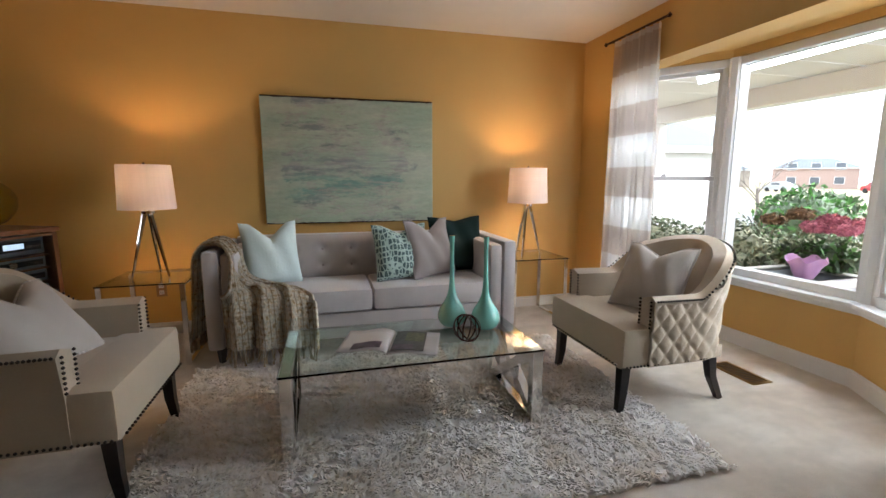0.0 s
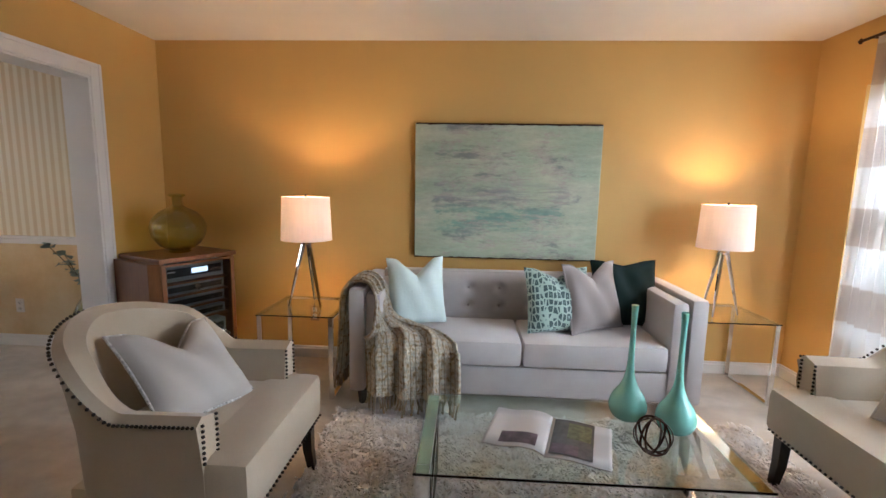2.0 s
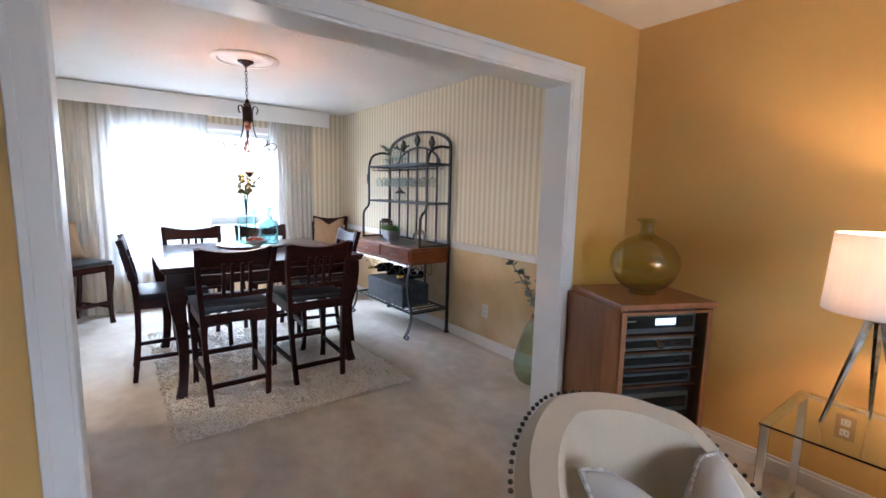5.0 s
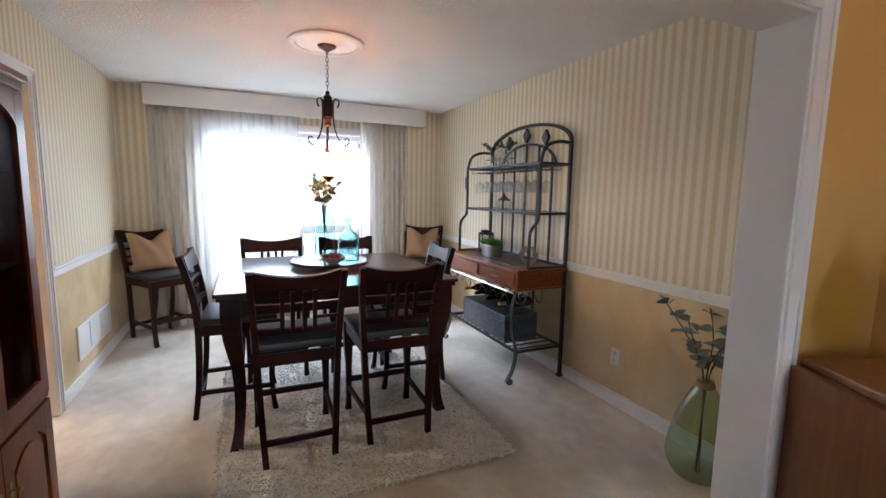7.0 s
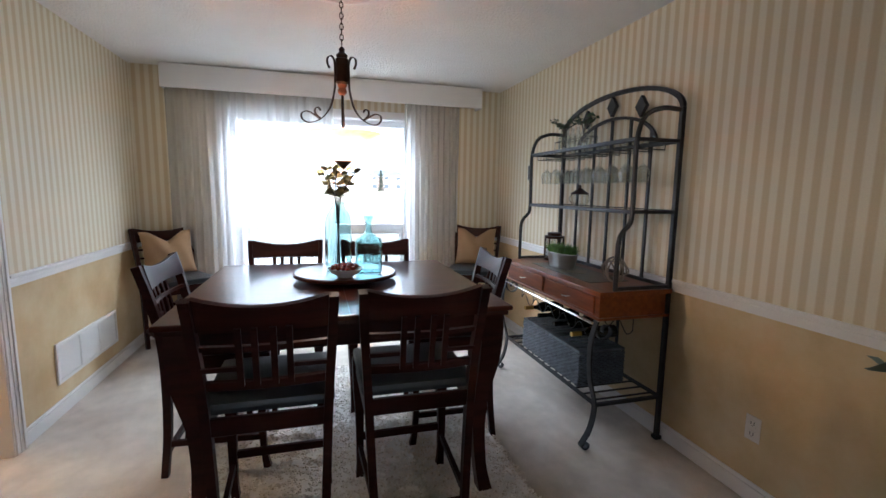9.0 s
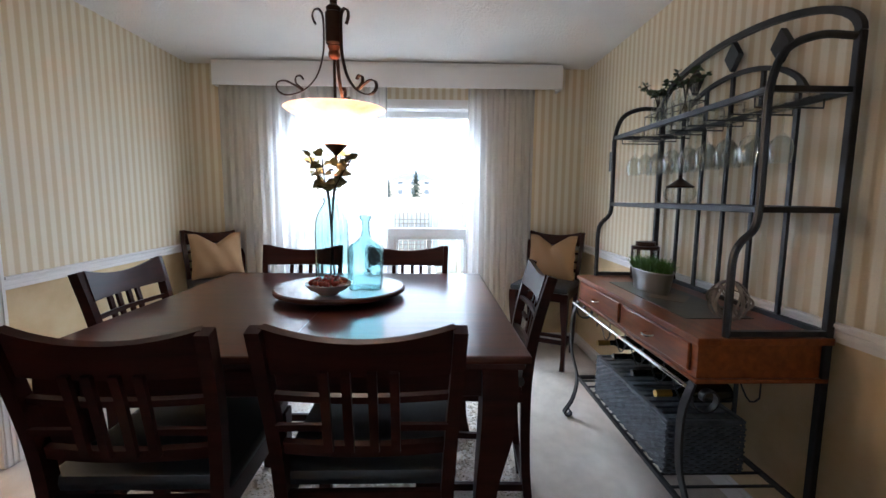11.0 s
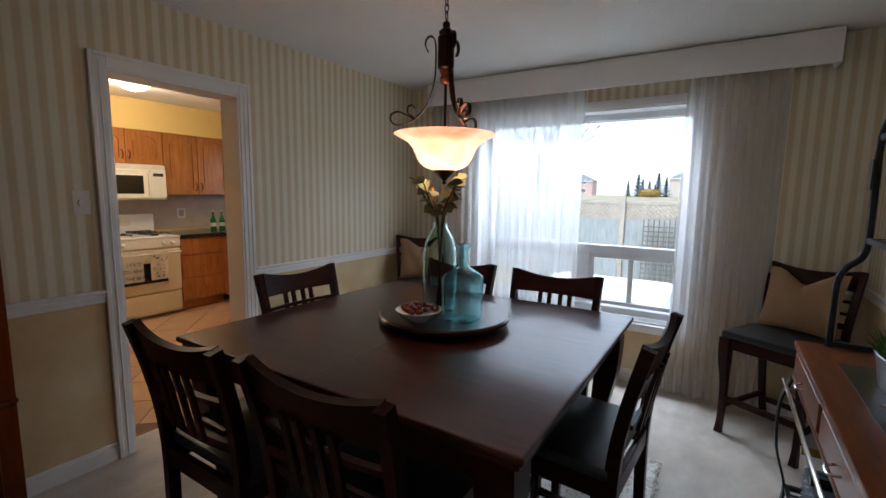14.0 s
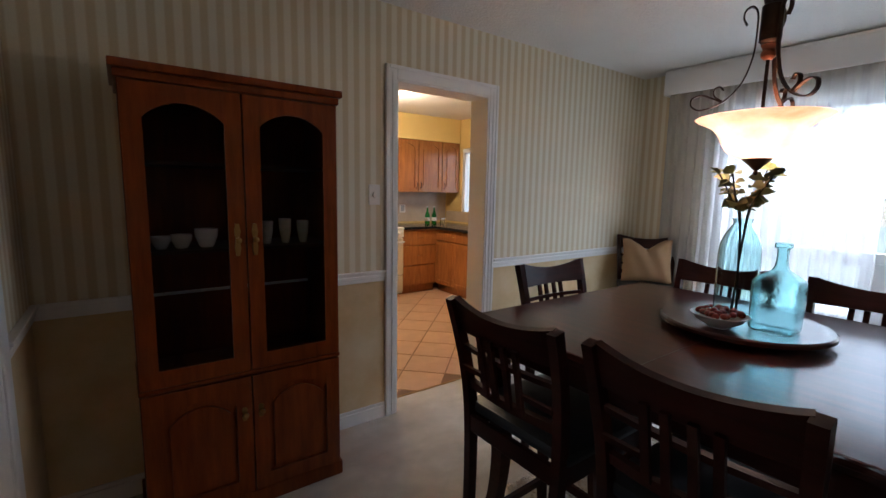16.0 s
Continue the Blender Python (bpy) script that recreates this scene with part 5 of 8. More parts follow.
def pile(x0, x1, y0, y1, z, n, ln, rad, seed, lean, tuft, sides=3):
    """Strands in tufts of a few each, which lean together."""
    rs = np.random.RandomState(seed)
    of = np.arange(n) // tuft
    k = of[-1] + 1
    px = rs.uniform(x0, x1, k)[of] + rs.normal(0, rad * 1.1, n) * (tuft > 1)
    py = rs.uniform(y0, y1, k)[of] + rs.normal(0, rad * 1.1, n) * (tuft > 1)
    flow = np.sin(px * 9 + 2 * np.sin(py * 7)) + np.sin(py * 11 + 3 * np.sin(px * 5))
    an = rs.uniform(0, 2 * np.pi, k)[of] * 0.6 + flow * 1.3 + rs.normal(0, 0.35, n)
    lg, lr = ln * rs.uniform(0.55, 1.2, k)[of] * rs.uniform(0.8, 1.1, n), lean * rs.uniform(0.3, 1.3, k)[of] * rs.uniform(0.8, 1.2, n)
    dx, dy = np.cos(an) * lg * lr, np.sin(an) * lg * lr
    V = np.zeros((n, sides * 2 + 1, 3))
    for k in range(sides):
        a = 2 * np.pi * k / sides + an
        r = rad * rs.uniform(0.7, 1.3, n)
        V[:, k] = np.stack([px + r * np.cos(a), py + r * np.sin(a), np.full(n, z)], 1)
        V[:, sides + k] = np.stack([px + dx * 0.5 + r * 0.9 * np.cos(a), py + dy * 0.5 + r * 0.9 * np.sin(a), z + lg * 0.62], 1)
    V[:, -1] = np.stack([px + dx, py + dy, z + lg * 0.85], 1)
    m = sides * 2 + 1
    base = (np.arange(n) * m)[:, None]
    F = []
    for k in range(sides):
        j = (k + 1) % sides
        F.append(np.hstack([base + k, base + j, base + sides + j, base + sides + k]))
        F.append(np.hstack([base + sides + k, base + sides + j, base + m - 1, base + m - 1]))
    quads = [tuple(q) for q in np.vstack(F[0::2]).tolist()]
    tris = [tuple(q[:3]) for q in np.vstack(F[1::2]).tolist()]
    return V.reshape(-1, 3).tolist(), quads + tris


def rug(name, label, x0, x1, y0, y1, n, ln, rad, mat, seed, lean, tuft, strand):
    t = thing(name, label, "rug")
    bed = 0.004 + 0.42 * ln
    part("backing", box(x0 + 0.015, x1 - 0.015, y0 + 0.015, y1 - 0.015, 0.001, bed), PILEBASE, t)
    v, f = pile(x0, x1, y0, y1, bed - 0.004, n, ln, rad, seed, lean, tuft)
    from_arrays(strand, v, f, mat, t, kind="stuff")


rug("shag_rug", "silvery white shag rug under the coffee table", -1.42, 0.99, 2.60, 4.20, 44000, 0.025, 0.0080, SHAG, 1, 1.15, 5, "shag")
rug("dining_rug", "speckled beige loop-pile rug under the dining table", -6.32, -4.08, 2.60, 4.12, 34000, 0.013, 0.0062, LOOP, 2, 0.8, 3, "loop_weave")


def register():
    t = thing("floor_register", "brass floor register with dark slots", "floor register", 1.84, 3.335, 0.001)
    part("rim", boxes(bmesh.new(), (-0.075, 0.075, -0.16, -0.14, 0, 0.006), (-0.075, 0.075, 0.14, 0.16, 0, 0.006), (-0.075, -0.055, -0.14, 0.14, 0, 0.006), (0.055, 0.075, -0.14, 0.14, 0, 0.006), b=0.002), BRASS, t)
    part("well", box(-0.055, 0.055, -0.14, 0.14, 0, 0.001), BLACKP, t)
    for k in range(14):
        part("slat", box(-0.054, 0.054, -0.132 + 0.0195 * k, -0.126 + 0.0195 * k, 0.001, 0.004), BRASS, t)


register()


def curtain(name, label, p0, p1, z0, z1, folds, amp, mat, seed, spread=1.0, category="curtain"):
    """A hanging cloth between two points in plan, with folds that widen downwards."""
    t = thing(name, label, category, p0[0], p0[1], z0)
    d = Vector((p1[0] - p0[0], p1[1] - p0[1], 0))
    nrm = Vector((-d.y, d.x, 0)).normalized()
    rnd = random.Random(seed)
    ph = [rnd.uniform(0, 6.28) for _ in range(4)]

    def f(u, v):
        s = 0.5 + (u - 0.5) * (1 + (spread - 1) * (1 - v))
        w = math.sin(2 * math.pi * folds * u + ph[0] + 0.5 * math.sin(3 * v + ph[1])) + 0.45 * math.sin(2 * math.pi * folds * 0.37 * u + ph[2] + 1.2 * v) + 0.25 * math.sin(2 * math.pi * folds * 2.3 * u + ph[3])
        return d * s + nrm * w * amp * (0.55 + 0.45 * (1 - v)) + Vector((0, 0, (z1 - z0) * v))
    part("cloth", grid_mesh(bmesh.new(), f, int(folds * 14), 14), mat, t, smooth=True)
    return t


curtain("curtain", "sheer curtain with taupe and white bands, gathered beside the bay", (1.665, 4.52), (1.665, 4.03), 0.01, 2.27, 7, 0.028, DRAPE, 5, 1.12)
curtain("curtain", "sheer banded curtain whose hem lies on the carpet", (1.68, 2.42), (1.68, 2.08), 0.01, 2.27, 6, 0.03, DRAPE, 6, 1.25)
for y0, y1, lb in ((3.98, 4.64, "short dark bronze curtain rod at the bay's corner"), (2.04, 2.50, "short dark bronze curtain rod over the gathered sheer")):
    t = thing("curtain_rod", lb, "curtain rod", 1.665, y0, 2.285)
    part("rod", tube(bmesh.new(), [(0, 0, 0), (0, y1 - y0, 0)], 0.009, 10), BRONZE, t)
    for y in (-0.02, y1 - y0 + 0.02):
        part("finial", lathe(bmesh.new(), [(0.005, -0.016), (0.016, 0), (0.005, 0.016)], 12, (0, y, 0)), BRONZE, t)
    part("bracket", box(0.0, 0.054, y1 - y0 - 0.066, y1 - y0 - 0.05, -0.006, 0.006), BRONZE, t)
for i, (a, b, fo, lb) in enumerate(((1.95, 3.34, 17, "white voile curtain drawn over half of the dining window"), (4.02, 4.58, 9, "white voile curtain gathered beside the dining window"))):
    curtain("sheer_curtain", lb, (-7.30, a), (-7.30, b), 0.015, 2.37, fo, 0.020, SHEER, 11 + i)


def plate(name, label, cat, m, mat=PORC, dial=False):
    t = thing(name, label, cat)
    t.matrix_world = m
    part("plate", box(-0.036, 0.036, -0.005, 0, -0.058, 0.058, b=0.002), mat, t)
    if dial:
        bm = bmesh.new()
        bmesh.ops.create_cone(bm, cap_ends=True, segments=20, radius1=0.016, radius2=0.019, depth=0.02, matrix=pose(0, -0.014, 0, 90))
        part("dimmer_knob", bm, PORC, t)
    else:
        for z in (-0.025, 0.025):
            part("socket", box(-0.017, 0.017, -0.007, -0.005, z - 0.016, z + 0.016, b=0.001), PORC, t)
            part("slots", boxes(bmesh.new(), (-0.009, -0.006, -0.008, -0.007, z - 0.006, z + 0.008), (0.006, 0.009, -0.008, -0.007, z - 0.006, z + 0.008), (-0.002, 0.002, -0.008, -0.007, z - 0.012, z - 0.009)), BLACKP, t)


plate("wall_outlet", "ivory wall outlet on the sponged wall", "outlet", pose(-4.33, YN, 0.34))
plate("wall_outlet", "ivory wall outlet near the end table", "outlet", pose(-1.86, YN, 0.36), mat=TAN)
plate("dimmer_switch", "ivory dimmer switch beside the doorway", "light switch", pose(-4.68, YS, 1.36, 0, 0, 180), dial=True)


def vent():
    t = thing("wall_vent", "white three-section wall vent over the baseboard", "vent", -6.36, YS, 0.315)
    part("frame", boxes(bmesh.new(), (-0.41, 0.41, 0, 0.012, 0.10, 0.125), (-0.41, 0.41, 0, 0.012, -0.125, -0.10), (-0.41, -0.385, 0, 0.012, -0.10, 0.10), (0.385, 0.41, 0, 0.012, -0.10, 0.10), (-0.14, -0.12, 0, 0.012, -0.10, 0.10), (0.12, 0.14, 0, 0.012, -0.10, 0.10), b=0.002), TRIM, t)
    part("backing", box(-0.385, 0.385, 0, 0.002, -0.10, 0.10), TRIM, t)
    for s in range(3):
        for k in range(14):
            z = -0.095 + 0.0137 * k
            part("slat", box(-0.383 + 0.2617 * s, -0.383 + 0.2617 * s + 0.241, 0.002, 0.008, z, z + 0.008), TRIM, t)


vent()

# ---- dining room ----


def cabriole(h, w0=0.072, w1=0.045, bow=0.03, out=(1, 0)):
    """Points and widths of a leg that bows out at the knee and in at the ankle."""
    zs = [0, 0.05, 0.15, 0.35, 0.55, 0.75, 0.9, 1.0]
    off = [0.9, 0.62, 0.15, -0.25, 0.0, 0.75, 1.0, 0.9]
    wd = [w1 * 1.15, w1, w1 * 0.9, w1, w1 * 1.12, w0 * 0.92, w0, w0]
    return [(out[0] * bow * o, out[1] * bow * o, h * z) for z, o in zip(zs, off)], wd


def dining_table():
    t = thing("dining_table", "square counter-height table in dark cherry wood with cabriole legs", "dining table", -5.268, 3.30, 0)
    a, b, Z = 0.652, 0.688, 0.893
    part("tabletop", box(-a, a, -b, b, Z - 0.022, Z, b=0.007), MAHTOP, t)
    part("edge_moulding", box(-a + 0.014, a - 0.014, -b + 0.014, b - 0.014, Z - 0.045, Z - 0.022, b=0.006), MAHOG, t)
    part("leaf_seam", boxes(bmesh.new(), (-a + 0.01, a - 0.01, -0.0012, 0.0012, Z, Z + 0.0004)), BLACKW, t)
    for row in ((-a + 0.07, a - 0.07, -b + 0.06, -b + 0.085), (-a + 0.07, a - 0.07, b - 0.085, b - 0.06), (-a + 0.06, -a + 0.085, -b + 0.085, b - 0.085), (a - 0.085, a - 0.06, -b + 0.085, b - 0.085)):
        part("apron", box(*row, Z - 0.14, Z - 0.045, b=0.003), MAHOG, t)
    for sx in (-1, 1):
        for sy in (-1, 1):
            pts, wd = cabriole(Z - 0.045, 0.10, 0.058, 0.032, (sx * 0.8, sy * 0.8))
            pts = smooth_path([(p[0] + sx * (a - 0.105), p[1] + sy * (b - 0.105), p[2]) for p in pts], 4)
            wf = np.interp(np.linspace(0, 1, len(pts)), np.linspace(0, 1, len(wd)), wd).tolist()
            part("leg", bars(bmesh.new(), pts, wf, wf, (0, 1, 0)), MAHOG, t, smooth=True)


dining_table()


def side_chair():
    c = thing("dining_chair", "dark cherry counter-height chair with a lattice back and black leather seat", "chair", 0, 0, 0, 0, "counter-height chairs round the dining table")
    # faces +x
    part("seat_cushion", boxes(bmesh.new(), (-0.20, 0.245, -0.215, 0.215, 0.60, 0.645), b=0.02), LEATHER, c, smooth=True)
    for row in ((0.205, 0.23, -0.19, 0.19), (-0.22, -0.20, -0.18, 0.18), (-0.20, 0.205, -0.205, -0.185), (-0.20, 0.205, 0.185, 0.205)):
        part("apron", box(*row, 0.535, 0.60, b=0.003), MAHOG, c)
    for s in (-1, 1):
        pts, wd = cabriole(0.60, 0.055, 0.032, 0.022, (0.8, 0))
        pts = smooth_path([(p[0] + 0.205, s * 0.19, p[2]) for p in pts], 3)
        wf = np.interp(np.linspace(0, 1, len(pts)), np.linspace(0, 1, len(wd)), wd).tolist()
        part("front_leg", bars(bmesh.new(), pts, wf, wf, (0, 1, 0)), MAHOG, c, smooth=True)
        rp = smooth_path([(-0.245, s * 0.165, 0), (-0.215, s * 0.178, 0.25), (-0.205, s * 0.19, 0.55), (-0.215, s * 0.198, 0.72), (-0.245, s * 0.208, 0.88), (-0.285, s * 0.214, 1.028)], 4)
        wr = np.interp(np.linspace(0, 1, len(rp)), [0, 0.5, 0.8, 1], [0.030, 0.040, 0.036, 0.036]).tolist()
        part("rear_post", bars(bmesh.new(), rp, 0.030, wr, (0, 1, 0)), MAHOG, c, smooth=True)

    def backx(z):
        return float(np.interp(z, [0.60, 0.72, 0.88, 1.035], [-0.205, -0.215, -0.245, -0.285]))

    def rail(z0, z1, th, dip=0.0, hw=0.205, nm="back_rail"):
        def f(u, v):
            y = (2 * u - 1) * hw
            crv = -0.022 * (1 - (2 * u - 1) ** 2)
            z = z0 + (z1 - z0) * v - dip * (1 - (2 * u - 1) ** 2) * v
            return (backx(z) + crv, y, z)
        bm = grid_mesh(bmesh.new(), f, 14, 3)
        bmesh.ops.recalc_face_normals(bm, faces=bm.faces)
        g = bmesh.ops.solidify(bm, geom=bm.faces[:], thickness=th)
        return part(nm, bm, MAHOG, c, smooth=True)
    rail(0.915, 1.030, 0.022, 0.032, nm="top_rail")
    rail(0.845, 0.862, 0.016)
    rail(0.700, 0.730, 0.018, nm="lower_rail")
    for k, y in enumerate((-0.075, -0.028, 0.028, 0.075)):
        def cx(z, y=y):
            return backx(z) - 0.022 * (1 - (y / 0.205) ** 2)
        part("slat", bars(bmesh.new(), [(cx(z) - 0.008, y, z) for z in (0.72, 0.80, 0.86, 0.93)], 0.020, 0.012, (0, 1, 0)), MAHOG, c)
    for s in (-1, 1):
        part("cross_slat", box(backx(0.79) - 0.024, backx(0.79) - 0.010, min(s * 0.075, s * 0.19), max(s * 0.075, s * 0.19), 0.775, 0.790), MAHOG, c)
        part("side_stretcher", bars(bmesh.new(), [(-0.225, s * 0.172, 0.17), (0.205, s * 0.190, 0.17)], 0.018, 0.028, (0, 1, 0)), MAHOG, c)
    part("rear_stretcher", box(-0.236, -0.214, -0.160, 0.160, 0.115, 0.145, b=0.002), MAHOG, c)
    part("front_stretcher", box(0.195, 0.215, -0.175, 0.175, 0.20, 0.235, b=0.002), MAHOG, c)
    return c


chair0 = side_chair()
CHAIRS = [(-4.69, 3.008, 180, 0), (-4.705, 3.555, 180, 0), (-5.32, 2.71, 88, 0), (-5.31, 3.89, -94, 0), (-5.80, 2.975, 0, 0), (-5.78, 3.575, 0, 0), (-7.00, 2.05, 36, 1), (-6.99, 4.65, -29, 1)]
for i, (x, y, a, corner) in enumerate(CHAIRS):
    c = chair0 if i == 0 else copy_thing(chair0, pose(x, y, 0, 0, 0, a))
    if i == 0:
        c.location, c.rotation_euler = (x, y, 0), (0, 0, radians(a))
    c.scale = (1, 1.05, 1)
    if corner:
        tagged(c, "dark cherry counter-height chair in the corner, a tan pillow on it", group="chairs in the corners")
        a2 = radians(a)
        pillow("tan linen throw pillow with a struck-in top, on the corner chair", TAN, 0.40, 0.38, 0.13, x - 0.10 * math.cos(a2), y - 0.10 * math.sin(a2), 0.645, a + 90, -16, 0.22)


def pendant():
    t = thing("pendant_lamp", "oil-rubbed bronze pendant with scrolled arms and a lit alabaster bowl", "chandelier", -5.348, 3.32, 0)
    part("canopy", lathe(bmesh.new(), [(0.062, H - 0.018), (0.058, H - 0.030), (0.03, H - 0.045), (0.008, H - 0.06)], 24), BRONZE, t, smooth=True)
    bm = bmesh.new()
    k, z = 0, 2.355
    while z > 2.10:
        pts = [(0.009 * math.cos(a) * (1 if k % 2 else 0), 0.009 * math.cos(a) * (0 if k % 2 else 1), z + 0.017 * math.sin(a)) for a in [math.pi * i / 5 for i in range(10)]]
        tube(bm, pts, 0.0023, 5, True)
        z -= 0.026
        k += 1
    part("chain", bm, BRONZE, t)
    part("column", lathe(bmesh.new(), [(0.008, 2.10), (0.016, 2.09), (0.013, 2.075), (0.030, 2.06), (0.026, 2.045), (0.033, 2.04), (0.033, 1.925), (0.024, 1.915)][::-1], 20), BRONZE, t, smooth=True)
    part("copper_collar", lathe(bmesh.new(), [(0.012, 1.862), (0.022, 1.872), (0.024, 1.885), (0.018, 1.896), (0.026, 1.912), (0.022, 1.916)], 20), COPPER, t, smooth=True)
    part("stem", tube(bmesh.new(), [(0, 0, 1.865), (0, 0, 1.675)], 0.006, 8), BRONZE, t)
    part("stem_cap", lathe(bmesh.new(), [(0.045, 1.672), (0.030, 1.690), (0.008, 1.70)], 20), BRONZE, t)
    for k in range(3):
        a = radians(120 * k + 55)
        ca, sa = math.cos(a), math.sin(a)
        prof = [(0.070, 1.985), (0.082, 2.01), (0.078, 2.035), (0.058, 2.045), (0.042, 2.02), (0.040, 1.95), (0.044, 1.88), (0.066, 1.80), (0.105, 1.745), (0.150, 1.715), (0.195, 1.705), (0.222, 1.722), (0.220, 1.748), (0.190, 1.758), (0.150, 1.742), (0.125, 1.728)]
        pts = smooth_path([(r * ca, r * sa, z) for r, z in prof], 4)
        part("arm", bars(bmesh.new(), pts, 0.013, 0.005, (-sa, ca, 0)), BRONZE, t, smooth=True)
        cur = smooth_path([(r * ca, r * sa, z) for r, z in [(0.125, 1.733), (0.150, 1.752), (0.152, 1.775), (0.135, 1.784), (0.122, 1.770)]], 4)
        part("scroll", bars(bmesh.new(), cur, 0.013, 0.005, (-sa, ca, 0)), BRONZE, t, smooth=True)
    pr = [(0.045, 1.525), (0.080, 1.538), (0.105, 1.562), (0.122, 1.60), (0.148, 1.635), (0.190, 1.658), (0.205, 1.668)]
    pts = [(p.x, p.z) for p in smooth_path([(r, 0, z) for r, z in pr], 4)]
    prof = pts + [(r - 0.004, z + 0.003) for r, z in pts[::-1]]
    part("bowl", lathe(bmesh.new(), prof, 48, close=True), ALAB, t, smooth=True).visible_shadow = False
    part("finial", lathe(bmesh.new(), [(0.003, 1.468), (0.009, 1.474), (0.006, 1.484), (0.022, 1.50), (0.046, 1.523), (0.046, 1.528)], 20), BRONZE, t, smooth=True)
    m = thing("ceiling_medallion", "white plaster ceiling medallion", "ceiling medallion", -5.348, 3.32, H)
    part("disc", lathe(bmesh.new(), [(0.25, 0), (0.25, -0.008), (0.235, -0.018), (0.21, -0.018), (0.20, -0.008), (0.185, -0.012), (0.165, -0.008), (0.09, -0.010), (0.075, -0.018), (0.001, -0.018)], 64), TRIM, m, smooth=True)


pendant()


def susan():
    t = thing("lazy_susan", "round dark cherry turntable on the dining table", "lazy susan", -5.357, 3.326, 0.893)
    part("base", lathe(bmesh.new(), [(0.12, 0), (0.12, 0.018)], 32), MAHOG, t)
    part("disc", lathe(bmesh.new(), [(0.26, 0.018), (0.275, 0.025), (0.275, 0.036), (0.268, 0.042), (0.001, 0.042)], 64), MAHTOP, t, smooth=True)


susan()
ZS = 0.9355


def bottles():
    t = thing("glass_bottle", "tall pale aqua glass bottle vase holding eucalyptus", "vase", -5.37, 3.29, ZS)
    pr = [(0.055, 0), (0.066, 0.01), (0.070, 0.05), (0.070, 0.24), (0.060, 0.30), (0.036, 0.345), (0.030, 0.36), (0.034, 0.375)]
    part("body", vessel([(p.x, p.z) for p in smooth_path([(r, 0, z) for r, z in pr], 3)], 0.004, 32), AQUAG, t, smooth=True)
    b = thing("glass_jug", "square aqua seeded-glass bottle on the turntable", "bottle", -5.30, 3.445, ZS)
    b.scale = (0.94, 0.94, 1.10)
    pr = [(0.062, 0), (0.070, 0.008), (0.072, 0.04), (0.074, 0.14), (0.066, 0.165), (0.035, 0.185), (0.019, 0.205), (0.017, 0.255), (0.024, 0.262), (0.024, 0.275), (0.016, 0.277)]
    part("body", vessel([(p.x, p.z) for p in smooth_path([(r, 0, z) for r, z in pr], 3)], 0.004, 36, sq=5), AQUAB, b, smooth=True)
    w = thing("fruit_bowl", "small white bowl heaped with dark red cherries", "bowl", -5.185, 3.315, ZS)
    pr = [(0.035, 0), (0.040, 0.006), (0.070, 0.022), (0.092, 0.046)]
    part("dish", vessel(pr, 0.004, 36), PORC, w, smooth=True)
    rnd = random.Random(6)
    bm0 = bmesh.new()
    bmesh.ops.create_icosphere(bm0, subdivisions=2, radius=0.013)
    first = part("cherry", bm0, CHERRY, w, smooth=True)
    first.location = (0, 0, 0.062)
    for k in range(34):
        a, r = rnd.uniform(0, 6.28), 0.070 * math.sqrt(rnd.random())
        o = first.copy()
        scene.collection.objects.link(o)
        o.location = (r * math.cos(a), r * math.sin(a), 0.040 + 0.020 * (1 - (r / 0.075) ** 2) + rnd.uniform(0, 0.006))
        o.scale = (1, 1, rnd.uniform(0.85, 1))


bottles()


def branch(name, label, x, y, z, stems, mat, ln, wd, seed, spread, hgt, rise, cat="foliage"):
    t = thing(name, label, cat, x, y, z)
    rnd = random.Random(seed)
    for k in range(stems):
        a = 2 * math.pi * k / stems + rnd.uniform(-0.4, 0.4)
        s, h = spread * rnd.uniform(0.45, 1.1), hgt * rnd.uniform(0.7, 1.05)
        p = smooth_path([(0.01 * math.cos(a + 3), 0.01 * math.sin(a + 3), 0), (0.012 * math.cos(a), 0.012 * math.sin(a), rise), (s * 0.45 * math.cos(a), s * 0.45 * math.sin(a), rise + h * 0.5), (s * math.cos(a + 0.2), s * math.sin(a + 0.2), rise + h)], 5)
        st = part("stem", tube(bmesh.new(), p, [0.0028] * len(p), 5), STEM, t)
        n = len(p)
        i = int(n * 0.45)
        while i < n:
            for sgn in (-1, 1):
                bm = bmesh.new()
                d = Vector((math.cos(a + sgn * 1.4 + rnd.uniform(-0.5, 0.5)), math.sin(a + sgn * 1.4 + rnd.uniform(-0.5, 0.5)), rnd.uniform(-0.1, 0.7)))
                leafy(bm, p[i], d, ln * rnd.uniform(0.7, 1.1), wd * rnd.uniform(0.75, 1.1), 0.25, rnd)
                part("leaf", bm, mat, st, smooth=True)
            i += 2
        bm = bmesh.new()
        leafy(bm, p[-1], (math.cos(a), math.sin(a), 0.8), ln * 0.8, wd * 0.8, 0.1, rnd)
        part("leaf", bm, mat, st, smooth=True)


branch("eucalyptus_stems", "olive and gold eucalyptus stems in the tall aqua bottle", -5.37, 3.29, ZS + 0.02, 6, LEAFY, 0.060, 0.050, 21, 0.125, 0.19, 0.34)


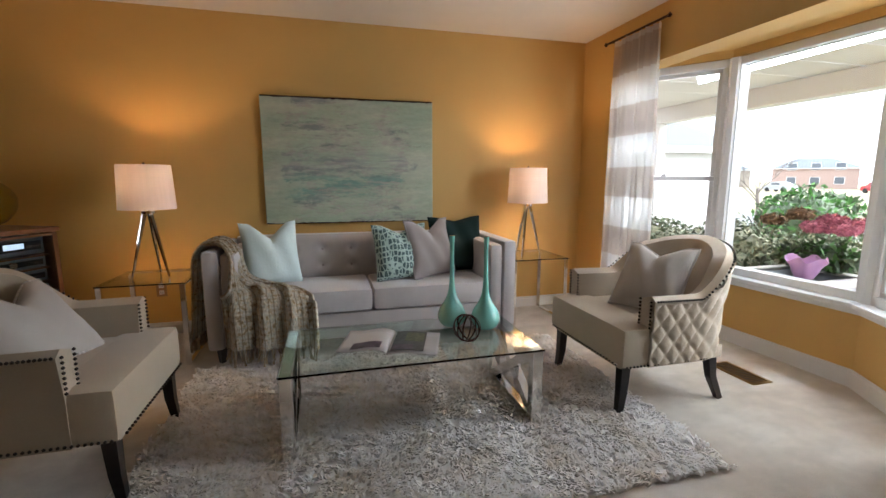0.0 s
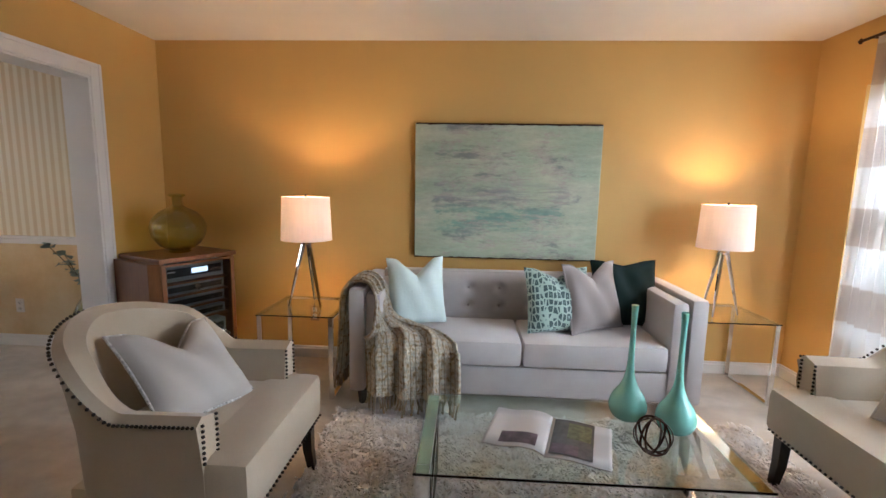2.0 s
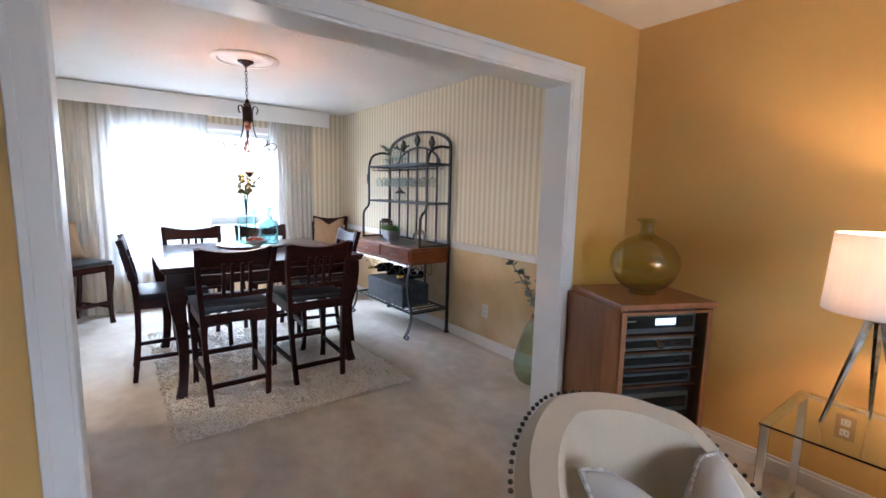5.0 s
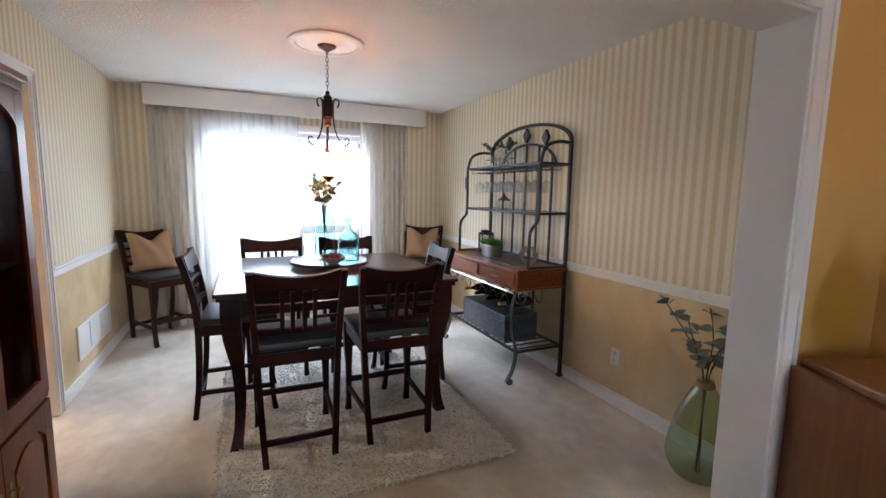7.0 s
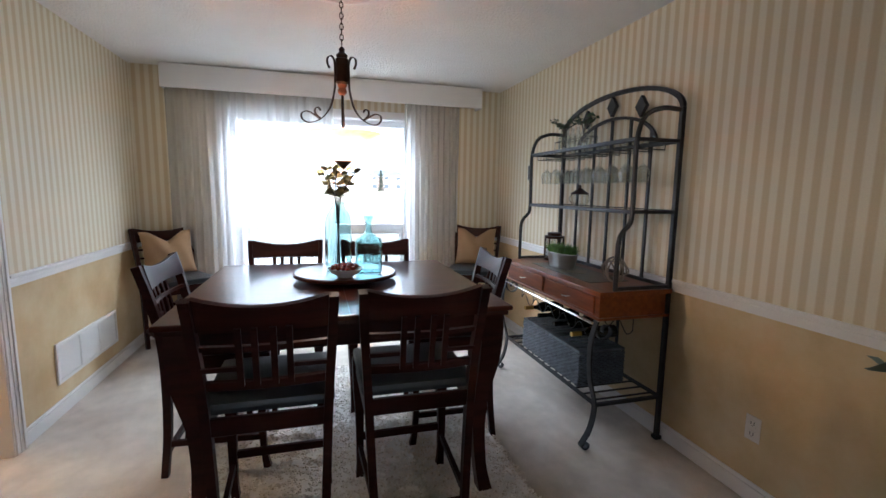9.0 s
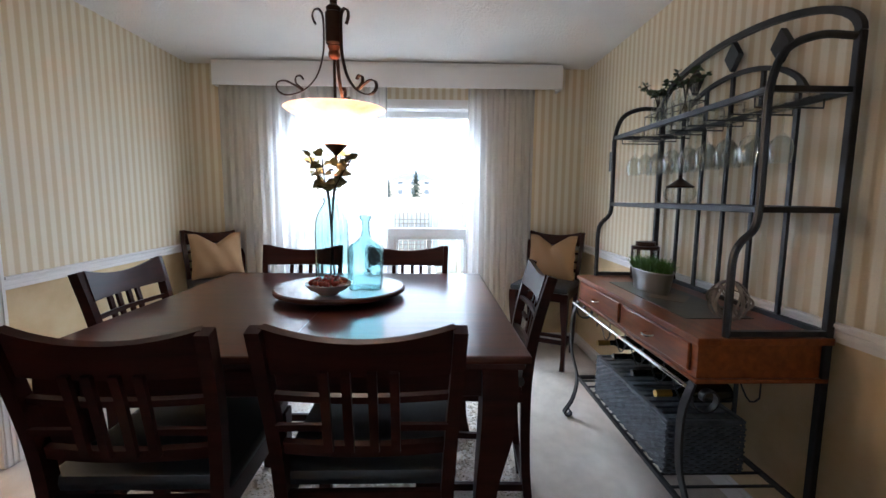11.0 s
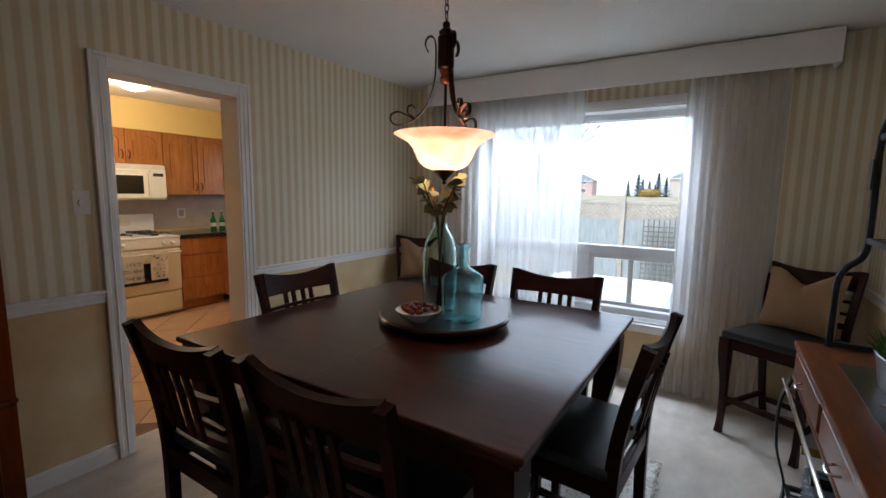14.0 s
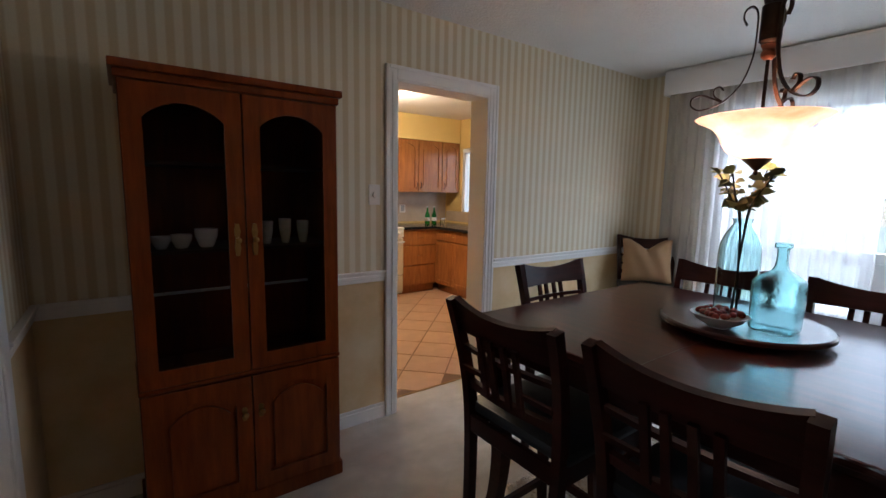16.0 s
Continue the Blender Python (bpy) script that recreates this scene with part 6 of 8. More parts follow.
def floor_vase():
    t = thing("floor_vase", "large pale green glass vase on the carpet by the wall", "vase", -3.56, 4.86, 0.002)
    pr = [(0.07, 0), (0.12, 0.02), (0.155, 0.09), (0.155, 0.17), (0.125, 0.30), (0.080, 0.42), (0.045, 0.48), (0.036, 0.50), (0.040, 0.52)]
    part("body", vessel([(p.x, p.z) for p in smooth_path([(r, 0, z) for r, z in pr], 3)], 0.004, 40), PALEG, t, smooth=True)
    part("rope_collar", lathe(bmesh.new(), [(0.040, 0.475), (0.046, 0.485), (0.042, 0.505), (0.038, 0.505)], 24), TAN, t)


floor_vase()
branch("eucalyptus_stems", "grey-green silk eucalyptus stems in the floor vase", -3.56, 4.86, 0.02, 6, LEAF, 0.085, 0.064, 33, 0.26, 0.36, 0.50)


def rack():
    t = thing("bakers_rack", "arched pewter iron baker's rack with a chestnut drawer counter", "baker's rack", -5.43, 5.03, 0)
    X = 0.575
    # counter with drawers: y from -0.45 (front) to 0
    body = part("counter", boxes(bmesh.new(), (-X - 0.02, X + 0.02, -0.455, 0.0, 0.845, 0.87), (-X - 0.015, X + 0.015, -0.45, -0.002, 0.715, 0.73), b=0.005), BUFF, t)
    part("case", boxes(bmesh.new(), (-X, X, -0.44, -0.005, 0.73, 0.845)), BUFF, t)
    for x0, x1, y0, y1, mm in ((-0.36, 0.36, -0.36, -0.10, SLATE),):
        part("slate_inlay", box(x0, x1, y0, y1, 0.870, 0.8725), mm, body)
    part("slate_diamond", prism(bmesh.new(), [(-0.12, -0.23), (0, -0.33), (0.12, -0.23), (0, -0.13)], 0.8725, 0.874, "XY"), SLATE2, body)
    for s in (-1, 1):
        d = part("drawer", box(s * 0.28 - 0.26, s * 0.28 + 0.26, -0.452, -0.44, 0.742, 0.838, b=0.004), BUFF, t)
        part("pull", tube(bmesh.new(), smooth_path([(s * 0.28 - 0.03, -0.452, 0.790), (s * 0.28 - 0.02, -0.475, 0.785), (s * 0.28 + 0.02, -0.475, 0.785), (s * 0.28 + 0.03, -0.452, 0.790)], 3), 0.004, 6), CHROME, d)
    part("towel_bar", tube(bmesh.new(), [(-X, -0.475, 0.705), (X, -0.475, 0.705)], 0.007, 8), CHROME, t)
    for s in (-1, 1):
        pts = smooth_path([(s * X, -0.45, 0.715), (s * X, -0.48, 0.60), (s * X, -0.475, 0.42), (s * X, -0.435, 0.25), (s * X, -0.455, 0.12), (s * X, -0.500, 0.04)], 5) + scroll((s * X, -0.48, 0.032), 0.026, 0.012, 180, 420, "YZ", 12)
        part("front_leg", bars(bmesh.new(), pts, 0.036, 0.009, (1, 0, 0)), IRON, t, smooth=True)
        part("scroll", bars(bmesh.new(), scroll((s * X, -0.40, 0.66), 0.055, 0.015, 170, 560, "YZ", 26), 0.026, 0.006, (1, 0, 0)), IRON, t, smooth=True)
        part("back_post", box(s * X - 0.013, s * X + 0.013, -0.026, 0.0, 0.0, 1.83, b=0.003), IRON, t)
        part("foot", box(s * X - 0.019, s * X + 0.019, -0.032, 0.006, 0.0, 0.02), IRON, t)
        side = smooth_path([(s * X, -0.03, 1.815), (s * X, -0.14, 1.815), (s * X, -0.24, 1.77), (s * X, -0.28, 1.66), (s * X, -0.282, 1.50), (s * X, -0.280, 1.30), (s * X, -0.29, 1.225), (s * X, -0.33, 1.18), (s * X, -0.35, 1.13), (s * X, -0.352, 1.02), (s * X, -0.352, 0.87)], 5)
        part("side_frame", tube(bmesh.new(), side, 0.0125, 8), IRON, t, smooth=True)
        for z in (1.655, 1.285, 0.882):
            part("side_bar", box(s * X - 0.009, s * X + 0.009, -0.28 if z > 1 else -0.35, -0.026, z - 0.009, z + 0.009), IRON, t)
        part("side_bar", box(s * X - 0.009, s * X + 0.009, -0.43, -0.02, 0.240, 0.258), IRON, t)
    arch = [(X * math.cos(a), -0.013, 1.83 + 0.175 * math.sin(a)) for a in [math.pi * i / 28 for i in range(29)]]
    part("arch", bars(bmesh.new(), arch, 0.022, 0.024, (0, 1, 0)), IRON, t, smooth=True)
    arch2 = [(0.40 * math.cos(a), -0.013, 1.66 + 0.19 * math.sin(a)) for a in [math.pi * i / 24 for i in range(25)]]
    part("inner_arch", bars(bmesh.new(), arch2, 0.016, 0.018, (0, 1, 0)), IRON, t, smooth=True)
    for x, z in ((-0.27, 1.885), (0, 1.925), (0.27, 1.885)):
        part("diamond", prism(bmesh.new(), [(x - 0.045, z), (x, z - 0.062), (x + 0.045, z), (x, z + 0.062)], -0.030, -0.006, "XZ"), IRON, t)
    for x in (-0.36, -0.18, 0, 0.18, 0.36):
        zt = 1.66 + 0.19 * math.sqrt(max(0, 1 - (x / 0.40) ** 2))
        part("back_bar", box(x - 0.009, x + 0.009, -0.018, -0.006, 0.87, zt), IRON, t)
    part("back_rail", box(-X, X, -0.022, -0.004, 0.872, 0.89), IRON, t)
    part("side_plate", box(-X - 0.02, -X + 0.02, -0.300, -0.293, 1.47, 1.58, b=0.002), IRON, t)
    for z in (1.655, 1.285):
        sh = part("shelf", boxes(bmesh.new(), (-X, X, -0.288, -0.272, z - 0.011, z + 0.011), (-X, X, -0.024, -0.008, z - 0.011, z + 0.011), b=0.002), IRON, t)
        part("shelf_glass", box(-X + 0.015, X - 0.015, -0.272, -0.024, z + 0.002, z + 0.008), CLEAR, sh)
    for k in range(9):
        x = -0.50 + 0.125 * k
        part("glass_hanger", tube(bmesh.new(), [(x, -0.27, 1.645), (x, -0.27, 1.615), (x, -0.04, 1.615), (x, -0.04, 1.645)], 0.003, 5), IRON, t)
    bs = part("bottom_shelf", boxes(bmesh.new(), (-X, X, -0.435, -0.42, 0.24, 0.258), (-X, X, -0.022, -0.008, 0.24, 0.258)), IRON, t)
    for k in range(14):
        x = -0.52 + 0.08 * k
        part("shelf_bar", box(x - 0.004, x + 0.004, -0.42, -0.022, 0.245, 0.253), IRON, bs)
    for x in (-0.18, 0.18):
        part("lower_bar", box(x - 0.008, x + 0.008, -0.018, -0.006, 0.25, 0.715), IRON, t)
    wr = bmesh.new()
    for y in (-0.38, -0.12):
        pts = [(x / 40 * 0.9 - 0.45, y, 0.60 + 0.035 * math.sin(x / 40 * 2 * math.pi * 5)) for x in range(41)]
        tube(wr, pts, 0.0035, 5)
        for k in range(6):
            tube(wr, [(-0.45 + 0.18 * k, y, 0.60), (-0.45 + 0.18 * k, y, 0.716)], 0.003, 5)
    part("wine_rack", wr, IRON, t)
    return t


rack()


def wine_glass(x, y, z, k):
    t = thing("wine_glass", "clear stemmed wine glass hanging upside down from the rack", "wine glass", x, y, z, 0, "wine glasses hanging from the rack")
    pr = [(0.034, 0.0), (0.034, -0.002), (0.004, -0.008), (0.0035, -0.075), (0.012, -0.085), (0.032, -0.105), (0.038, -0.135), (0.032, -0.180), (0.0305, -0.180), (0.0365, -0.135), (0.030, -0.107), (0.010, -0.089), (0.0003, -0.087)]
    part("glass", lathe(bmesh.new(), pr, 18), CLEAR, t, smooth=True)
    return t


g0 = wine_glass(-5.43 - 0.4375, 5.03 - 0.225, 1.622, 0)
for k in range(8):
    for j, dy in enumerate((0.225, 0.12)):
        if k or j:
            copy_thing(g0, pose(-5.43 - 0.4375 + 0.125 * k, 5.03 - dy, 1.622))


def small_bottle(x, y, z):
    t = thing("bud_vase", "small clear glass bottle in a wire caddy", "bottle", x, y, z, 0, "bud vases on the top shelf")
    part("glass", vessel([(0.022, 0), (0.024, 0.01), (0.024, 0.085), (0.012, 0.105), (0.011, 0.135), (0.014, 0.14)], 0.002, 16), CLEAR, t, smooth=True)
    return t


b0 = small_bottle(-5.72, 4.83, 1.667)
for k in range(1, 6):
    copy_thing(b0, pose(-5.72 + 0.065 * k, 4.83, 1.667))
t = thing("wire_caddy", "black wire caddy round the bud vases", "caddy", -5.5575, 4.83, 1.667)
bm = bmesh.new()
for z in (0.003, 0.06):
    tube(bm, [(-0.20, -0.035, z), (0.20, -0.035, z), (0.20, 0.035, z), (-0.20, 0.035, z)], 0.0025, 5, True)
for k in range(7):
    for s in (-1, 1):
        tube(bm, [(-0.195 + 0.065 * k, s * 0.035, 0.003), (-0.195 + 0.065 * k, s * 0.035, 0.06)], 0.002, 5)
part("wires", bm, IRON, t)
branch("ivy_sprigs", "dark green leafy sprigs in the bud vases", -5.70, 4.83, 1.70, 5, plain("ivy_leaf", (0.05, 0.09, 0.035), 0.5, var=0.2), 0.034, 0.026, 41, 0.10, 0.07, 0.10)
branch("ivy_sprigs", "dark green leafy sprigs in the bud vases", -5.46, 4.83, 1.70, 4, bpy.data.materials["ivy_leaf"], 0.034, 0.026, 47, 0.09, 0.07, 0.10)


def fluted_jar():
    t = thing("glass_jar", "round fluted clear glass jar with a dark metal lid", "jar", -5.56, 4.89, 1.294)
    bm = bmesh.new()
    prof = [(0.030, 0), (0.038, 0.006), (0.060, 0.025), (0.070, 0.048), (0.058, 0.072), (0.045, 0.080)]
    lathe(bm, prof, 64)
    for v in bm.verts:
        a = math.atan2(v.co.y, v.co.x)
        k = 1 + 0.045 * math.cos(16 * a)
        v.co.x *= k
        v.co.y *= k
    part("glass", bm, CLEAR, t, smooth=True)
    part("lid", lathe(bmesh.new(), [(0.060, 0.076), (0.062, 0.082), (0.045, 0.092), (0.024, 0.108), (0.010, 0.118), (0.006, 0.125), (0.011, 0.132), (0.003, 0.142)], 28), BRONZE, t, smooth=True)


fluted_jar()


def grass_pot():
    t = thing("grass_planter", "oval galvanised tin planter of fresh green grass", "planter", -5.58, 4.79, 0.875)
    t.scale = (1.18, 1.08, 1.18)
    bm = lathe(bmesh.new(), [(0.0003, 0), (0.060, 0), (0.073, 0.075), (0.077, 0.077), (0.075, 0.080), (0.071, 0.078), (0.060, 0.060), (0.0003, 0.060)], 32)
    bmesh.ops.scale(bm, vec=(1.85, 0.9, 1.1), verts=bm.verts)
    part("tin", bm, TIN, t, smooth=True)
    rs = random.Random(9)
    V, F = [], []
    for k in range(760):
        a, r = rs.uniform(0, 6.28), math.sqrt(rs.random())
        x, y = 0.118 * r * math.cos(a), 0.056 * r * math.sin(a)
        h, lx, ly = rs.uniform(0.05, 0.085), rs.uniform(-0.03, 0.03) + x * 0.3, rs.uniform(-0.03, 0.03) + y * 0.3
        b = rs.uniform(0, 3.14)
        w = 0.0022
        i = len(V)
        V += [(x - w * math.cos(b), y - w * math.sin(b), 0.058), (x + w * math.cos(b), y + w * math.sin(b), 0.058), (x + lx * 0.4 + w * 0.7 * math.cos(b), y + ly * 0.4 + w * 0.7 * math.sin(b), 0.058 + h * 0.65), (x + lx * 0.4 - w * 0.7 * math.cos(b), y + ly * 0.4 - w * 0.7 * math.sin(b), 0.058 + h * 0.65), (x + lx, y + ly, 0.058 + h)]
        F += [(i, i + 1, i + 2, i + 3), (i + 3, i + 2, i + 4)]
    from_arrays("grass", V, F, GRASSM, t, kind="stuff")


grass_pot()
orb(-5.03, 4.80, 0.875, 0.072, TWIG, 8, 0.005, "woven grey twig orb on the slate counter", "twig_orb", 12, 0.03)


def lantern():
    t = thing("lantern", "dark metal lantern with glass sides and a brown lid", "lantern", -5.90, 4.91, 0.8735)
    t.scale = (1.3, 1.3, 1.42)
    part("base", lathe(bmesh.new(), [(0.055, 0), (0.055, 0.012)], 24), BRONZE, t)
    part("glass", vessel([(0.047, 0.012), (0.050, 0.03), (0.050, 0.115)], 0.002, 24), CLEAR, t, smooth=True)
    part("lid", lathe(bmesh.new(), [(0.057, 0.116), (0.057, 0.128), (0.040, 0.130), (0.040, 0.145), (0.001, 0.145)], 24), BRONZE, t)
    for k in range(6):
        a = radians(60 * k)
        part("strut", box(0.052 * math.cos(a) - 0.003, 0.052 * math.cos(a) + 0.003, 0.052 * math.sin(a) - 0.003, 0.052 * math.sin(a) + 0.003, 0.012, 0.116), BRONZE, t)


lantern()


def basket():
    t = thing("wicker_basket", "charcoal woven wicker hamper basket on the rack's bottom shelf", "basket", -5.41, 4.77, 0.259)
    hx, hy, hz = 0.36, 0.155, 0.20
    part("lining", boxes(bmesh.new(), (-hx + 0.012, hx - 0.012, -hy + 0.012, hy - 0.012, 0.0, hz - 0.01)), BLACKP, t)
    bm = bmesh.new()
    row = 0
    z = 0.008
    while z < hz:
        for side in range(4):
            L = hx if side % 2 == 0 else hy
            n = int(L * 2 / 0.022)
            pts = []
            for k in range(n + 1):
                u = -L + 2 * L * k / n
                o = (0.006 if (k + row) % 2 else -0.002) + (hy if side % 2 == 0 else hx) - 0.006
                s = 1 if side < 2 else -1
                pts.append((u, -s * o, z) if side % 2 == 0 else (s * o, u, z))
            tube(bm, pts, 0.0052, 4)
        z += 0.0115
        row += 1
    part("weave", bm, WICKER, t, kind="stuff")
    rim = bmesh.new()
    boxes(rim, (-hx, hx, -hy, -hy + 0.02, hz, hz + 0.016), (-hx, hx, hy - 0.02, hy, hz, hz + 0.016), (-hx, -hx + 0.02, -hy + 0.02, hy - 0.02, hz, hz + 0.016), (hx - 0.02, hx, -hy + 0.02, hy - 0.02, hz, hz + 0.016), b=0.005)
    part("rim", rim, WICKER, t)
    for k in range(13):
        part("lid_slat", boxes(bmesh.new(), (-hx + 0.025 + 0.052 * k, -hx + 0.062 + 0.052 * k, -hy + 0.021, hy - 0.021, hz + 0.0, hz + 0.010), b=0.003), WICKER, t)


basket()
for k, (x, mm) in enumerate(((-5.70, FOIL), (-5.50, WINEB), (-5.30, WINEB), (-5.10, CHERRY))):
    t = thing("wine_bottle", "dark wine bottle lying in the iron wine rack", "wine bottle", x, 4.62, 0.565, 0, "wine bottles in the rack")
    t.rotation_euler = (radians(-90), 0, 0)
    part("glass", lathe(bmesh.new(), [(0.013, -0.03), (0.013, 0.055), (0.036, 0.10), (0.037, 0.255), (0.03, 0.26)], 20), WINEB, t, smooth=True)
    part("foil", lathe(bmesh.new(), [(0.0145, -0.032), (0.0145, 0.03)], 16), mm if k != 3 else FOIL, t)


def display_cabinet():
    t = thing("display_cabinet", "tall reddish oak display cabinet with arched glass doors above panelled doors", "display cabinet", -3.905, 1.674, 0)
    hx, D, Z = 0.392, 0.365, 1.815
    part("carcass", boxes(bmesh.new(), (-hx, -hx + 0.02, 0, D, 0.06, Z - 0.05), (hx - 0.02, hx, 0, D, 0.06, Z - 0.05), (-hx + 0.02, hx - 0.02, 0, 0.015, 0.06, Z - 0.05), (-hx + 0.02, hx - 0.02, 0.015, D - 0.01, 0.60, 0.62), (-hx + 0.02, hx - 0.02, 0.015, D - 0.01, Z - 0.07, Z - 0.05), b=0.001), CAB, t)
    part("plinth", box(-hx - 0.012, hx + 0.012, 0, D + 0.014, 0, 0.07, b=0.006), CAB, t)
    part("cornice", boxes(bmesh.new(), (-hx - 0.010, hx + 0.010, 0, D + 0.020, Z - 0.06, Z - 0.03), (-hx - 0.022, hx + 0.022, 0, D + 0.034, Z - 0.03, Z), b=0.006), CAB, t)
    part("waist", box(-hx - 0.004, hx + 0.004, 0.0, D + 0.012, 0.605, 0.622, b=0.003), CAB, t)

    def arch_poly(x0, x1, z0, z1, rise, n=14, inv=False):
        top = []
        for k in range(n + 1):
            u = k / n
            x = x1 + (x0 - x1) * u
            s = math.sin(math.pi * u)
            top.append((x, z1 - rise + rise * s ** 0.8))
        return [(x0, z0), (x1, z0)] + top
    for s in (-1, 1):
        x0, x1 = sorted((s * 0.003, s * (hx - 0.004)))
        for z0, z1, glassy in ((0.628, Z - 0.065, True), (0.075, 0.60, False)):
            d = part("door", prism(bmesh.new(), [(x0, z0), (x1, z0), (x1, z1), (x1 - 0.062, z1), (x1 - 0.062, z0 + 0.065), (x0 + 0.062, z0 + 0.065), (x0 + 0.062, z1), (x0, z1)], D, D + 0.018, "XZ"), CAB, t)
            # arched head of the door
            n = 16
            a0, a1, zt = x0 + 0.062, x1 - 0.062, z1
            bm = bmesh.new()
            pts = []
            for k in range(n + 1):
                u = k / n
                pts.append((a0 + (a1 - a0) * u, z1 - 0.062 - 0.06 * (1 - math.sin(math.pi * u) ** 0.75)))
            prism(bm, [(a1, z1), (a0, z1)] + pts, D, D + 0.0175, "XZ")
            part("door_head", bm, CAB, d)
            if glassy:
                part("glass", box(a0 - 0.004, a1 + 0.004, D + 0.005, D + 0.008, z0 + 0.06, z1 - 0.05), CABGLASS, d)
            else:
                part("panel", prism(bmesh.new(), arch_poly(a0 - 0.003, a1 + 0.003, z0 + 0.062, z1 - 0.06, 0.06), D + 0.001, D + 0.006, "XZ"), CAB, d)
                part("raised_panel", prism(bmesh.new(), arch_poly(a0 + 0.022, a1 - 0.022, z0 + 0.088, z1 - 0.088, 0.055), D + 0.006, D + 0.014, "XZ"), CAB, d)
            hxp, hz = s * 0.033, (1.18 if glassy else 0.44)
            h = bmesh.new()
            lathe(h, [(0.004, 0), (0.004, 0.012), (0.012, 0.018), (0.012, 0.026), (0.004, 0.03)], 14)
            bmesh.ops.transform(h, matrix=pose(hxp, D + 0.018, hz, -90), verts=h.verts)
            part("knob", h, BRASS, d, smooth=True)
            h = bmesh.new()
            L = 0.065 if glassy else 0.03
            prism(h, [(hxp - 0.007, hz - L), (hxp + 0.007, hz - L), (hxp + 0.012, hz - L * 0.5), (hxp + 0.007, hz), (hxp + 0.012, hz + L * 0.5), (hxp + 0.007, hz + L), (hxp - 0.007, hz + L), (hxp - 0.012, hz + L * 0.5), (hxp - 0.007, hz), (hxp - 0.012, hz - L * 0.5)], D + 0.018, D + 0.0205, "XZ")
            part("escutcheon", h, BRASS, d)
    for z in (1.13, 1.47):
        part("shelf", box(-hx + 0.022, hx - 0.022, 0.018, D - 0.03, z, z + 0.012), SHADE_SHELF, t)


# shelf wood coloured darker, with the cabinet's inner shade put into it
SHADE_SHELF = plain("shelf_wood_with_painted_shade", (0.10, 0.035, 0.012), 0.4)
CABGLASS = clear_pane("cabinet_glass", (0.62, 0.62, 0.62))
display_cabinet()


def crockery(x, y, z, r, h, label, grp):
    t = thing("teacup", label, "crockery", x, y, z, 0, grp)
    part("cup", vessel([(r * 0.5, 0), (r * 0.62, 0.006), (r * 0.95, h * 0.6), (r, h)], 0.003, 20), PORC, t, smooth=True)
    return t


for k, (x, r, h) in enumerate(((-3.62, 0.035, 0.05), (-3.69, 0.040, 0.055), (-3.78, 0.045, 0.075), (-4.02, 0.028, 0.10), (-4.10, 0.028, 0.11), (-4.18, 0.028, 0.10))):
    crockery(x, 1.92, 1.143, r, h, "white porcelain cup on the cabinet shelf", "crockery in the cabinet")
t = thing("glass_figurine", "clear glass figurine in the cabinet", "ornament", -3.66, 1.86, 0.622)
part("glass", lathe(bmesh.new(), [(0.03, 0), (0.012, 0.03), (0.02, 0.08), (0.008, 0.13), (0.016, 0.18), (0.002, 0.22)], 16), CLEAR, t, smooth=True)

# ---- kitchen ----
KXW, KYS = -7.60, -1.60
structure("floor_kitchen", box(-7.75, -3.6, -1.8, 1.51, -0.12, -0.006), GROUT, "grouted tile floor", "floor")
structure("wall_kitchen_south", box(-7.75, -3.6, -1.8, KYS, 0, H), KYELLOW, "yellow painted kitchen wall")
structure("wall_kitchen_east", box(-3.6, -3.5, -1.8, 1.51, 0, H), KYELLOW, "yellow painted kitchen wall")
structure("wall_kitchen_west", boxes(bmesh.new(), (-7.75, KXW, KYS, -1.24, 0, H), (-7.75, KXW, -0.14, 1.51, 0, H), (-7.75, KXW, -1.24, -0.14, 0, 1.02), (-7.75, KXW, -1.24, -0.14, 2.0, H)), KYELLOW, "yellow painted wall round the kitchen window")
structure("ceiling_kitchen", box(-7.75, -3.5, -1.8, 1.51, H, H + 0.1), CEIL, "white kitchen ceiling", "ceiling")
structure("soffit", boxes(bmesh.new(), (-7.58, -4.4, KYS + 0.002, KYS + 0.34, 2.075, H - 0.002)), KYELLOW, "yellow painted soffit over the cabinets", "soffit")
window_unit(5, pose(KXW, -1.24, 0, 0, 0, 90), 1.10, 1.02, 2.0, [("bar", 0.53, 0.57, 1.08, 1.94), ("pane", 0.06, 0.53, 1.08, 1.94), ("pane", 0.57, 1.04, 1.08, 1.94)], "white kitchen window over the sink")
structure("backsplash", boxes(bmesh.new(), (-7.58, -4.4, KYS + 0.001, KYS + 0.008, 0.93, 1.36), (KXW + 0.001, KXW + 0.008, KYS + 0.01, 1.4, 0.93, 1.08)), BACKSPL, "beige tiled backsplash", "backsplash")
structure("threshold", box(KX0 + 0.016, KX1 - 0.016, 1.50, 1.515, -0.005, 0.003), BRASS, "thin metal strip where carpet meets tile", "threshold")


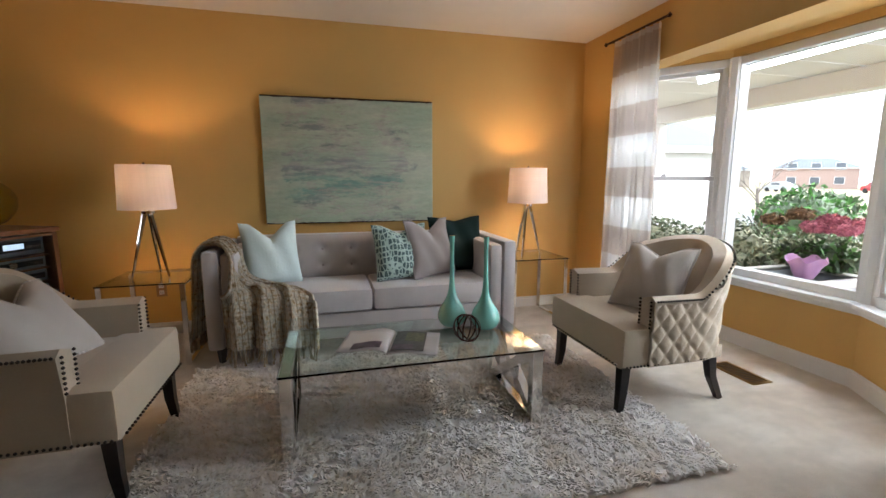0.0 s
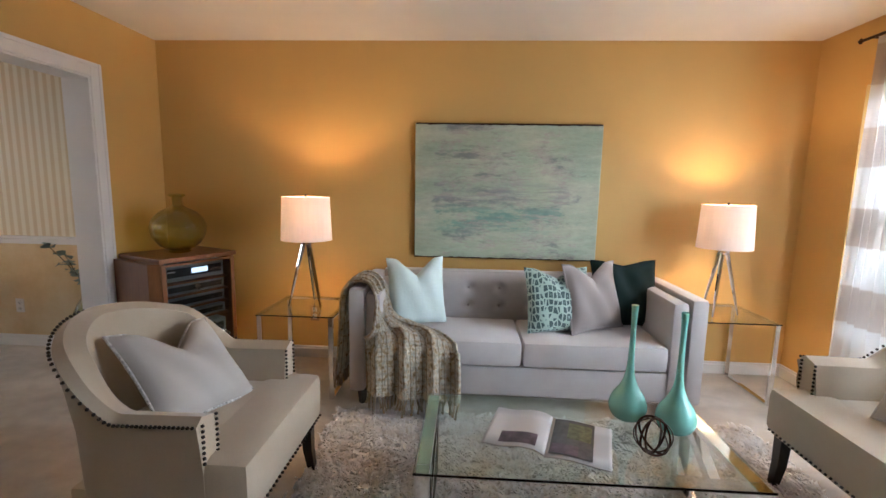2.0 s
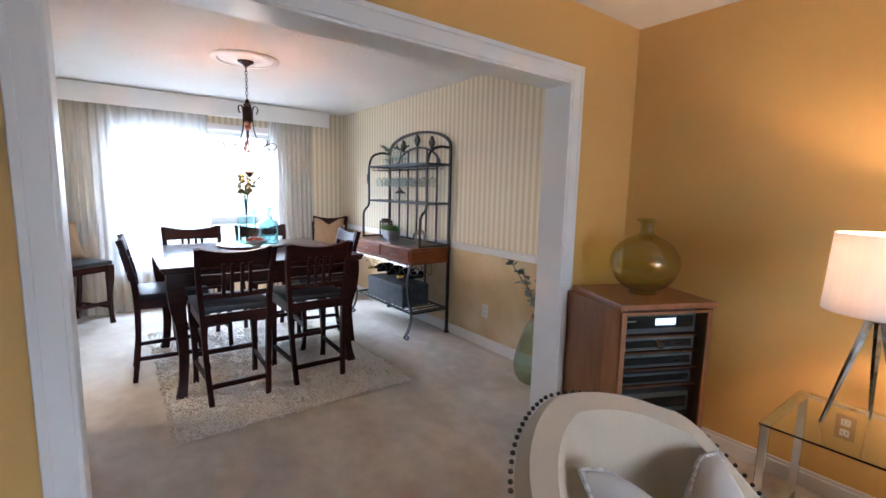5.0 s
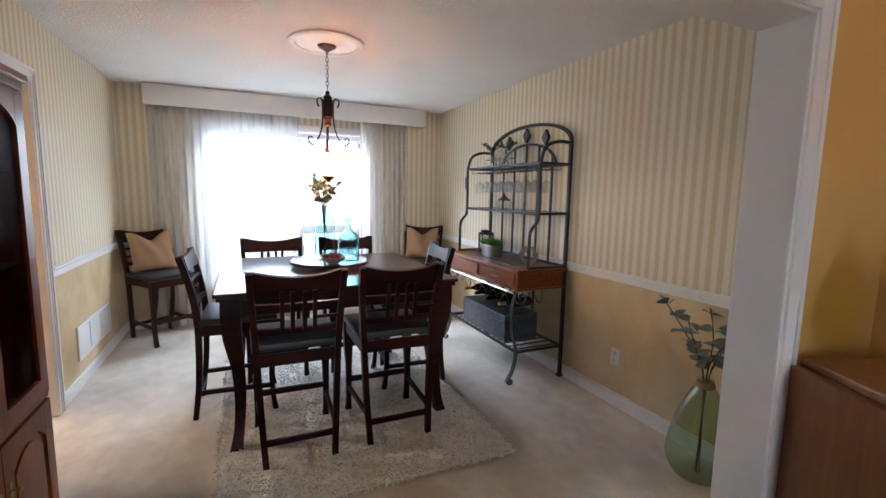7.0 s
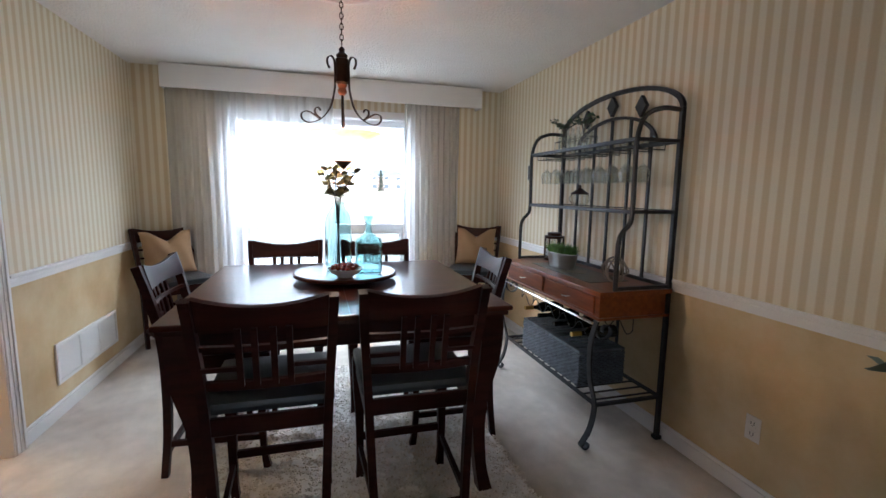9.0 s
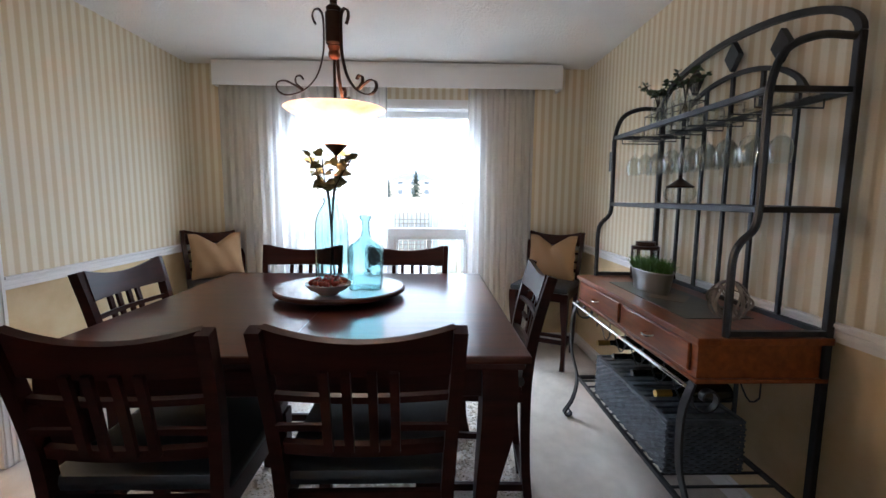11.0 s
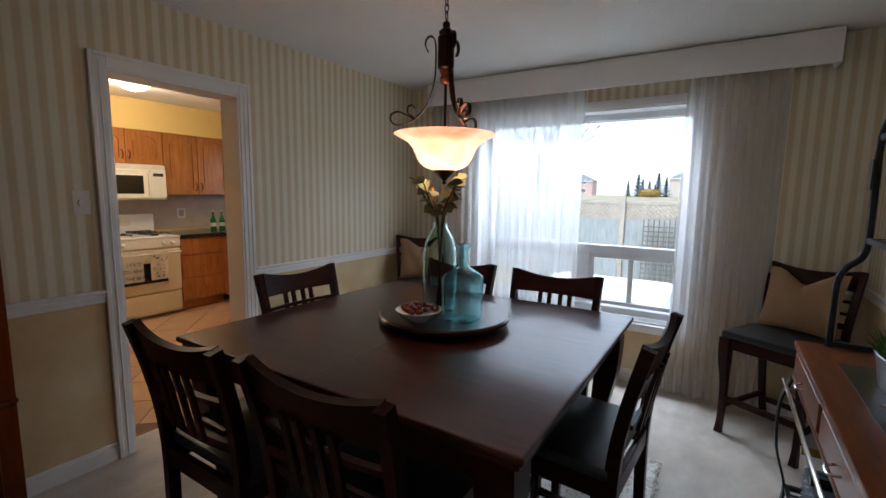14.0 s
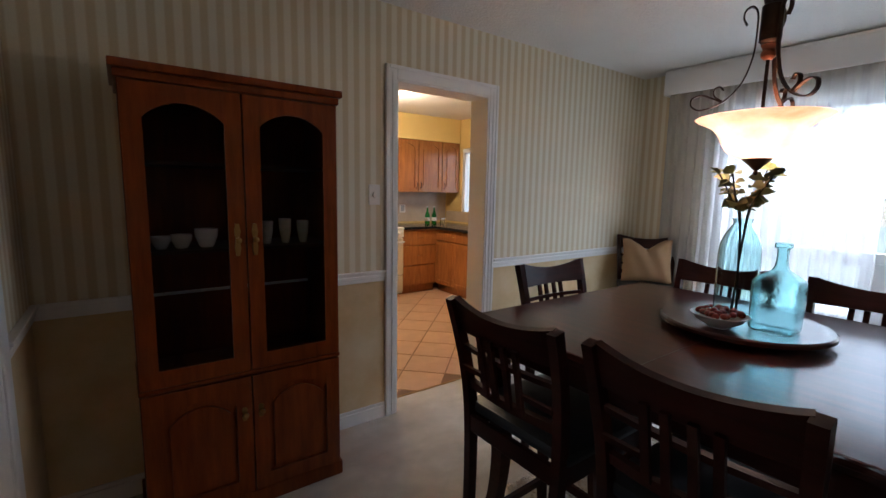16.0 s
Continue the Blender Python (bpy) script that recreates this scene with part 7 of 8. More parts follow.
def upper(x0, x1, z0, z1, doors, label):
    t = thing("wall_cabinet", label, "kitchen cabinet", (x0 + x1) / 2, KYS + 0.01, z0, 0, "kitchen wall cabinets")
    hx, h = (x1 - x0) / 2, z1 - z0
    part("body", box(-hx + 0.001, hx - 0.001, 0, 0.30, 0, h), OAK, t)
    w = 2 * hx / doors
    for k in range(doors):
        a, b = -hx + w * k + 0.004, -hx + w * (k + 1) - 0.004
        d = part("door", prism(bmesh.new(), [(a, 0.005), (b, 0.005), (b, h - 0.005), (b - 0.055, h - 0.005), (b - 0.055, 0.06), (a + 0.055, 0.06), (a + 0.055, h - 0.005), (a, h - 0.005)], 0.301, 0.320, "XZ"), OAK, t)
        n = 14
        pts = [(a + 0.055 + (b - a - 0.11) * i / n, h - 0.055 - 0.06 * (1 - math.sin(math.pi * i / n) ** 0.8)) for i in range(n + 1)]
        part("door_head", prism(bmesh.new(), [(b - 0.055, h - 0.005), (a + 0.055, h - 0.005)] + pts, 0.301, 0.3195, "XZ"), OAK, d)
        part("panel", box(a + 0.05, b - 0.05, 0.301, 0.306, 0.05, h - 0.03), OAK, d)
        q = [(a + 0.08, 0.085), (b - 0.08, 0.085)] + [(b - 0.08 - (b - a - 0.16) * i / n, h - 0.13 + 0.05 * math.sin(math.pi * i / n) ** 0.8) for i in range(n + 1)]
        part("raised_panel", prism(bmesh.new(), q, 0.306, 0.315, "XZ"), OAK, d)
        hx2 = (b - 0.03) if k % 2 == 0 else (a + 0.03)
        part("handle", tube(bmesh.new(), smooth_path([(hx2, 0.32, 0.05), (hx2, 0.345, 0.075), (hx2, 0.345, 0.12), (hx2, 0.32, 0.145)], 3), 0.005, 6), BRONZE, d)


upper(-6.47, -5.71, 1.70, 2.075, 2, "honey oak cabinet with arched doors over the microwave")
upper(-7.27, -6.475, 1.36, 2.075, 2, "honey oak wall cabinet with two arched doors")
upper(-7.585, -7.275, 1.36, 2.075, 1, "narrow honey oak corner wall cabinet")
upper(-5.70, -4.90, 1.36, 2.075, 2, "honey oak wall cabinet beside the microwave")


def base_unit(name, m, w, rows, label, doors=0):
    t = thing(name, label, "kitchen cabinet", group="kitchen base cabinets")
    t.matrix_world = m
    part("body", boxes(bmesh.new(), (0.001, w - 0.001, 0, 0.58, 0.10, 0.868), (0.001, w - 0.001, 0, 0.53, 0, 0.10)), OAK, t)
    for z0, z1 in rows:
        d = part("drawer", box(0.008, w - 0.008, 0.581, 0.600, z0, z1, b=0.005), OAK, t)
        zc = (z0 + z1) / 2
        part("handle", tube(bmesh.new(), smooth_path([(w / 2 - 0.045, 0.60, zc), (w / 2 - 0.03, 0.622, zc), (w / 2 + 0.03, 0.622, zc), (w / 2 + 0.045, 0.60, zc)], 3), 0.004, 6), CHROME, d)
    for k in range(doors):
        a, b = w / doors * k + 0.006, w / doors * (k + 1) - 0.006
        d = part("door", boxes(bmesh.new(), (a, b, 0.581, 0.592, 0.12, 0.70), b=0.002), OAK, t)
        part("door_frame", boxes(bmesh.new(), (a, a + 0.05, 0.592, 0.602, 0.12, 0.70), (b - 0.05, b, 0.592, 0.602, 0.12, 0.70), (a + 0.05, b - 0.05, 0.592, 0.602, 0.12, 0.17), (a + 0.05, b - 0.05, 0.592, 0.602, 0.65, 0.70), b=0.002), OAK, d)


base_unit("base_cabinet", pose(-7.0, KYS + 0.01, 0), 0.545, ((0.12, 0.38), (0.39, 0.65), (0.66, 0.855)), "honey oak base unit with three drawers beside the stove")
for k in range(3):
    base_unit("base_cabinet", pose(KXW + 0.012, -1.02 + 0.80 * k + 0.80, 0, 0, 0, -90), 0.79, ((0.72, 0.855),), "honey oak base unit with panelled doors under the window", 2)
base_unit("base_cabinet", pose(-5.69, KYS + 0.01, 0), 0.80, ((0.72, 0.855),), "honey oak base unit beside the stove", 2)
t = thing("worktop", "polished black granite worktop over the oak cabinets", "worktop", 0, 0, 0)
for row in ((-7.58, -6.455, KYS + 0.01, KYS + 0.64, 0.870, 0.905), (-7.58, -6.945, KYS + 0.641, 1.40, 0.870, 0.905), (-5.685, -4.90, KYS + 0.01, KYS + 0.64, 0.870, 0.905)):
    part("slab", box(*row, b=0.003), GRANITE, t)


def stove():
    t = thing("stove", "white gas stove with a cream oven door and tea towels", "stove", -6.07, KYS + 0.012, 0)
    part("body", box(-0.375, 0.375, 0, 0.61, 0.03, 0.885, b=0.004), WHITEP, t)
    part("cooktop", box(-0.38, 0.38, 0, 0.65, 0.886, 0.905, b=0.006), WHITEP, t)
    part("back_panel", box(-0.375, 0.375, 0, 0.07, 0.906, 1.13, b=0.02), WHITEP, t, smooth=True)
    part("clock_panel", box(-0.12, 0.12, 0.071, 0.074, 1.0, 1.05), CREAME, t)
    part("control_panel", box(-0.375, 0.375, 0.611, 0.645, 0.78, 0.884, b=0.006), WHITEP, t)
    for x in (-0.29, -0.20, 0.20, 0.29):
        h = lathe(bmesh.new(), [(0.024, 0), (0.022, 0.02), (0.012, 0.024), (0.010, 0.03)], 16)
        bmesh.ops.transform(h, matrix=pose(x, 0.645, 0.832, -90), verts=h.verts)
        part("knob", h, WHITEP, t, smooth=True)
    d = part("oven_door", box(-0.37, 0.37, 0.611, 0.645, 0.29, 0.765, b=0.008), CREAME, t)
    part("oven_window", box(-0.22, 0.22, 0.6455, 0.648, 0.40, 0.62), DARKGLASS, d)
    part("handle", tube(bmesh.new(), smooth_path([(-0.33, 0.645, 0.725), (-0.31, 0.69, 0.725), (0.31, 0.69, 0.725), (0.33, 0.645, 0.725)], 4), 0.012, 8), WHITEP, d, smooth=True)
    part("drawer", box(-0.37, 0.37, 0.611, 0.64, 0.06, 0.275, b=0.008), CREAME, t)
    for sx in (-0.19, 0.19):
        for y in (0.17, 0.46):
            part("burner", lathe(bmesh.new(), [(0.045, 0.906), (0.045, 0.915), (0.03, 0.92)], 16, (sx, y, 0)), BLACKP, t)
        bm = bmesh.new()
        for k in range(4):
            boxes(bm, (sx - 0.13, sx + 0.13, 0.08 + 0.15 * k, 0.088 + 0.15 * k, 0.925, 0.935))
        for k in (-0.12, 0, 0.12):
            boxes(bm, (sx + k - 0.004, sx + k + 0.004, 0.06, 0.56, 0.918, 0.928))
        part("grate", bm, BLACKP, t)
    for i, x in enumerate((0.14, -0.12)):
        tw = thing("tea_towel", ("white tea towel printed with dark lettering, over the oven handle", "cream patterned tea towel over the oven handle")[i], "towel", -6.07 + x, KYS + 0.012 + 0.69, 0.739)
        wd = 0.19

        def f(u, v):
            z = -0.30 * (1 - v) if v < 1 else 0
            return (wd * (u - 0.5), 0.014 + 0.006 * math.sin(u * 9 + i) * (1 - v), z + 0.002)
        bm = grid_mesh(bmesh.new(), f, 14, 8)
        boxes(bm, (-wd / 2, wd / 2, -0.013, 0.014, 0.0, 0.004))
        bmesh.ops.recalc_face_normals(bm, faces=bm.faces)
        part("cloth", bm, CLOTHW, tw, smooth=True)
        if i == 0:
            for k, line in enumerate(("LIFE IS", "DO SING", "THE BO")):
                cu = bpy.data.curves.new("lettering", "FONT")
                cu.body, cu.size, cu.align_x, cu.extrude = line, 0.050, "CENTER", 0.0003
                o = new("lettering", cu)
                o.data.materials.append(BLACKP)
                o.parent = tw
                o.matrix_local = pose(0, 0.023, -0.12 - 0.075 * k, 90, 0, 180)
        else:
            bm = bmesh.new()
            rnd = random.Random(3)
            for k in range(26):
                x0, z0 = rnd.uniform(-0.08, 0.07), rnd.uniform(-0.28, -0.04)
                boxes(bm, (x0, x0 + rnd.uniform(0.008, 0.02), 0.0215, 0.0225, z0, z0 + rnd.uniform(0.006, 0.018)))
            part("printed_pattern", bm, INK2, tw)


stove()


def microwave():
    t = thing("microwave", "white over-the-range microwave with a dark window", "microwave", -6.09, KYS + 0.012, 1.30)
    part("body", box(-0.375, 0.375, 0, 0.36, 0, 0.395, b=0.008), WHITEP, t)
    d = part("door", box(-0.20, 0.372, 0.361, 0.385, 0.02, 0.335, b=0.008), WHITEP, t)
    part("window", box(-0.13, 0.31, 0.3855, 0.388, 0.07, 0.27), DARKGLASS, d)
    part("handle", box(-0.195, -0.175, 0.386, 0.41, 0.05, 0.30, b=0.004), WHITEP, d)
    part("keypad", box(-0.372, -0.205, 0.361, 0.380, 0.02, 0.335, b=0.004), WHITEP, t)
    part("display", box(-0.345, -0.235, 0.3805, 0.382, 0.265, 0.30), BLACKP, t)
    for k in range(4):
        part("vent_slat", box(-0.36, 0.36, 0.361, 0.368, 0.345 + 0.012 * k, 0.351 + 0.012 * k), WHITEP, t)


microwave()
for k in range(2):
    t = thing("green_bottle", "green glass bottle on the worktop", "bottle", -7.10 - 0.12 * k, KYS + 0.22, 0.906, 0, "green bottles on the worktop")
    part("glass", lathe(bmesh.new(), [(0.034, 0), (0.036, 0.01), (0.036, 0.12), (0.014, 0.18), (0.012, 0.235)], 20), GREENB, t, smooth=True)
    part("label_band", lathe(bmesh.new(), [(0.0365, 0.04), (0.0365, 0.09)], 20), PORC, t)
    part("cap", lathe(bmesh.new(), [(0.014, 0.235), (0.014, 0.25)], 12), PORC, t)
t = thing("glass_jar", "small glass and metal condiment set on the worktop", "condiment set", -7.30, KYS + 0.33, 0.906)
part("frame", tube(bmesh.new(), [(0.04 * math.cos(a), 0.04 * math.sin(a), 0.05) for a in [math.pi * i / 6 for i in range(12)]], 0.004, 6, True), CHROME, t)
for s in (-1, 1):
    part("shaker", lathe(bmesh.new(), [(0.018, 0), (0.018, 0.07), (0.012, 0.085)], 14, (s * 0.02, 0, 0)), CHROME, t)
t = thing("wall_switch", "white wall switch with a grey face on the backsplash", "wall switch", -6.80, KYS + 0.009, 1.12)
part("plate", box(-0.05, 0.05, 0, 0.012, -0.06, 0.06, b=0.004), PORC, t)
part("face", box(-0.03, 0.03, 0.012, 0.016, -0.04, 0.045, b=0.001), TIN, t)
for k, (x, y) in enumerate(((-5.78, -0.255), (-6.7, 0.75))):
    t = thing("ceiling_light", "frosted glass dome ceiling light, lit", "ceiling light", x, y, H)
    part("rim", lathe(bmesh.new(), [(0.15, 0), (0.15, -0.02), (0.14, -0.025)], 32), BRASS, t)
    part("dome", lathe(bmesh.new(), [(0.145, -0.02), (0.13, -0.06), (0.09, -0.095), (0.04, -0.11), (0.001, -0.113)], 32), DOME, t, smooth=True).visible_shadow = False
    part("finial", lathe(bmesh.new(), [(0.012, -0.112), (0.006, -0.13)], 10), BRASS, t)

# ---- outdoors ----
structure("ground", prism(bmesh.new(), [(-600, -6), (400, -6), (400, -0.55), (-22, -0.55), (-40, -0.1), (-75, 1.15), (-600, 1.35)], -400, 400), LAWN, "pale winter lawn reaching the distance", "ground")
structure("street", box(14, 21, -200, 200, -0.5499, -0.53), ASPH, "pale asphalt street", "road")
structure("driveway", box(1.9, 14, -9.5, -3.5, -0.5499, -0.525), ASPH, "pale driveway", "driveway")
structure("porch_slab", box(1.9, 4.6, -3.0, 7.0, -0.5499, -0.20), STUCCO, "concrete porch slab", "porch")
structure("house_wall_outside", boxes(bmesh.new(), (1.72, 1.92, 5.26, 8.5, -0.5, 2.9), (-7.75, 1.9, -1.95, -1.81, -0.5, 2.9)), BRICKM, "pinkish brick outside wall of the house")
porch = thing("porch_roof", "white porch soffit with grooved boards, a beam and a gutter", "porch roof", 1.95, 0, 2.25)
for k in range(21):
    part("soffit_board", box(0.02, 2.70, -3.0 + 0.5 * k, -2.512 + 0.5 * k, 0.0, 0.02), SIDING, porch)
part("beam", boxes(bmesh.new(), (2.35, 2.55, -3.0, 7.5, -0.22, -0.001), b=0.01), SIDING, porch)
part("fascia", boxes(bmesh.new(), (2.71, 2.74, -3.0, 7.5, -0.04, 0.16), (2.75, 2.84, -3.0, 7.5, 0.03, 0.14), b=0.01), SIDING, porch)
for y in (-2.9, 7.2):
    t = thing("porch_post", "white square porch post", "porch post", 4.40, y, -0.20, 0, "porch posts")
    part("shaft", box(-0.07, 0.07, -0.07, 0.07, 0, 2.23, b=0.01), SIDING, t)
    part("foot", box(-0.09, 0.09, -0.09, 0.09, 0, 0.12, b=0.01), SIDING, t)


def leaf_mass(name, cat, label, cx, cy, z0, hx, hy, hz, n, ln, mats, seed, core=None, round_=True):
    t = thing(name, label, cat, cx, cy, z0)
    rs = np.random.RandomState(seed)
    if core:
        bm = bmesh.new()
        bmesh.ops.create_icosphere(bm, subdivisions=3, radius=1)
        for v in bm.verts:
            k = 0.82 + 0.14 * noise.noise(v.co * 2.3 + Vector((seed, 0, 0)))
            v.co = Vector((v.co.x * hx * k, v.co.y * hy * k, hz * 0.5 + v.co.z * hz * 0.5 * k))
        part("branches", bm, core, t)
    for i, mt in enumerate(mats):
        m = n // len(mats)
        d = rs.normal(size=(m, 3))
        d /= np.linalg.norm(d, axis=1)[:, None]
        r = rs.uniform(0.78, 1.08, m) + 0.10 * np.sin(d[:, 0] * 5 + seed) * np.cos(d[:, 2] * 6)
        c = np.stack([d[:, 0] * hx * r, d[:, 1] * hy * r, hz * 0.5 + d[:, 2] * hz * 0.5 * r], 1)
        a, b = rs.normal(size=(m, 3)), rs.normal(size=(m, 3))
        a /= np.linalg.norm(a, axis=1)[:, None]
        b -= a * (a * b).sum(1)[:, None]
        b /= np.linalg.norm(b, axis=1)[:, None]
        s = (ln * rs.uniform(0.6, 1.2, m))[:, None]
        V = np.stack([c - a * s, c + b * s * 0.4, c + a * s, c - b * s * 0.4], 1).reshape(-1, 3)
        V[:, 2] = np.maximum(V[:, 2], 0.0)
        F = [tuple(range(4 * k, 4 * k + 4)) for k in range(m)]
        from_arrays("leaves", V.tolist(), F, mt, t, kind="stuff")
    return t


for k, y in enumerate((2.1, 3.2, 4.3, 5.4, 6.5)):
    leaf_mass("hedge_shrub", "hedge", "clipped grey-green hedge shrub in front of the porch", 3.95 + 0.1 * (k % 2), y, -0.50, 0.55, 0.75, 1.18 + 0.05 * (k % 2), 5200, 0.035, (HEDGE, HEDGE2), 50 + k, HEDGE2)


def planter():
    t = thing("planter_box", "white square planter frame on the porch outside the bay", "planter", 3.0, 3.85, -0.41)
    part("stand", boxes(bmesh.new(), (-0.28, 0.28, -0.28, 0.28, 0.26, 0.84), b=0.01), SIDING, t)
    part("rim", boxes(bmesh.new(), (-0.32, 0.32, -0.32, -0.24, 0.84, 0.88), (-0.32, 0.32, 0.24, 0.32, 0.84, 0.88), (-0.32, -0.24, -0.24, 0.24, 0.84, 0.88), (0.24, 0.32, -0.24, 0.24, 0.84, 0.88), b=0.008), SIDING, t)
    part("soil", box(-0.24, 0.24, -0.24, 0.24, 0.841, 0.86), BLACKP, t)


planter()
hyd = leaf_mass("hydrangea", "flowering plant", "hydrangea with bright green leaves", 3.22, 3.92, 0.47, 0.19, 0.27, 0.20, 560, 0.055, (BRIGHTL, HEDGE), 71)
for k, (x, y, z, mt) in enumerate(((3.05, 3.84, 0.78, PINK), (3.07, 3.66, 0.78, PINK), (3.30, 3.70, 0.80, PINK), (3.20, 4.08, 0.86, RUST), (3.30, 3.90, 0.82, PINK), (3.20, 4.30, 0.80, RUST))):
    fh = leaf_mass("flower_head", "", "", x - 3.22, y - 3.92, z - 0.47, 0.10, 0.10, 0.10, 420, 0.016, (mt,), 80 + k, mt)
    fh.parent = hyd
t = thing("flower_pot", "flower pot wrapped in crinkled lilac foil", "flower pot", 2.90, 3.78, 0.452)
bm = bmesh.new()
rings = []
for j, (r, z) in enumerate(((0.06, 0.0), (0.085, 0.05), (0.10, 0.10), (0.135, 0.15))):
    rings.append([bm.verts.new((r * (1 + 0.10 * j / 3 * math.sin(5 * a + 1)) * math.cos(a), r * (1 + 0.12 * j / 3 * math.cos(4 * a)) * math.sin(a), z + 0.02 * j / 3 * math.sin(6 * a))) for a in [2 * math.pi * i / 40 for i in range(40)]])
for a, b in zip(rings, rings[1:]):
    for i in range(40):
        bm.faces.new((a[i], a[(i + 1) % 40], b[(i + 1) % 40], b[i]))
bm.faces.new(rings[0][::-1])
part("foil_wrap", bm, LILAC, t, smooth=True)


def bare_tree(x, y, h, seed, label, depth=4):
    t = thing("bare_tree", label, "tree", x, y, -0.55)
    rnd = random.Random(seed)
    bm = bmesh.new()
    tr = bmesh.new()
    tube(tr, [(0, 0, 0), (0.05, 0, h * 0.2), (0.0, 0.05, h * 0.4)], [0.035 * h * 0.5, 0.03 * h * 0.5, 0.022 * h * 0.5], 8)
    part("trunk", tr, BARK, t, smooth=True)

    def grow(p, d, ln, r, k):
        q = p + d * ln
        mid = (p + q) / 2 + Vector((rnd.uniform(-1, 1), rnd.uniform(-1, 1), 0)) * ln * 0.07
        tube(bm, [p, mid, q], [r, r * 0.8, r * 0.6], 4)
        if k:
            for _ in range(3):
                dd = (d + Vector((rnd.uniform(-0.8, 0.8), rnd.uniform(-0.8, 0.8), rnd.uniform(-0.1, 0.6)))).normalized()
                grow(q, dd, ln * rnd.uniform(0.6, 0.8), r * 0.55, k - 1)
    for k in range(5):
        a = 2 * math.pi * k / 5 + rnd.random()
        grow(Vector((0, 0.03, h * (0.25 + 0.03 * k))), Vector((math.cos(a), math.sin(a), 1.0)).normalized(), h * 0.2, 0.010 * h * 0.6, depth)
    part("limbs", bm, BARK, t)


bare_tree(14, 13.5, 3.6, 5, "bare young street tree")
bare_tree(-30, -5.5, 11, 6, "bare tree beyond the back yard", 5)


def house(x, y, rz, w, d, h, roof, wall_m, label, storeys=2, garage=False):
    t = thing("house", label, "house", x, y, -0.55, rz)
    part("wall", box(-w / 2, w / 2, -d / 2, d / 2, 0, h), wall_m, t)
    bm = bmesh.new()
    o = 0.4
    r = w * 0.22
    v = [bm.verts.new(p) for p in ((-w / 2 - o, -d / 2 - o, h), (w / 2 + o, -d / 2 - o, h), (w / 2 + o, d / 2 + o, h), (-w / 2 - o, d / 2 + o, h), (-r, 0, h + roof), (r, 0, h + roof))]
    for f in ((0, 1, 5, 4), (1, 2, 5), (2, 3, 4, 5), (3, 0, 4), (3, 2, 1, 0)):
        bm.faces.new([v[i] for i in f])
    bmesh.ops.recalc_face_normals(bm, faces=bm.faces)
    part("roof", bm, SHINGLE, t)
    part("eave", boxes(bmesh.new(), (-w / 2 - o, w / 2 + o, -d / 2 - o, -d / 2 - o + 0.08, h - 0.15, h), (-w / 2 - o, w / 2 + o, d / 2 + o - 0.08, d / 2 + o, h - 0.15, h)), SIDING, t)
    for s in range(storeys):
        for k in range(3):
            x0 = -w * 0.33 + w * 0.28 * k
            for sy in (-1, 1):
                yy = sy * d / 2
                wn_ = part("window", boxes(bmesh.new(), (x0, x0 + w * 0.12, min(yy, yy + sy * 0.06), max(yy, yy + sy * 0.06), 0.9 + 2.7 * s, 2.3 + 2.7 * s)), SIDING, t)
                part("pane", boxes(bmesh.new(), (x0 + 0.08, x0 + w * 0.12 - 0.08, min(yy + sy * 0.061, yy + sy * 0.07), max(yy + sy * 0.061, yy + sy * 0.07), 0.98 + 2.7 * s, 2.22 + 2.7 * s)), DARKWIN, wn_)
    if garage:
        part("garage_door", box(-w * 0.2, w * 0.2, -d / 2 - 0.06, -d / 2 - 0.01, 0, 2.2), SIDING, t)


    return t


house(6.2, 14.5, 0, 6.5, 7.5, 2.55, 2.0, SIDING, "white neighbouring house with a grey shingle roof", 0)


for x, y, rz, mt, lb in ((95, 70, -50, BRICKM, "pinkish brick two-storey house across the road"), (103, 54, -62, STUCCO, "beige two-storey house across the road"), (92, 90, -45, STUCCO, "beige two-storey house down the road"), (98, 36, -80, BRICKM, "brick two-storey house down the road"), (95, 15, -90, STUCCO, "beige two-storey house across the road"), (93, -11, -90, BRICKM, "brick two-storey house across the road")):
    house(x, y, rz, 13, 9, 4.0, 2.0, mt, lb)
for x, y, rz, mt, lb in ((-132, -1.5, 92, STUCCO, "beige house beyond the park"), (-150, -38, 95, BRICKM, "pinkish house beyond the park"), (-140, -58, 100, STUCCO, "beige house beyond the park"), (-145, 24, 85, BRICKM, "brick house beyond the park"), (-138, 46, 80, STUCCO, "beige house beyond the park")):
    house(x, y, rz, 13, 9, 4.6, 2.3, mt, lb).location.z = 1.1


def car(x, y, rz, mt, label):
    t = thing("car", label, "car", x, y, -0.53, rz)
    prof = smooth_path([(-2.1, 0, 0.35), (-2.1, 0, 0.75), (-1.7, 0, 0.88), (-1.15, 0, 0.95), (-0.7, 0, 1.38), (0.6, 0, 1.42), (1.25, 0, 0.98), (2.0, 0, 0.82), (2.15, 0, 0.45), (2.1, 0, 0.30)], 3)
    part("body", prism(bmesh.new(), [(p.x, p.z) for p in prof], -0.85, 0.85, "XZ"), mt, t)
    part("glazing", boxes(bmesh.new(), (-0.65, 0.65, -0.86, 0.86, 1.0, 1.28)), DARKWIN, t)
    for sx in (-1.3, 1.3):
        for sy in (-0.8, 0.8):
            bm = bmesh.new()
            bmesh.ops.create_cone(bm, cap_ends=True, segments=18, radius1=0.32, radius2=0.32, depth=0.22, matrix=pose(sx, sy, 0.32, 90))
            part("wheel", bm, RUBBER, t)


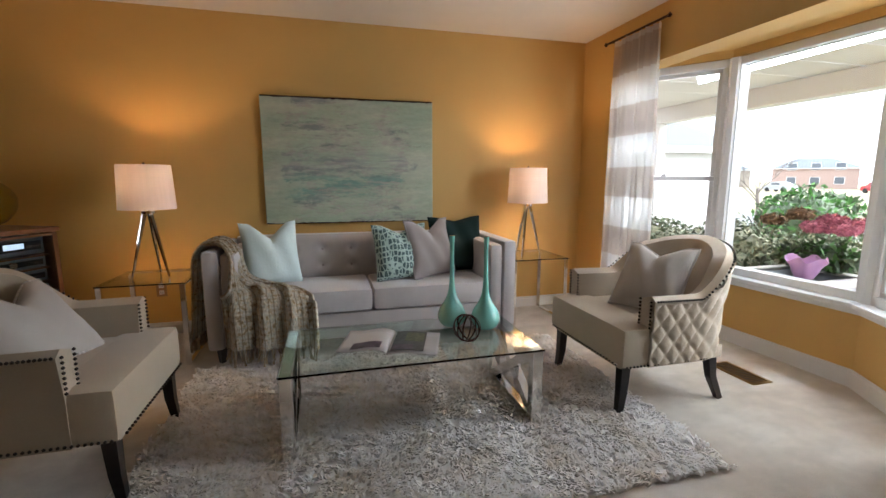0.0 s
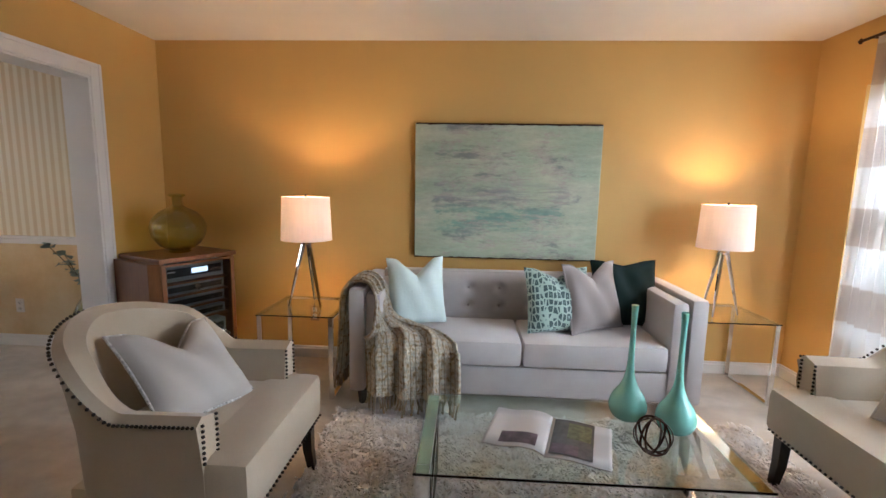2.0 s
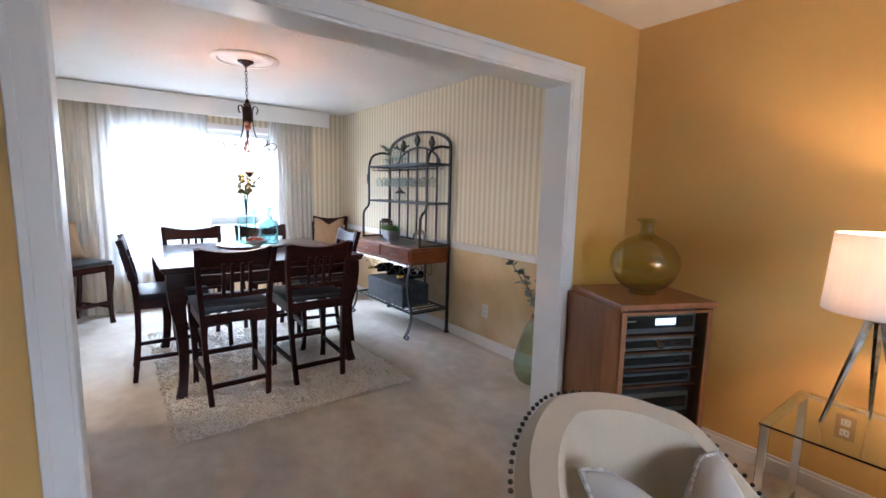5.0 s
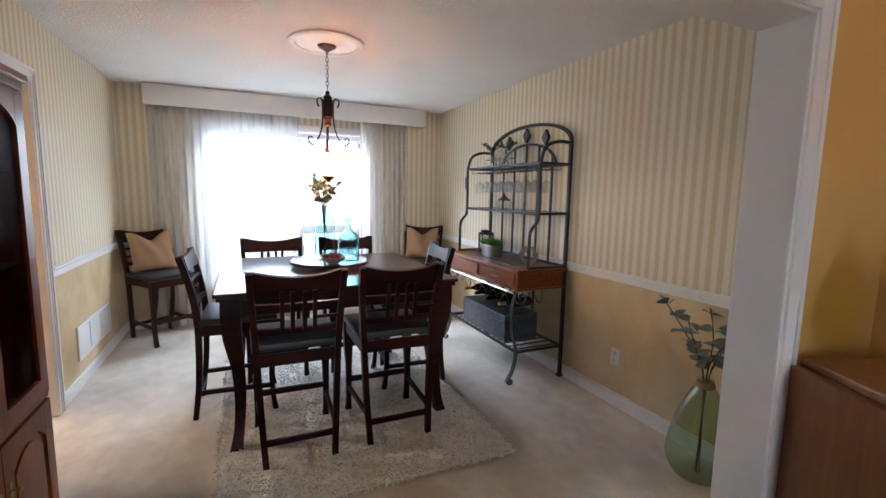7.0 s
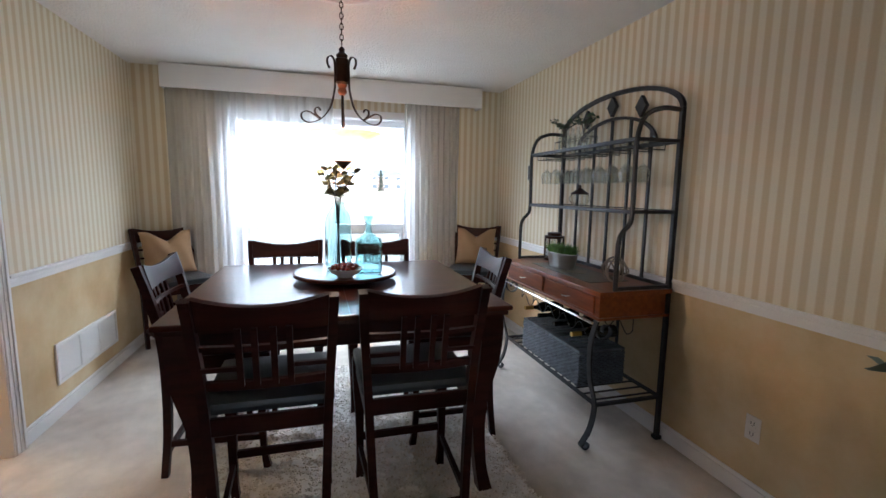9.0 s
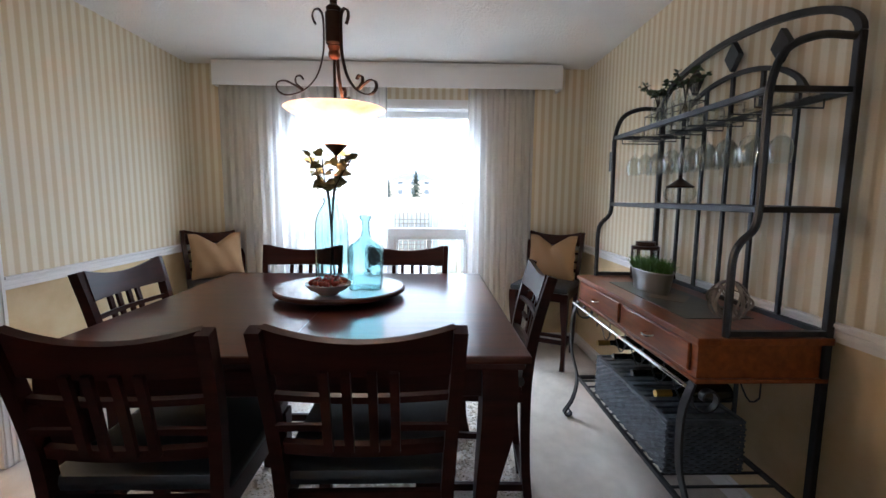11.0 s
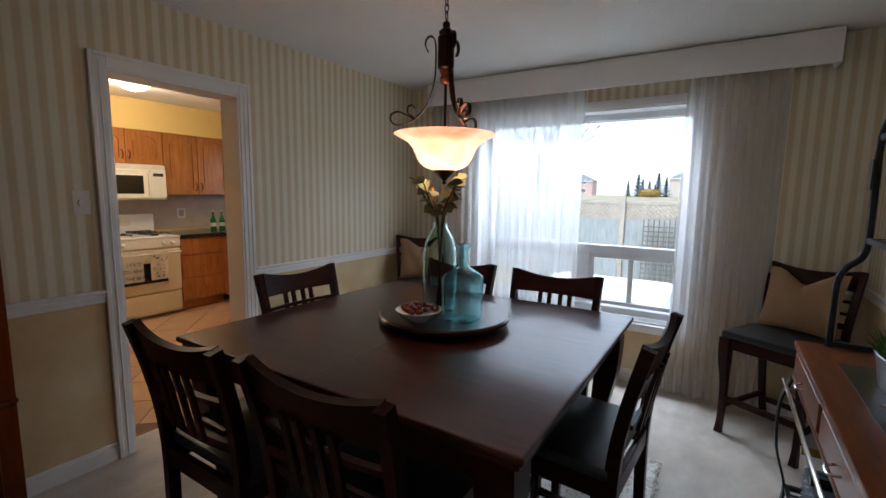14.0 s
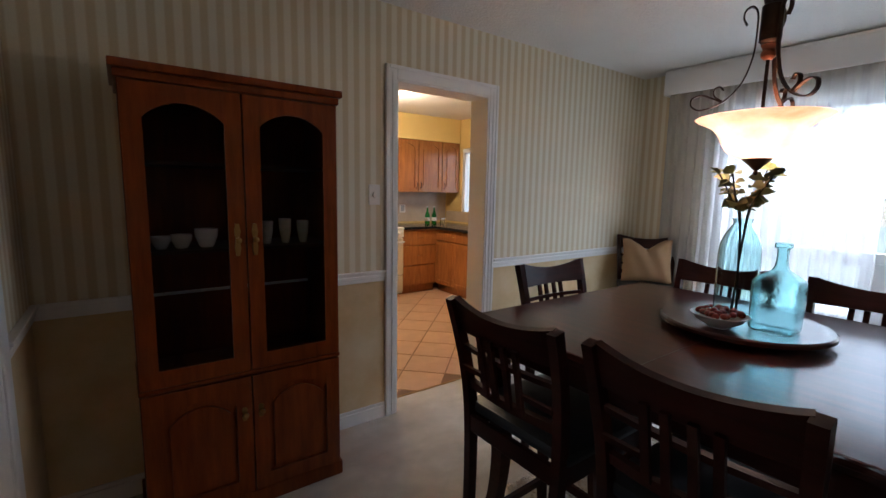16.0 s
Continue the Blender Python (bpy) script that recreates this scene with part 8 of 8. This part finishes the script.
car(68, 42, 70, REDCAR, "red car parked across the street")
car(64, 52, 85, GREYCAR, "silver car parked across the street")
leaf_mass("shrub", "shrub", "bright green shrub by the drive", 9.0, 8.2, -0.5, 0.9, 0.9, 1.5, 1600, 0.09, (BRIGHTL, HEDGE), 90, HEDGE)

# back yard: fence with lattice, deck, conifers


def fence_panel(x, y, rz, w, label):
    t = thing("fence_panel", label, "fence", x, y, -0.55, rz, "fence panels round the yard")
    n = int(w / 0.145)
    for k in range(n):
        part("slat", box(0.05 + 0.145 * k, 0.185 + 0.145 * k, 0, 0.02, 0.05, 1.45), FENCE, t)
    part("rail", boxes(bmesh.new(), (0.045, w - 0.045, 0.021, 0.06, 1.45, 1.52), (0.045, w - 0.045, 0.021, 0.06, 0.3, 0.38), (0.045, w - 0.045, 0.0, 0.05, 1.80, 1.86)), LATT, t)
    bm = bmesh.new()
    k = -0.3
    while k < w:
        for s in (0, 1):
            a, b = max(0.05, k), min(w - 0.05, k + 0.29)
            if b > a:
                za, zb = (1.51 + (a - k), 1.51 + (b - k)) if s == 0 else (1.80 - (a - k), 1.80 - (b - k))
                bars(bm, [(a, 0.02 + 0.012 * s, za), (b, 0.02 + 0.012 * s, zb)], 0.010, 0.030, (0, 1, 0))
        k += 0.10
    part("lattice", bm, LATT, t)
    part("post", boxes(bmesh.new(), (-0.045, 0.045, -0.03, 0.06, 0, 1.98), b=0.005), LATT, t)


for k in range(9):
    fence_panel(-14.2, -3.6 + 2.0 * k, 90, 2.0, "weathered cedar fence panel with a lattice top")
t = thing("trellis", "square-grid cedar trellis leaning on the fence", "trellis", -14.05, 2.85, -0.55, 90)
bm = bmesh.new()
for k in range(9):
    boxes(bm, (0.1 * k, 0.1 * k + 0.02, -0.03, -0.01, 0.1, 1.50))
for k in range(13):
    boxes(bm, (0, 0.82, -0.009, 0.005, 0.12 + 0.1 * k, 0.14 + 0.1 * k))
part("grid", bm, BARK, t)
t = thing("covered_table", "garden table under a white cover", "covered table", -10.3, 2.9, -0.55)
bm = box(-0.8, 0.8, -0.9, 0.9, 0.0, 0.72, b=0.12)
part("cover", bm, WHITEC, t, smooth=True)
structure("deck", boxes(bmesh.new(), *[(-12.3 + 0.145 * k, -12.165 + 0.145 * k, 4.2, 7.2, -0.549, -0.40) for k in range(14)]), BARK, "dark weathered timber deck", "deck")


def conifer(x, y, h, label, mt=None):
    t = thing("conifer", label, "tree", x, y, -0.55)
    part("trunk", tube(bmesh.new(), [(0, 0, 0), (0, 0, h * 0.9)], [0.02 * h, 0.004 * h], 7), BARK, t)
    rs = np.random.RandomState(int(abs(x * 7 + y * 13)) % 1000)
    n = 2600
    z = rs.uniform(0.08, 1, n) ** 1.2
    r = (1 - z) * 0.36 * h * (0.65 + 0.35 * np.sin(z * 42)) * rs.uniform(0.5, 1.1, n)
    a = rs.uniform(0, 6.28, n)
    c = np.stack([r * np.cos(a), r * np.sin(a), z * h], 1)
    d = np.stack([np.cos(a), np.sin(a), -0.35 + 0 * a], 1)
    s = np.stack([-np.sin(a), np.cos(a), 0 * a], 1)
    L = 0.045 * h
    V = np.stack([c - d * L * 0.4, c + s * L * 0.3, c + d * L, c - s * L * 0.3], 1).reshape(-1, 3)
    from_arrays("needles", V.tolist(), [tuple(range(4 * k, 4 * k + 4)) for k in range(n)], mt or CONIF, t, kind="stuff")
    return t


for x, y, h in ((-80, -7.6, 3.7), (-81, -6.1, 2.7), (-79, -4.6, 3.8), (-80, -3.6, 3.2), (-82, -5.4, 2.2), (-82, 14, 4.0), (-84, -24, 3.5), (-74, 1.3, 4.4), (-79, -6.8, 2.9), (-79.5, -9.0, 2.6)):
    conifer(x, y, h, "dark green conifer beyond the park").location.z = 1.1
leaf_mass("shrub", "shrub", "ochre leafed shrub beyond the park", -78, -5.6, 1.1, 1.0, 1.6, 1.4, 1200, 0.12, (AUTUMN,), 91, AUTUMN)

# floor tiles of the kitchen, laid diagonally
TS = 0.33
me = bpy.data.meshes.new("tile")
bm = box(-TS / 2 + 0.004, TS / 2 - 0.004, -TS / 2 + 0.004, TS / 2 - 0.004, -0.006, 0.0, b=0.0015)
bm.to_mesh(me)
bm.free()
me.materials.append(TILE)
fk = bpy.data.objects["floor_kitchen"]
for i in range(-40, 41):
    for j in range(-40, 41):
        x, y = -5.9 + (i - j) * TS * 0.7071, 0.2 + (i + j) * TS * 0.7071
        if -7.3 < x < -3.85 and -1.35 < y < 1.50:
            o = new("tile", me)
            o.parent = fk
            o.matrix_world = pose(x, y, -0.001, 0, 0, 45)
